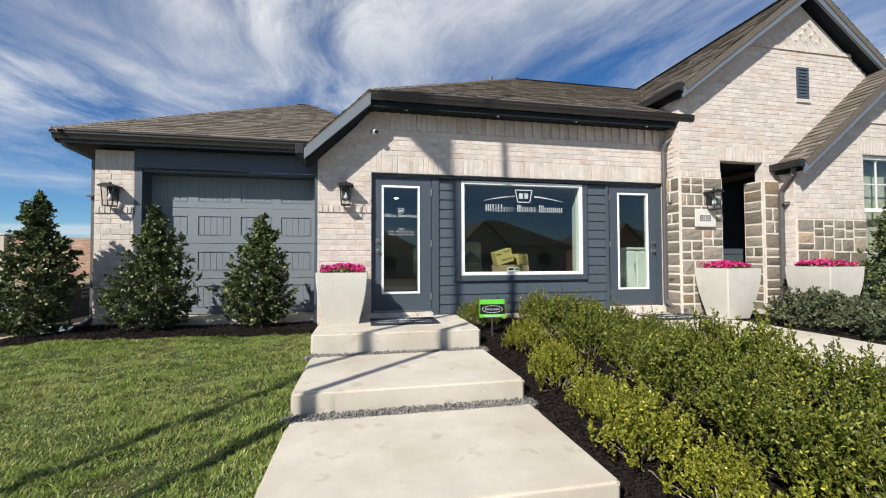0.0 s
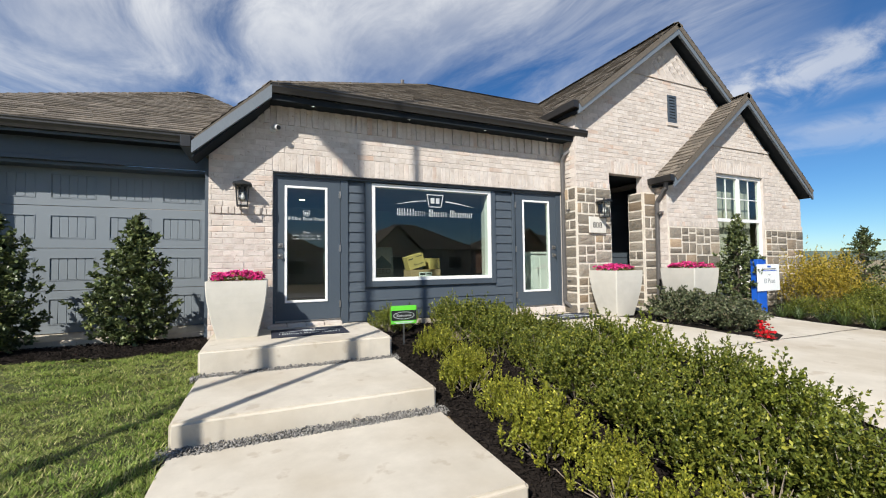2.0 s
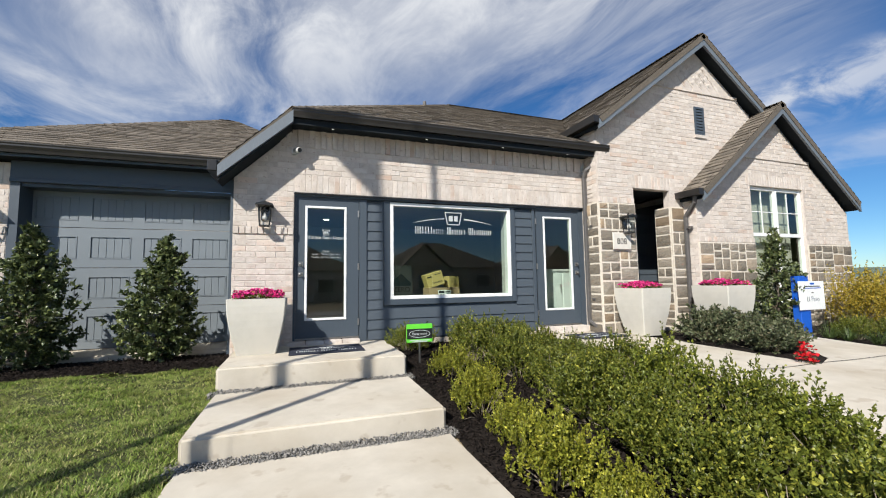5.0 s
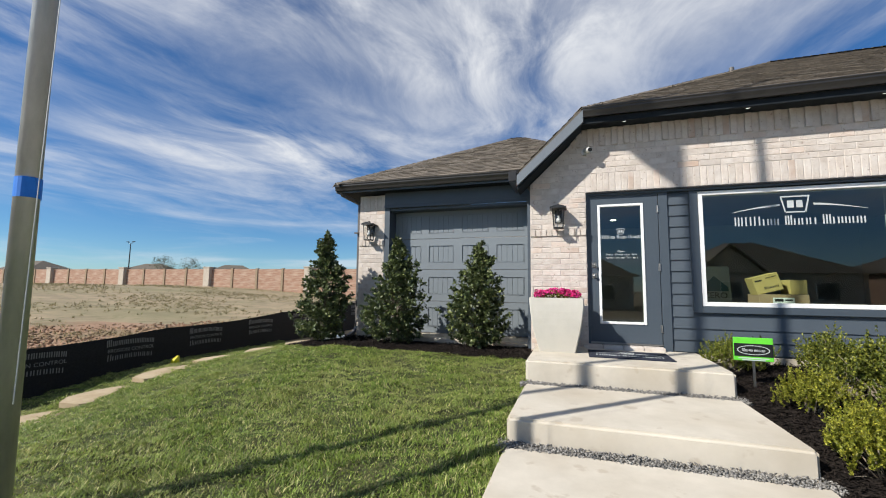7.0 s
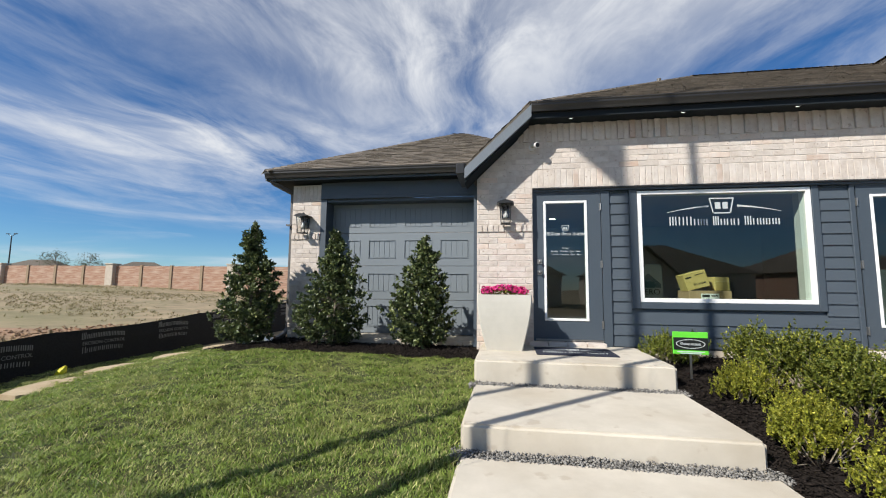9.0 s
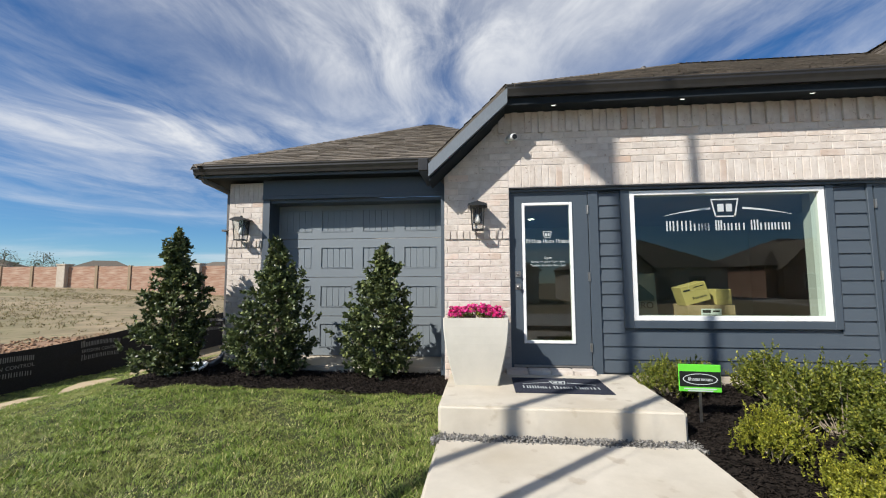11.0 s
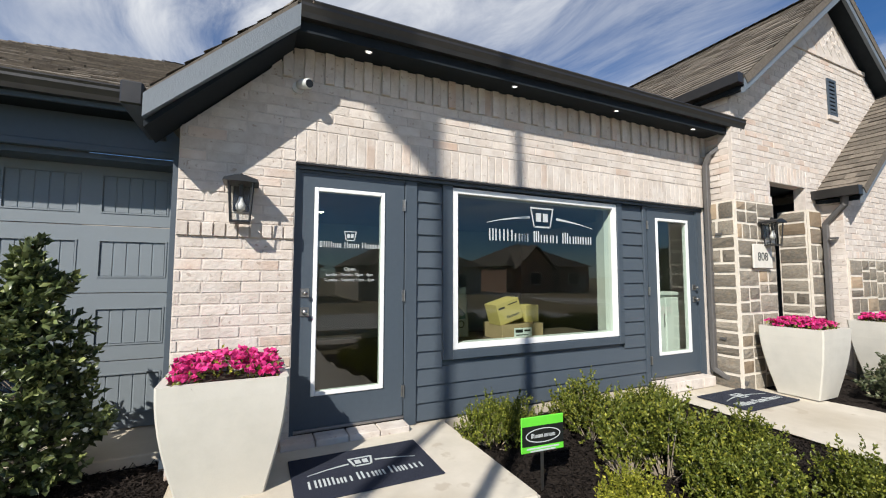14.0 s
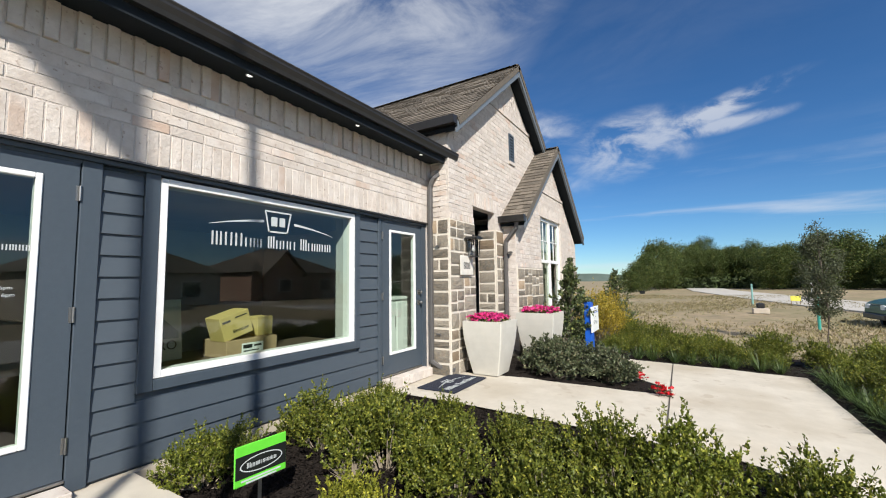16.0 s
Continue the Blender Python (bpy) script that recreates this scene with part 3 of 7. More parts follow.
def lay(bricks, parent, place, near, name="brick", one=M_BRICK, many=M_BRICKS, limit=300, proud=None, rng=None):
    """Sets pieces on a wall. place: the wall's pose (pieces lie in its x-z plane, facing -y). near: the plan's point they are counted from."""
    rng = rng or random.Random(5)
    order = sorted(bricks, key=lambda b: ((place @ Vector((b[0], 0, b[1]))) - Vector(near)).length)
    rest = Geo()
    for i, (x, z, w, h, *more) in enumerate(order):
        out = rng.uniform(0.001, 0.0045) + (more[0] if more else 0.0)
        tilt = rng.uniform(-0.25, 0.25)
        if i < limit:
            ob = part(name, shape_for(w, h, one, name), one, parent)
            ob.matrix_basis = place @ pose(x, -out, z, 0, tilt, 0)
        else:
            m = place @ pose(x, -out, z, 0, tilt, 0)
            me = shape_for(w, h, one, name)
            n = len(rest.v)
            rest.v += [tuple(m @ v.co) for v in me.vertices]
            rest.f += [tuple(n + j for j in p.vertices) for p in me.polygons]
    if rest.f:
        part(name + "work", rest, many, parent, kind="stuff")


LATER = []      # brickwork is laid at the end

wall = structure("wall_office", Geo()
                 .prism([(-0.68, 0.2), (0.10, 0.2), (0.10, 2.573), (5.135, 2.573), (5.135, 0.2), (5.50, 0.2), (5.50, 3.56), (0.16, 3.56), (0.12, 3.50), (-0.68, 2.725)], BY + 0.0015, BY + 0.16),
                 M_MORTAR, "pale whitewashed brick wall around the office front", "wall")


def office_bricks():
    top_l = lambda z: -0.68 if z < 2.70 else -0.68 + (z - 2.70) / 0.966
    a = running(lambda z: [(-0.68, 0.10), (5.135, 5.50)], 0.25, 1.95)
    a += [(x, z, w, h, 0.018) for x, z, w, h in soldiers(-0.68, 0.10, 1.95, 2.055, 0.0795) + soldiers(5.135, 5.50, 1.95, 2.055, 0.0795)]
    a += running(lambda z: [(-0.68, 0.10), (5.135, 5.50)], 2.055, 2.573)
    a += soldiers(0.10, 5.135, 2.573, 2.838)
    a += running(lambda z: [(top_l(z), 0.10), (5.135, 5.50)], 2.573, 2.838)
    a += running(lambda z: [(top_l(z), 5.50)], 2.838, 3.236)
    up = soldiers(-0.10, 5.50, 3.236, 3.50)
    a += [(x, z, w, h, 0.026 if i % 2 else 0.0) for i, (x, z, w, h) in enumerate(up) if z + h / 2 < 2.60 + 0.966 * (x + 0.81) + 0.25 or x > 0.1]
    lay(a, wall, pose(0, BY, 0), (0.3, 5.5, 2.0))


LATER.append(office_bricks)

structure("steel_lintel", Geo().box(0.102, 5.133, BY - 0.004, BY + 0.03, 2.556, 2.5725), M_GUTTER, "thin dark steel lintel under the brick course", "lintel")
# wood framing under the lintel, and the siding
structure("lintel_trim", Geo().box(OX0, OX1, BY + 0.03, SY + 0.09, OZ1 - 0.045, OZ1 - 0.002), M_TRIM, "slate-blue board under the brick lintel", "trim")
siding = structure("wall_siding", Geo().box(1.03, 1.51, SY + 0.03, SY + 0.10, 0.36, 2.53).box(3.633, 4.10, SY + 0.03, SY + 0.10, 0.36, 2.53)
                   .box(1.51, 3.633, SY + 0.03, SY + 0.10, 0.36, 0.99), M_TRIM, "blue-grey lap siding around the display window", "wall")


def siding_boards():
    z, k = 0.40, 0
    while z < 2.50:
        spans = [(1.15, 4.06)] if z + 0.15 < 0.92 else [(1.15, 1.405), (3.72, 4.06)]
        for a, b in spans:
            g = Geo()
            h = min(0.15, 2.525 - z)
            # the lower edge stands proud of the board below
            g.prism([(SY + 0.002, z), (SY + 0.016, z), (SY + 0.029, z + h), (SY + 0.019, z + h)], a, b, "x")
            part("board", g, M_SIDING, siding)
        z += 0.15


siding_boards()


def trim_board(x0, x1, z0, z1, y0=SY - 0.012, y1=SY + 0.028):
    return structure("trim", Geo().box(x0, x1, y0, y1, z0, z1, 0.004), M_TRIM, "slate-blue painted trim board", "trim")


trim_board(1.035, 1.148, 0.38, 2.527)
trim_board(1.407, 1.509, 0.905, 2.527)
trim_board(3.634, 3.718, 0.905, 2.527)
trim_board(1.5105, 3.6325, 0.905, 0.988)
trim_board(4.062, 4.12, 0.38, 2.527)

# display window
window_1 = tagged(thing("window_1", at=pose(0, 0, 0)), "large fixed display window in a white frame", "window", kind="structure")
WX0, WX1, WZ0, WZ1, FW = 1.512, 3.631, 0.992, 2.512, 0.055
frame_g = {"left": (WX0, WX0 + FW, WZ0, WZ1), "right": (WX1 - FW, WX1, WZ0, WZ1), "bottom": (WX0 + FW, WX1 - FW, WZ0, WZ0 + FW), "top": (WX0 + FW, WX1 - FW, WZ1 - FW, WZ1)}
for a, b, c, d in frame_g.values():
    part("window_frame", Geo().box(a, b, SY - 0.004, SY + 0.14, c, d, 0.004), M_WHITE, window_1)
glass_pane(WX0 + FW - 0.01, WX1 - FW + 0.01, SY + 0.035, WZ0 + FW - 0.01, WZ1 - FW + 0.01, window_1)


def glazed_door(name, x0, x1, gx0, gx1, hinge_left, label):
    """A full-lite door with white glass surround, in its frame."""
    d = tagged(thing(name, at=pose(0, 0, 0)), label, "door", kind="structure")
    z0, z1, gz0, gz1 = 0.475, 2.505, 0.722, 2.394
    y0, y1 = SY - 0.005, SY + 0.04
    g = Geo().box(x0, gx0 + 0.01, y0, y1, z0, z1).box(gx1 - 0.01, x1, y0, y1, z0, z1)
    g.box(gx0 + 0.01, gx1 - 0.01, y0, y1, z0, gz0 + 0.01).box(gx0 + 0.01, gx1 - 0.01, y0, y1, gz1 - 0.01, z1)
    part("slab", g, M_TRIM, d)
    w = 0.034
    for a, b, c, e in ((gx0, gx0 + w, gz0, gz1), (gx1 - w, gx1, gz0, gz1), (gx0 + w, gx1 - w, gz0, gz0 + w), (gx0 + w, gx1 - w, gz1 - w, gz1)):
        part("glass_surround", Geo().box(a, b, y0 - 0.012, y1 + 0.01, c, e, 0.005), M_WHITE, d, "white plastic surround")
    glass_pane(gx0 + w - 0.008, gx1 - w + 0.008, y0 + 0.008, gz0 + w - 0.008, gz1 - w + 0.008, d)
    hx = x0 - 0.004 if hinge_left else x1 + 0.004
    for hz in (0.68, 1.5, 2.30):
        part("hinge", Geo().tube([(hx, y0 - 0.012, hz - 0.05), (hx, y0 - 0.012, hz + 0.05)], 0.009).box(hx - 0.02, hx + 0.02, y0 - 0.004, y0 + 0.004, hz - 0.05, hz + 0.05), M_STEEL, d, "nickel hinge")
    kx = x1 - 0.062 if hinge_left else x0 + 0.062
    for kz, r in ((1.535, 0.018), (1.385, 0.024)):
        part("lock_plate", Geo().box(kx - 0.033, kx + 0.033, y0 - 0.01, y0 + 0.002, kz - 0.036, kz + 0.036, 0.004), M_STEEL, d, "square nickel plate")
        part("knob", Geo().tube([(kx, y0 - 0.01, kz), (kx, y0 - 0.035, kz), (kx, y0 - 0.05, kz), (kx, y0 - 0.062, kz)], [r * 0.5, r * 0.55, r, r * 0.7], 14), M_STEEL, d, "nickel knob", smooth=True)
    return d


door_1 = glazed_door("door_1", 0.135, 1.025, 0.256, 0.848, False, "closed slate-blue door with a full glass pane")
door_2 = glazed_door("door_2", 4.14, 5.03, 4.285, 4.885, True, "closed slate-blue glass door beside the brick pier")
structure("door_frame", Geo().box(0.102, 0.133, SY - 0.03, SY + 0.06, 0.44, 2.527).box(0.133, 1.033, SY - 0.008, SY + 0.06, 2.507, 2.527), M_TRIM, "slate-blue door jamb", "trim")
structure("door_frame", Geo().box(5.032, 5.133, SY - 0.03, SY + 0.06, 0.38, 2.527).box(4.12, 5.032, SY - 0.008, SY + 0.06, 2.507, 2.527), M_TRIM, "slate-blue door jamb", "trim")
structure("threshold", Geo().box(0.102, 1.033, SY - 0.02, SY + 0.06, 0.45, 0.473, 0.004).box(4.12, 5.032, SY - 0.02, SY + 0.06, 0.45, 0.473, 0.004), M_STEEL, "worn metal door threshold", "trim")

# ---- garage front ----
GY, GDY = 6.86, 7.15
garage_wall = structure("wall_garage", Geo().prism([(-3.92, 0.1), (-3.40, 0.1), (-3.40, 2.90), (-3.92, 2.90)], GY + 0.0015, GY + 0.2)
                        .box(-3.912, -3.75, GY + 0.2, 14.0, 0.1, 2.98), M_MORTAR, "pale whitewashed brick pier beside the garage door", "wall")


def garage_bricks():
    a = running(lambda z: [(-3.92, -3.40)], 0.15, 1.95) + running(lambda z: [(-3.92, -3.40)], 2.055, 2.62)
    a += [(x, z, w, h, 0.018) for x, z, w, h in soldiers(-3.92, -3.40, 1.95, 2.055)]
    a += soldiers(-3.92, -3.40, 2.62, 2.885)
    lay(a, garage_wall, pose(0, GY, 0), (0, 5, 1.5), limit=250)


LATER.append(garage_bricks)
structure("garage_header", Geo().box(-3.40, -0.68, GY - 0.015, GY + 0.2, 2.70, 2.99).box(-3.40, -0.68, GY - 0.03, GY + 0.02, 2.645, 2.70, 0.004), M_TRIM, "slate-blue boards above the garage door", "trim")
structure("garage_jamb", Geo().box(-3.40, -3.30, GY + 0.0, GDY + 0.05, 0.3, 2.645).box(-0.74, -0.66, BY + 0.17, GDY + 0.05, 0.3, 2.645).box(-3.30, -0.74, GY + 0.03, GDY + 0.05, 2.60, 2.645), M_TRIM, "slate-blue garage door jamb", "trim")
structure("wall_return", Geo().box(-0.672, -0.60, BY + 0.16, GY + 0.25, 0.2, 2.95), M_MORTAR, "brick return beside the garage", "wall")


def garage_door():
    d = tagged(thing("door_3", at=pose(0, 0, 0)), "closed slate-blue garage door with grooved panels", "garage door", kind="structure")
    lines = [0.385, 0.955, 1.525, 2.095, 2.62]
    rows = [(0.50, 0.85), (1.085, 1.40), (1.653, 1.973), (2.20, 2.535)]
    cols = [-3.27, -2.635, -2.0, -1.375]
    for (z0, z1), (p0, p1) in zip(zip(lines, lines[1:]), rows):
        g = Geo()
        xs = [-3.30] + [v for c in cols for v in (c, c + 0.487)] + [-0.742]
        y0, y1 = GDY, GDY + 0.04
        for a, b in zip(xs[::2], xs[1::2]):
            g.box(a, b, y0, y1, z0 + 0.004, z1 - 0.004)
        for c in cols:
            g.box(c, c + 0.487, y0, y1, z0 + 0.004, p0).box(c, c + 0.487, y0, y1, p1, z1 - 0.004)
        sec = part("section", g, M_GARAGE, d)
        for c in cols:
            pg = Geo()
            e = 0.012
            # raised moulding round the panel, then grooved boards inside
            pg.box(c, c + 0.487, y0 - 0.006, y0 + 0.002, p0, p0 + e).box(c, c + 0.487, y0 - 0.006, y0 + 0.002, p1 - e, p1)
            pg.box(c, c + e, y0 - 0.006, y0 + 0.002, p0 + e, p1 - e).box(c + 0.487 - e, c + 0.487, y0 - 0.006, y0 + 0.002, p0 + e, p1 - e)
            n = 5
            w = (0.487 - 2 * e) / n
            for k in range(n):
                x = c + e + k * w
                pg.box(x + 0.0025, x + w - 0.0025, y0 + 0.007, y0 + 0.02, p0 + e, p1 - e, 0.004)
            pg.box(c - 0.004, c + 0.491, y0 + 0.012, y0 + 0.030, p0 - 0.004, p1 + 0.004)
            part("panel", pg, M_GARAGE, sec)
    return d


garage_door()
structure("garage_apron", Geo().box(-3.40, -0.70, GY - 0.35, GDY + 0.1, 0.1, 0.375, 0.01), M_CONCRETE_SIDE, "low concrete curb below the garage door", "curb")

# ---- entry gable ----
VY, WY = 5.83, 5.56
G1X, G1Z, G1S = 7.757, 6.02, 0.768
G2X, G2Z, G2S = 9.504, 4.72, 0.827
EX0, EX1, EZ1 = 5.98, 6.86, 2.93
g1z = lambda x: G1Z - 0.14 - abs(x - G1X) * G1S
g2z = lambda x: G2Z - 0.14 - abs(x - G2X) * G2S
wall_entry = structure("wall_entry", Geo()
                       .prism([(5.18, 0.2), (EX0, 0.2), (EX0, EZ1), (EX1, EZ1), (EX1, 0.2), (7.4, 0.2), (10.3, 0.2), (10.3, g1z(10.3)), (G1X, g1z(G1X)), (5.18, g1z(5.18))], VY + 0.0015, VY + 0.14)
                       .box(5.188, 5.33, VY + 0.14, BY + 0.15, 0.2, 2.8).box(5.188, 5.33, VY + 0.14, 10.0, 2.83, g1z(5.25)), M_MORTAR, "tall whitewashed brick gable wall over the entry", "wall")
SPANDREL = 4.99


def entry_spans(z):
    half = (G1Z - 0.14 - z) / G1S
    a, b = max(5.18, G1X - half), min(10.3, G1X + half)
    if z > 2.9:
        b = min(b, 10.0)
    if z < EZ1:
        return [(a, EX0), (EX1, 7.2)]
    return [(a, b)] if b > a else []


def entry_bricks():
    a = running(entry_spans, 2.73, EZ1)
    a += [q for q in running(entry_spans, EZ1, SPANDREL) if not (EX0 - 0.1 < q[0] < EX1 + 0.1 and q[1] < EZ1 + 0.26)
          and not (7.64 < q[0] < 7.92 and 4.10 < q[1] < 4.72)]
    a += soldiers(EX0 - 0.1, EX1 + 0.1, EZ1, EZ1 + 0.25)
    half = (G1Z - 0.14 - SPANDREL) / G1S
    a += [(x, z, w, h, 0.02) for x, z, w, h in soldiers(G1X - half, G1X + half, SPANDREL, SPANDREL + 0.075, 0.255)]
    a += [(x, z, w, h, 0.016) for x, z, w, h in soldiers(5.18, EX0, 2.625, 2.73)]
    # herringbone in the peak
    h0 = SPANDREL + 0.08
    k = 0
    rest = []
    for i in range(-14, 15):
        for j in range(-14, 15):
            cx, cz = G1X + (i * 0.116), h0 + 0.45 + (j * 0.116)
            for s, (dx, dz) in ((45, (0, 0)), (-45, (0.058, 0.058))):
                if (i + j) % 2:
                    continue
                x, z = cx + dx, cz + dz
                if z > h0 + 0.07 and z < G1Z - 0.30 - abs(x - G1X) * G1S * 1.05:
                    rest.append((x, z, s))
    g = Geo()
    for x, z, s in rest:
        me = shape_for(0.15, 0.062, M_BRICK, "brick")
        m = pose(x, VY - 0.004, z, 0, s, 0)
        n = len(g.v)
        g.v += [tuple(m @ v.co) for v in me.vertices]
        g.f += [tuple(n + q for q in p.vertices) for p in me.polygons]
    part("herringbone_brickwork", g, M_BRICKS, wall_entry, kind="stuff")
    lay(a, wall_entry, pose(0, VY, 0), (4.5, 4.5, 2.5))
    b = running(lambda z: [(-9.5, -5.85)] if z > 2.95 else [(-6.18, -5.85)], 0.25, 4.02)
    lay(b, wall_entry, pose(5.18, 0, 0, 0, 0, -90), (4, 5, 2.5), limit=60)


LATER.append(entry_bricks)


def stones(x0, x1, z0, z1, seed):
    """Random-coursed ashlar: rectangles (x, z, width, height) that fill the field."""
    rng = random.Random(seed)
    out = []

    def split(a, b, c, d):
        w, h = b - a, d - c
        if w <= 0.42 and h <= 0.27 and (w < 0.26 or h < 0.17 or rng.random() < 0.7) or (w < 0.19 and h < 0.30) or (h < 0.13 and w < 0.44):
            out.append(((a + b) / 2, (c + d) / 2, w - 0.032, h - 0.032))
            return
        r = rng.uniform(0.38, 0.62)
        if w > h * 1.25:
            split(a, a + w * r, c, d), split(a + w * r, b, c, d)
        else:
            split(a, b, c, c + h * r), split(a, b, c + h * r, d)

    split(x0, x1, z0, z1)
    return out


def stone_mesh(seed):
    """A rough-faced block one unit wide and high."""
    rng = random.Random(seed)
    g = Geo()
    n = 4
    top = {}
    for i in range(n):
        for j in range(n):
            edge = i in (0, n - 1) or j in (0, n - 1)
            x, z = -0.5 + i / (n - 1), -0.5 + j / (n - 1)
            if edge:
                x, z = x * rng.uniform(0.955, 1.01), z * rng.uniform(0.95, 1.01)
            top[i, j] = len(g.v)
            g.v.append((x, (0.0 if edge else -rng.uniform(0.003, 0.013)), z))
    for i in range(n - 1):
        for j in range(n - 1):
            g.f.append((top[i, j], top[i + 1, j], top[i + 1, j + 1], top[i, j + 1]))
    ring = [top[i, 0] for i in range(n)] + [top[n - 1, j] for j in range(1, n)] + [top[i, n - 1] for i in range(n - 2, -1, -1)] + [top[0, j] for j in range(n - 2, 0, -1)]
    base = len(g.v)
    for r in ring:
        x, y, z = g.v[r]
        g.v.append((x * 1.02, 0.03, z * 1.02))
    for k in range(len(ring)):
        k2 = (k + 1) % len(ring)
        g.f.append((ring[k], base + k, base + k2, ring[k2]))
    return g.mesh("stone", M_STONE, smooth=False)


STONE_SHAPES = [stone_mesh(40 + i) for i in range(7)]


def lay_stones(blocks, parent, place, seed):
    rng = random.Random(seed)
    for x, z, w, h in blocks:
        ob = part("stone", rng.choice(STONE_SHAPES), None, parent)
        flip = rng.choice((0, 180))
        ob.matrix_basis = place @ pose(x, -rng.uniform(0.005, 0.011), z, 0, flip, 0) @ Matrix.Diagonal((w, 1, h, 1))


stone_l = structure("wall_stone", Geo().box(5.165, EX0, VY - 0.022, VY + 0.006, 0.2, 2.625).box(5.150, 5.1648, VY - 0.022, BY - 0.002, 0.2, 2.625), M_STONE_MORTAR, "grey-brown ashlar stone pier beside the entry", "wall")
stone_r = structure("wall_stone", Geo().box(EX1, 7.19, VY - 0.022, VY + 0.006, 0.2, 2.62).box(EX1 - 0.02, EX1 + 0.10, VY + 0.006, VY + 0.34, 0.2, 2.62), M_STONE_MORTAR, "grey-brown ashlar stone jamb of the entry", "wall")
stone_w = structure("wall_stone", Geo().box(7.20, 8.72, WY - 0.022, WY + 0.006, 0.1, 1.93).box(10.36, 11.84, WY - 0.022, WY + 0.006, 0.1, 1.93).box(8.72, 10.36, WY - 0.022, WY + 0.006, 0.1, 0.74), M_STONE_MORTAR, "grey-brown ashlar stone base of the gable wall", "wall")


def entry_stones():
    lay_stones(stones(5.165, EX0, 0.25, 2.62, 1), stone_l, pose(0, VY - 0.022, 0), 1)
    lay_stones(stones(-6.17, -5.82, 0.25, 2.62, 7), stone_l, pose(5.150, 0, 0, 0, 0, -90), 7)
    lay_stones(stones(EX1, 7.19, 0.25, 2.61, 2), stone_r, pose(0, VY - 0.022, 0), 2)
    lay_stones(stones(-6.17, -5.83, 0.25, 2.61, 3), stone_r, pose(EX1 - 0.02, 0, 0, 0, 0, -90), 3)
    lay_stones(stones(7.20, 8.72, 0.2, 1.92, 4), stone_w, pose(0, WY - 0.022, 0), 4)
    lay_stones(stones(10.36, 11.84, 0.2, 1.92, 5), stone_w, pose(0, WY - 0.022, 0), 5)
    lay_stones(stones(8.72, 10.36, 0.2, 0.72, 6), stone_w, pose(0, WY - 0.022, 0), 6)


LATER.append(entry_stones)
# the recessed entry porch
entry_back = structure("wall_entry_back", Geo().box(5.85, 8.3, VY + 1.30, VY + 1.4, 0.2, 3.0).box(8.2, 8.3, VY + 0.14, VY + 1.3, 0.2, 3.0), M_TRIM, "slate-blue lap siding at the back of the entry", "wall")
for k in range(17):
    part("board", Geo().prism([(VY + 1.275, 0.3 + k * 0.15), (VY + 1.29, 0.3 + k * 0.15), (VY + 1.298, 0.45 + k * 0.15), (VY + 1.288, 0.45 + k * 0.15)], 5.98, 8.19, "x"), M_SIDING, entry_back)
structure("wall_entry_side", Geo().box(5.86, 5.97, VY + 0.14, VY + 1.3, 0.2, 3.0), M_TRIM, "slate-blue side of the entry", "wall")
structure("ceiling_entry", Geo().box(5.86, 8.3, VY + 0.14, VY + 1.35, EZ1, EZ1 + 0.08), M_SOFFIT_SHADE, "entry ceiling in shade-darkened colour", "ceiling")
structure("floor_entry", Geo().box(5.9, 8.25, VY - 0.05, VY + 1.3, 0.0, 0.36), M_CONCRETE, "pale concrete entry slab", "floor")

# window gable
wall_gable = structure("wall_gable", Geo()
                       .prism([(7.19, 0.1), (8.72, 0.1), (8.72, 3.10), (10.36, 3.10), (10.36, 0.1), (11.84, 0.1), (11.84, g2z(11.84)), (G2X, g2z(G2X)), (7.19, g2z(7.19))], WY + 0.0015, WY + 0.14)
                       .prism([(8.72, 0.1), (10.36, 0.1), (10.36, 0.76), (8.72, 0.76)], WY + 0.010, WY + 0.14)
                       .box(7.198, 7.33, WY + 0.14, VY + 0.1, 0.1, 2.85).box(11.70, 11.832, WY + 0.14, 14.0, 0.1, 2.85), M_MORTAR, "whitewashed brick gable with a window", "wall")


def gable_spans(z):
    half = (G2Z - 0.14 - z) / G2S
    a, b = max(7.19, G2X - half), min(11.84, G2X + half)
    if z < 3.10:
        return [(a, 8.72), (10.36, b)]
    return [(a, b)] if b > a else []


def gable_bricks():
    a = running(gable_spans, 2.03, 3.10) + [q for q in running(gable_spans, 3.10, 3.66) if not (8.6 < q[0] < 10.48 and q[1] < 3.36)]
    a += [q for q in soldiers(8.6, 10.48, 3.10, 3.36)]
    half = (G2Z - 0.14 - 3.66) / G2S
    a += [(x, z, w, h, 0.02) for x, z, w, h in soldiers(G2X - half, G2X + half, 3.66, 3.735, 0.255)]
    a += running(gable_spans, 3.74, G2Z - 0.25)
    a += [(x, z, w, h, 0.02) for x, z, w, h in soldiers(7.19, 8.72, 1.93, 2.03) + soldiers(10.36, 11.84, 1.93, 2.03)]
    lay(a, wall_gable, pose(0, WY, 0), (7, 4.5, 2.5))
    b = running(lambda z: [(5.57, 5.84)], 0.25, 2.85)
    lay(b, wall_gable, Matrix(((0, 1, 0, 7.19), (-1, 0, 0, 11.40), (0, 0, 1, 0), (0, 0, 0, 1))), (4, 5, 2.5), limit=0)


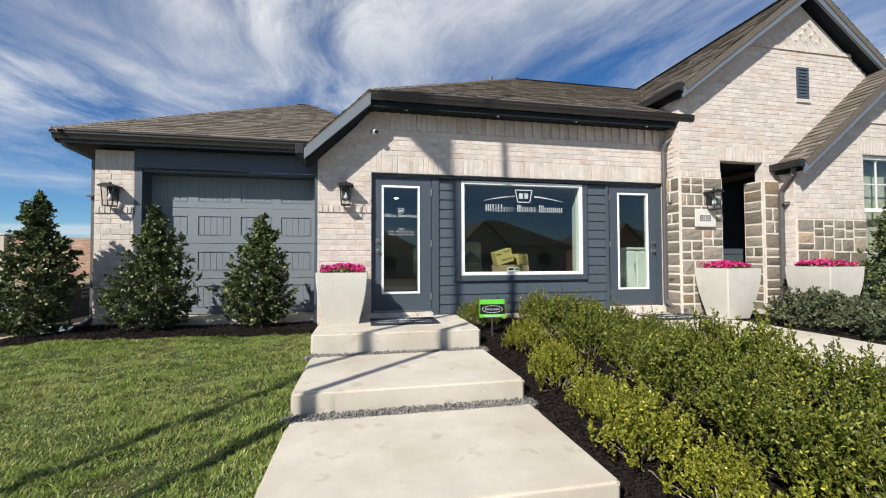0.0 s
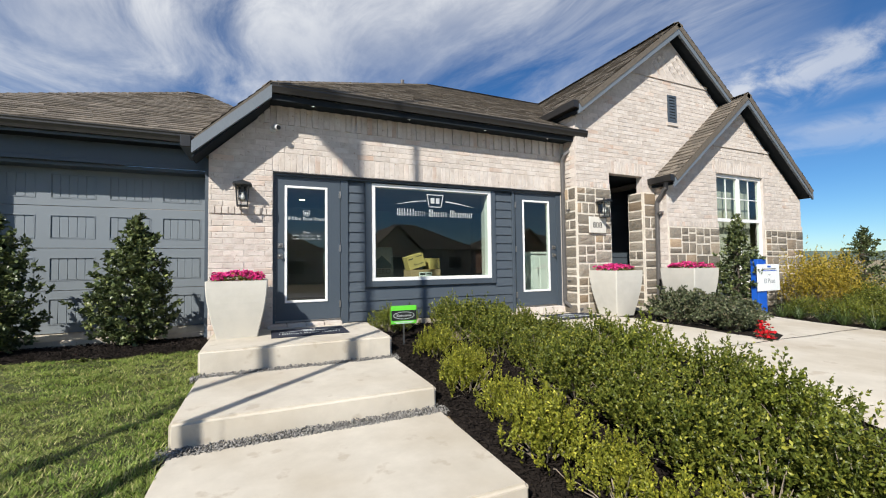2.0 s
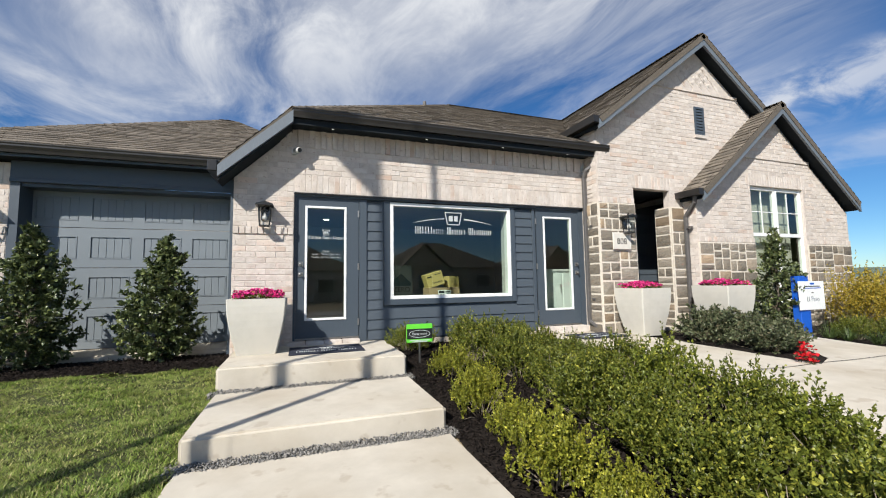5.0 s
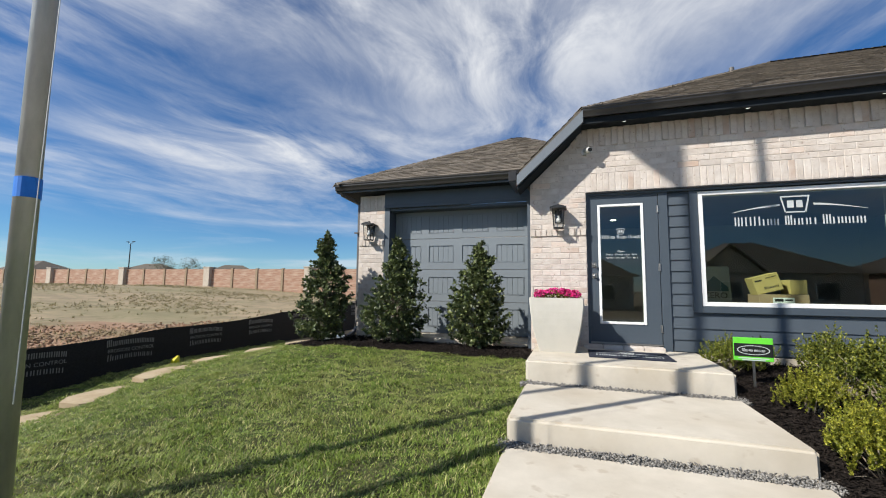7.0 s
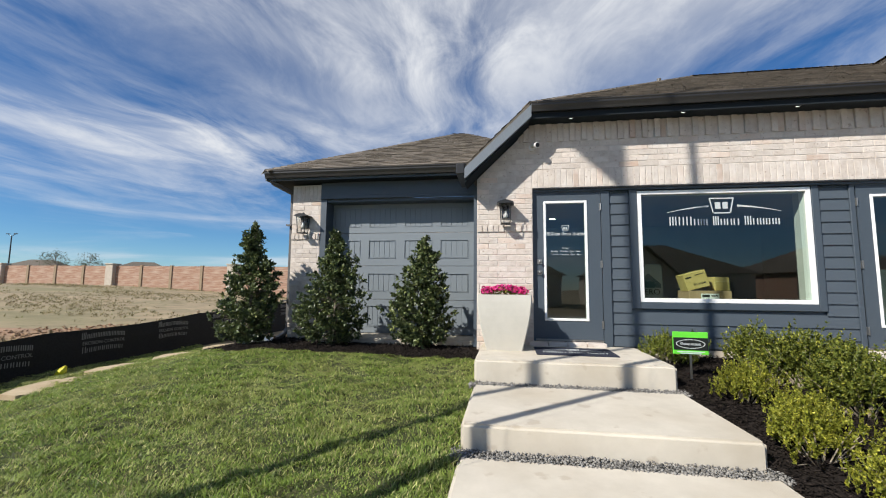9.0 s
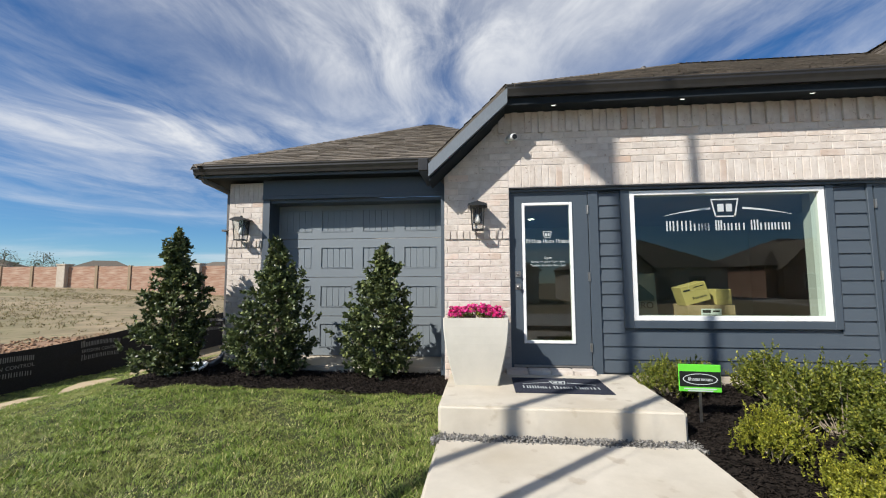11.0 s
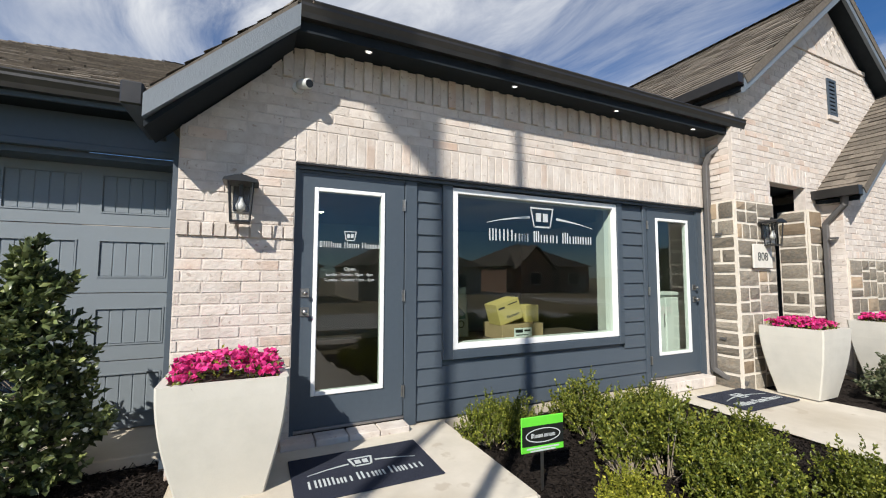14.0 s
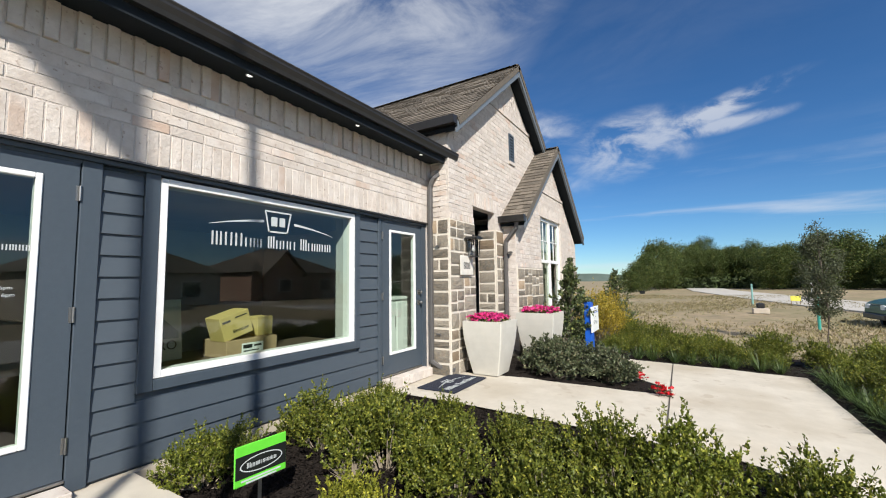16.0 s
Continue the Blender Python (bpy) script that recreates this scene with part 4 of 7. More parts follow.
LATER.append(gable_bricks)
window_2 = tagged(thing("window_2", at=pose(0, 0, 0)), "white twin window with divided upper panes", "window", kind="structure")
for a, b, c, d in ((8.72, 8.79, 0.76, 3.10), (10.29, 10.36, 0.76, 3.10), (9.49, 9.59, 0.83, 3.03), (8.79, 10.29, 0.76, 0.83), (8.79, 10.29, 3.03, 3.10)):
    part("window_frame", Geo().box(a, b, WY + 0.05, WY + 0.13, c, d, 0.004), M_WHITE, window_2)
for a, b in ((8.79, 9.49), (9.59, 10.29)):
    part("meeting_rail", Geo().box(a, b, WY + 0.055, WY + 0.12, 2.08, 2.15), M_WHITE, window_2)
    part("glazing_bar", Geo().box((a + b) / 2 - 0.008, (a + b) / 2 + 0.008, WY + 0.075, WY + 0.10, 2.15, 3.03), M_WHITE, window_2)
    part("glazing_bar", Geo().box(a, b, WY + 0.077, WY + 0.098, 2.58, 2.596), M_WHITE, window_2)
    for c, d in ((0.83, 2.08), (2.15, 3.03)):
        glass_pane(a, b, WY + 0.085, c, d, window_2)
part("window_sill", Geo().box(8.68, 10.40, WY - 0.04, WY + 0.06, 0.70, 0.757, 0.006), M_WHITE, window_2)

# gable vent
vent = tagged(thing("gable_vent", at=pose(0, 0, 0)), "slate-blue louvred vent high in the gable", "vent")
part("frame", Geo().box(7.65, 7.69, VY - 0.02, VY + 0.01, 4.13, 4.705).box(7.87, 7.91, VY - 0.02, VY + 0.01, 4.13, 4.705).box(7.69, 7.87, VY - 0.02, VY + 0.01, 4.13, 4.17).box(7.69, 7.87, VY - 0.02, VY + 0.01, 4.665, 4.705), M_TRIM, vent)
part("backing", Geo().box(7.66, 7.90, VY + 0.0, VY + 0.007, 4.14, 4.69), M_DARK, vent)
for k in range(8):
    z = 4.18 + k * 0.061
    part("slat", Geo().prism([(VY - 0.016, z), (VY - 0.01, z), (VY - 0.0, z + 0.045), (VY - 0.006, z + 0.045)], 7.69, 7.87, "x"), M_TRIM, vent)
structure("vent_sill", Geo().box(7.62, 7.94, VY - 0.03, VY + 0.01, 4.06, 4.125, 0.004), M_BRICK, "whitewashed brick sill under the vent", "trim")

# ---- roofs ----
def roof_plane(name, corners, label, thick=0.10, limit=0, shingle=True):
    """A roof slope (corners: eave start, eave end, then round the top) with its shingle courses."""
    c = [Vector(p) for p in corners]
    nrm = (c[1] - c[0]).cross(c[-1] - c[0]).normalized()
    if nrm.z < 0:
        nrm = -nrm
    g = Geo()
    n = len(c)
    g.v = [tuple(p) for p in c] + [tuple(p - nrm * thick) for p in c]
    g.f = [tuple(range(n)), tuple(range(2 * n - 1, n - 1, -1))] + [(i, i + n, (i + 1) % n + n, (i + 1) % n) for i in range(n)]
    ob = structure(name, g, M_SHINGLES, label, "roof")
    if shingle:
        LATER.append(lambda: shingles(ob, c, nrm))
    return ob


def shingles(parent, c, nrm):
    u = (c[1] - c[0]).normalized()
    v = nrm.cross(u)
    if v.dot(c[2] - c[0]) < 0:
        v = -v
    p2 = [((p - c[0]).dot(u), (p - c[0]).dot(v)) for p in c]
    top = max(q[1] for q in p2)
    rng = random.Random(9)
    g = Geo()
    expo = 0.14
    for k in range(int(top / expo)):
        y0, y1 = k * expo, (k + 1) * expo
        ym = (y0 + y1) / 2
        xs = []
        for (xa, ya), (xb, yb) in zip(p2, p2[1:] + p2[:1]):
            if (ya > ym) != (yb > ym):
                xs.append(xa + (xb - xa) * (ym - ya) / (yb - ya))
        xs.sort()
        ends = []
        for yy in (y0, min(y1, top - 1e-4)):
            e = []
            for (xa, ya), (xb, yb) in zip(p2, p2[1:] + p2[:1]):
                if (ya > yy + 1e-5) != (yb > yy + 1e-5):
                    e.append(xa + (xb - xa) * (yy - ya) / (yb - ya))
            ends.append((min(e), max(e)) if e else (min(xs), max(xs)))
        for a, b in zip(xs[::2], xs[1::2]):
            a, b = min(ends[0][0], ends[1][0]), max(ends[0][1], ends[1][1])
            x = a - rng.uniform(0, 0.3)
            while x < b:
                w = rng.uniform(0.12, 0.34)
                lo, hi = max(x, a), min(x + w, b)
                x += w
                if hi - lo < 0.02:
                    continue
                t = rng.choice((0.006, 0.009, 0.014))
                d = rng.choice((0, 0, 0.012, -0.01))
                c0 = lambda q: min(max(q, ends[0][0]), ends[0][1])
                c1 = lambda q: min(max(q, ends[1][0]), ends[1][1])
                if c0(hi) - c0(lo) < 0.004 and c1(hi) - c1(lo) < 0.004:
                    continue
                pts = [(c0(lo), y0 + d, t + 0.008), (c0(hi), y0 + d, t + 0.008), (c1(hi), y1 + 0.01, 0.004), (c1(lo), y1 + 0.01, 0.004)]
                n = len(g.v)
                g.v += [tuple(c[0] + u * px + v * py + nrm * pz) for px, py, pz in pts]
                g.v += [tuple(c[0] + u * px + v * py) for px, py, pz in pts[:2]]
                g.f += [(n, n + 1, n + 2, n + 3), (n + 4, n + 5, n + 1, n)]
    part("shingles", g, M_SHINGLES, parent, kind="stuff")


KX, KZ = 0.06, 3.70
EY = 5.885
HIP = (3.89, 10.0, 6.02)
roof_plane("roof_office_front", [(KX, EY, KZ), (5.55, EY, KZ), (7.6, 10.0, 6.02), HIP], "brown-grey shingled front slope over the office")
roof_plane("roof_office_left", [(KX, 12.5, KZ), (KX, EY, KZ), HIP, (3.89, 12.5, 6.02)], "brown-grey shingled side slope over the office")
roof_plane("roof_office_skirt", [(-0.81, 12.5, 2.86), (-0.81, EY, 2.86), (KX, EY, KZ), (KX, 12.5, KZ)], "brown-grey shingled steep skirt beside the garage")
roof_plane("roof_office_back", [(9, 14.3, 3.6), (0.0, 14.3, 3.6), HIP, (7.6, 10.0, 6.02)], "brown-grey shingled rear slope", shingle=False)
roof_plane("roof_garage_front", [(-4.27, 6.53, 3.09), (0.9, 6.53, 3.09), (-1.25, 10.4, 5.09), (-1.53, 10.4, 5.09)], "brown-grey shingled hip roof over the garage")
roof_plane("roof_garage_left", [(-4.27, 13.5, 3.09), (-4.27, 6.53, 3.09), (-1.53, 10.4, 5.09)], "brown-grey shingled side slope over the garage")
roof_plane("roof_garage_right", [(0.9, 6.53, 3.09), (0.9, 13.5, 3.09), (-1.25, 10.4, 5.09)], "brown-grey shingled inner slope over the garage", shingle=False)


def gable_roof(name, rx, rz, slope, half_l, half_r, y0, y1, label):
    roof_plane(name + "_left", [(rx - half_l, y1, rz - half_l * slope), (rx - half_l, y0, rz - half_l * slope), (rx, y0, rz), (rx, y1, rz)], label)
    roof_plane(name + "_right", [(rx + half_r, y0, rz - half_r * slope), (rx + half_r, y1, rz - half_r * slope), (rx, y1, rz), (rx, y0, rz)], label)
    w = 0.17
    for s, h in ((-1, half_l), (1, half_r)):
        pts = [(rx, rz - 0.03), (rx + s * h, rz - h * slope - 0.03), (rx + s * h, rz - h * slope - 0.03 - w), (rx, rz - 0.03 - w * 1.25)]
        structure("rake_board", Geo().prism(pts, y0 + 0.01, y0 + 0.05), M_FASCIA, "grey painted rake board under the gable edge", "trim")
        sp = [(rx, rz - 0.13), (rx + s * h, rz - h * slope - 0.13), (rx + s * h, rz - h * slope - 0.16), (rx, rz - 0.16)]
        structure("soffit", Geo().prism(sp, y0 + 0.05, y0 + 0.40), M_SOFFIT_SHADE, "shade-darkened soffit under the gable overhang", "soffit")


gable_roof("roof_entry", G1X, 6.136, G1S, 2.68, 2.68, 5.586, 11.0, "brown-grey shingled steep gable roof over the entry")
gable_roof("roof_window", G2X, 4.839, G2S, 2.39, 2.39, 5.307, 8.2, "brown-grey shingled steep gable roof over the window")



def ridge_caps(a, b, label):
    """Overlapping cap shingles along a hip or ridge."""
    a, b = Vector(a), Vector(b)
    d = (b - a).normalized()
    side = d.cross(Vector((0, 0, 1))).normalized()
    n = max(2, int((b - a).length / 0.14))
    t = tagged(thing("ridge_cap", label, "roof"), kind="structure")
    drop = side * 0.14 - Vector((0, 0, 0.055))
    drop2 = -side * 0.14 - Vector((0, 0, 0.055))
    g = Geo()
    for i in range(n):
        p, q = a + d * (i * 0.14), a + d * (i * 0.14 + 0.16)
        u0, u1 = Vector((0, 0, 0.026)), Vector((0, 0, 0.014))
        g.poly(p + u0, p + u0 + drop, q + u1 + drop, q + u1).poly(p + u0, q + u1, q + u1 + drop2, p + u0 + drop2)
        g.poly(p + u0, p + drop, p + u0 + drop).poly(p + u0, p + u0 + drop2, p + drop2)
    part("cap_shingles", g, M_SHINGLES, t, kind="stuff")


for a, b in (((-4.27, 6.53, 3.09), (-1.53, 10.4, 5.09)), ((KX, EY, KZ), HIP), (HIP, (7.6, 10.0, 6.02)), ((G1X, 5.60, 6.136), (G1X, 11.0, 6.136)), ((G2X, 5.32, 4.839), (G2X, 8.0, 4.839)), ((-1.6, 10.4, 5.09), (-1.2, 10.4, 5.09))):
    ridge_caps(a, b, "overlapping cap shingles along the roof's edge")
pipe = thing("vent_pipe", "small dark vent pipe above the roof ridge", "pipe", "", "", pose(3.38, 10.4, 5.72))
part("pipe", Geo().tube([(0, 0, -0.1), (0, 0, 0.50)], 0.05, 10), M_SPOUT, pipe)

# office rake board, soffits and gutters
pts = [(KX + 0.02, KZ - 0.045), (-0.83, 2.80), (-0.83, 2.65), (KX + 0.02, KZ - 0.215)]
structure("rake_board", Geo().prism(pts, EY - 0.05, EY - 0.004), M_FASCIA, "grey painted rake board at the roof's corner", "trim")
structure("rake_return", Geo().box(-0.95, -0.832, EY - 0.04, 6.6, 2.72, 2.87, 0.01), M_GUTTER, "dark end of the garage gutter", "gutter")
structure("soffit", Geo().prism([(KX, 3.50), (-0.83, 2.64), (-0.83, 2.60), (KX, 3.46)], EY - 0.004, BY + 0.05), M_SOFFIT_SHADE, "shade-darkened soffit under the office rake", "soffit")
structure("soffit", Geo().box(KX - 0.05, 5.50, EY + 0.05, BY + 0.1, 3.50, 3.53), M_SOFFIT_SHADE, "shade-darkened soffit with small recessed lights", "soffit")
structure("fascia", Geo().box(KX, 5.45, EY + 0.0, EY + 0.05, 3.47, 3.69), M_SOFFIT_SHADE, "shade-darkened fascia behind the gutter", "trim")


def gutter(x0, x1, y, z, label):
    """An ogee gutter along x: its lip stands out from the fascia at y."""
    prof = [(y, z), (y - 0.088, z), (y - 0.095, z - 0.012), (y - 0.086, z - 0.03), (y - 0.086, z - 0.05), (y - 0.066, z - 0.09), (y - 0.055, z - 0.125), (y, z - 0.125)]
    return structure("gutter", Geo().prism(prof, x0, x1, "x"), M_GUTTER, label, "gutter")


gutter(KX + 0.02, 5.46, EY, 3.675, "black-bronze metal gutter along the office eave")
gutter(-4.27, -0.84, 6.60, 3.085, "black-bronze metal gutter over the garage")
structure("soffit", Geo().box(-4.25, -0.70, 6.625, GY + 0.2, 2.93, 2.955).box(-4.25, -3.90, GY + 0.2, 13.4, 2.93, 2.955), M_SOFFIT_SHADE, "shade-darkened soffit over the garage", "soffit")
structure("fascia", Geo().box(-4.25, -0.84, 6.60, 6.625, 2.925, 3.08).box(-4.27, -4.245, 6.56, 13.4, 2.925, 3.08), M_TRIM, "slate-blue fascia over the garage", "trim")
structure("gutter", Geo().prism([(G1X - 2.68 - 0.11, 3.99), (G1X - 2.68 + 0.04, 3.99), (G1X - 2.68 + 0.04, 4.11), (G1X - 2.68 - 0.12, 4.11)], 5.60, 9.5), M_GUTTER, "dark gutter on the entry gable's side", "gutter")
structure("gutter", Geo().prism([(G2X - 2.39 - 0.11, 2.77), (G2X - 2.39 + 0.04, 2.77), (G2X - 2.39 + 0.04, 2.89), (G2X - 2.39 - 0.12, 2.89)], 5.32, VY), M_GUTTER, "dark gutter on the window gable's side", "gutter")
structure("soffit", Geo().box(G1X - 2.68, 5.2, 5.60, 9.5, 3.95, 3.98).box(G2X - 2.39, 7.2, 5.35, VY, 2.72, 2.76), M_SOFFIT_SHADE, "shade-darkened soffit board at the eave return", "soffit")

# ---- rooms behind the glass ----
structure("floor_office", Geo().box(-0.6, 5.8, SY + 0.1, 11.0, 0.36, 0.44), M_ROOMFLOOR, "dark plank office floor", "floor")
structure("wall_office_back", Geo().box(-0.6, 5.8, 11.0, 11.1, 0.44, 2.8), M_ROOMWALL, "warm white office wall", "wall")
structure("wall_office_left", Geo().box(-0.60, -0.5, SY + 0.1, 11.0, 0.44, 2.8), M_ROOMWALL, "warm white office wall", "wall")
structure("wall_office_right", Geo().box(5.7, 5.8, SY + 0.1, 11.0, 0.44, 2.8), M_ROOMWALL, "warm white office wall", "wall")
structure("ceiling_office", Geo().box(-0.6, 5.8, BY + 0.16, 11.0, 2.72, 2.82), M_ROOMWALL, "white office ceiling", "ceiling")
structure("wall_lining", Geo().box(-0.5, 0.1, SY + 0.10, SY + 0.14, 0.44, 2.72).box(0.1, 5.7, SY + 0.10, SY + 0.14, 2.53, 2.72), M_ROOMWALL, "white drywall inside the office front", "wall")
structure("window_return", Geo().box(WX1 - FW + 0.01, WX1 + 0.06, SY + 0.142, SY + 0.27, WZ0, WZ1).box(WX0 - 0.06, WX0 + FW - 0.01, SY + 0.142, SY + 0.27, WZ0, WZ1).box(WX0, WX1, SY + 0.142, SY + 0.30, WZ0 - 0.06, WZ0), M_ROOMWALL, "white plaster window return", "trim")
structure("wall_back", Geo().box(-3.9, 11.84, 13.9, 14.0, 0, 3.6), M_MORTAR, "plain rear wall", "wall")
# added room, walls coloured dark so the panes read as a dark reflection
structure("room_window", Geo().box(8.3, 11.7, WY + 5.6, WY + 5.7, 0.1, 3.2).box(8.3, 8.36, WY + 0.3, WY + 5.6, 0.1, 3.2).box(8.3, 11.7, WY + 0.14, WY + 5.6, 0.1, 0.2).box(8.3, 11.7, WY + 0.14, WY + 5.6, 3.2, 3.26), M_REFLECT_WALL, "added room walls, dark in place of the gable window reflection", "wall")

# ---- plants ----
M_HOLLY = leaf_surface("dark holly leaf", (0.036, 0.057, 0.020), (0.118, 0.145, 0.054), 0.38, 0.16, tip=(0.24, 0.27, 0.09), spec=0.5, vary=0.45)
M_BOX = leaf_surface("yellow-green boxwood leaf", (0.12, 0.145, 0.015), (0.275, 0.28, 0.036), 0.40, 0.30, tip=(0.50, 0.46, 0.06), vary=0.45)
M_HEDGE = leaf_surface("green hedge leaf", (0.050, 0.074, 0.012), (0.165, 0.186, 0.030), 0.38, 0.24, tip=(0.36, 0.35, 0.055), spec=0.32, vary=0.36)
M_MID = leaf_surface("mid-green boxwood leaf", (0.075, 0.105, 0.014), (0.185, 0.21, 0.032), 0.38, 0.25, tip=(0.36, 0.36, 0.055), vary=0.4)
M_HAWTHORN = leaf_surface("grey-green shrub leaf", (0.055, 0.070, 0.034), (0.12, 0.138, 0.070), 0.40, 0.14, tip=(0.17, 0.15, 0.09))
M_GOLD = leaf_surface("golden shrub leaf", (0.30, 0.23, 0.03), (0.54, 0.40, 0.05), 0.5, 0.35, tip=(0.16, 0.18, 0.045))
M_SAGE = leaf_surface("grey-green sapling leaf", (0.060, 0.075, 0.038), (0.12, 0.13, 0.07), 0.5, 0.2)
M_WOODS = leaf_surface("woodland foliage", (0.024, 0.046, 0.010), (0.085, 0.118, 0.024), 0.6, 0.15, tip=(0.20, 0.20, 0.05), vary=0.5)
# darker than the woodland leaf: shade below the trees is in the colour
M_BRUSH_SHADE = leaf_surface("shaded brush leaf", (0.020, 0.036, 0.010), (0.055, 0.075, 0.020), 0.7, 0.1)
M_LIRIOPE = leaf_surface("grass-like border leaf", (0.06, 0.10, 0.03), (0.12, 0.17, 0.05), 0.45, 0.2)
M_BARK = surface("grey-brown bark", (0.10, 0.080, 0.060), (0.20, 0.165, 0.13), 30, 0.9, 0.6, 60, stretch=(1, 1, 0.3))
M_TWIG = surface("pale twig bark", (0.22, 0.18, 0.13), (0.34, 0.29, 0.22), 40, 0.9)
M_PINK = leaf_surface("magenta petal", (0.62, 0.025, 0.19), (0.82, 0.085, 0.33), 0.5, 0.3)
M_RED = leaf_surface("red petal", (0.55, 0.008, 0.015), (0.70, 0.03, 0.04), 0.5, 0.3)


def leaf_blades(base, way, length, width, rs, fold=0.25):
    """Folded leaves, four points each: base points, the way they grow, size. Returns vertices and triangles."""
    n = len(base)
    way = way / (np.linalg.norm(way, axis=1, keepdims=True) + 1e-9)
    side = np.cross(way, rs.normal(size=(n, 3)))
    side /= np.linalg.norm(side, axis=1, keepdims=True) + 1e-9
    up = np.cross(side, way)
    ln = (length * rs.uniform(0.65, 1.25, n))[:, None]
    wd = (width * rs.uniform(0.75, 1.2, n))[:, None]
    a, c = base, base + way * ln - up * ln * 0.12
    mid = base + way * ln * 0.5 + up * wd * fold
    b, d = mid + side * wd * 0.5 - up * wd * fold, mid - side * wd * 0.5 - up * wd * fold
    verts = np.stack([a, b, c, d, mid], 1).reshape(-1, 3)
    k = np.arange(n)[:, None] * 5
    tri = np.concatenate([k + np.array([[0, 1, 4]]), k + np.array([[1, 2, 4]]), k + np.array([[2, 3, 4]]), k + np.array([[3, 0, 4]])], 1).reshape(-1, 3)
    return verts, tri


def sprig_leaves(starts, ends, per, length, width, rs, lo=0.3, spread=0.9):
    """Leaves set along twigs from starts to ends."""
    n = len(starts)
    t = rs.uniform(lo, 1.0, (n, per, 1))
    p = starts[:, None] * (1 - t) + ends[:, None] * t
    d = (ends - starts)
    d = d / (np.linalg.norm(d, axis=1, keepdims=True) + 1e-9)
    w = d[:, None] * 0.6 + rs.normal(size=(n, per, 3)) * spread * 0.6
    return leaf_blades(p.reshape(-1, 3), w.reshape(-1, 3), length, width, rs)


def twig_geo(starts, ends, radius, every, g=None):
    g = g or Geo()
    for s, e in list(zip(starts, ends))[::every]:
        m = (s + e) / 2 + np.array([0, 0, 0.06 * np.linalg.norm(e - s)])
        g.tube([s, m, e], [radius, radius * 0.7, radius * 0.3], 5, caps=False)
    return g


def cone_evergreen(seed, height, radius, twigs=430, per=13, leaf=0.052, label="", name="holly_tree", mat=None):
    """A loose cone of leafy shoots round a stem, with a few leaders at the top."""
    rs = np.random.RandomState(seed)
    h = rs.beta(1.05, 1.45, twigs) * 0.93 + 0.03
    prof = radius * np.interp(h, [0, 0.10, 0.28, 0.5, 0.7, 0.86, 1.0], [0.62, 0.92, 1.0, 0.82, 0.55, 0.32, 0.12])
    ang = rs.uniform(0, 2 * np.pi, twigs)
    lump = 1 + 0.42 * np.sin(ang * 3 + h * 15 + seed) * np.cos(h * 21 + ang * 2) + rs.normal(0, 0.13, twigs)
    deep = np.where(rs.uniform(0, 1, twigs) < 0.30, rs.uniform(0.35, 0.8, twigs), rs.uniform(0.82, 1.05, twigs))
    r = prof * np.clip(lump, 0.45, 1.5) * deep
    ends = np.stack([np.cos(ang) * r, np.sin(ang) * r, h * height + r * 0.20], 1)
    # leaders: upright shoots with leaves all the way
    k = 9
    la, lr = rs.uniform(0, 2 * np.pi, k), rs.uniform(0.0, 0.16, k) * radius * 2
    lh = height * (1.03 - 1.1 * lr * rs.uniform(0.6, 1.4, k) / radius * 0.35)
    lh[0] = height * 1.03
    lt = np.stack([np.cos(la) * lr, np.sin(la) * lr, lh], 1)
    lead_e, lead_s = [], []
    for q in lt:
        for u in np.linspace(0, 0.30, 6):
            e = q * np.array([1 - u * 0.5, 1 - u * 0.5, 1 - u * 0.75]) + rs.normal(0, 0.022, 3)
            lead_e.append(e)
            lead_s.append(e - np.array([q[0] * 0.2, q[1] * 0.2, 0.10]))
    out = np.stack([np.cos(ang), np.sin(ang), np.full(twigs, 0.55)], 1) + rs.normal(0, 0.28, (twigs, 3))
    out /= np.linalg.norm(out, axis=1, keepdims=True)
    starts = ends - out * rs.uniform(0.10, 0.19, (twigs, 1)) * (0.6 + radius)
    ends, starts = np.concatenate([ends, lead_e]), np.concatenate([starts, lead_s])
    starts[:, 2] = np.maximum(starts[:, 2], 0.03)
    ends[:, 2] = np.maximum(ends[:, 2], 0.05)
    t = thing(name, label, "shrub")
    core = starts * np.array([0.1, 0.1, 0.86])
    part("trunk", twig_geo(core, starts, 0.006, 4, Geo().tube([(0, 0, -0.06), (0.01, 0, height * 0.4), (0, 0.01, height * 0.92)], [0.028, 0.02, 0.006], 8)), M_BARK, t)
    v, f = sprig_leaves(starts, ends, per, leaf, leaf * 0.60, rs, 0.15, 0.85)
    part("foliage", big_mesh("foliage", v, f, mat or M_HOLLY), None, t)
    return t


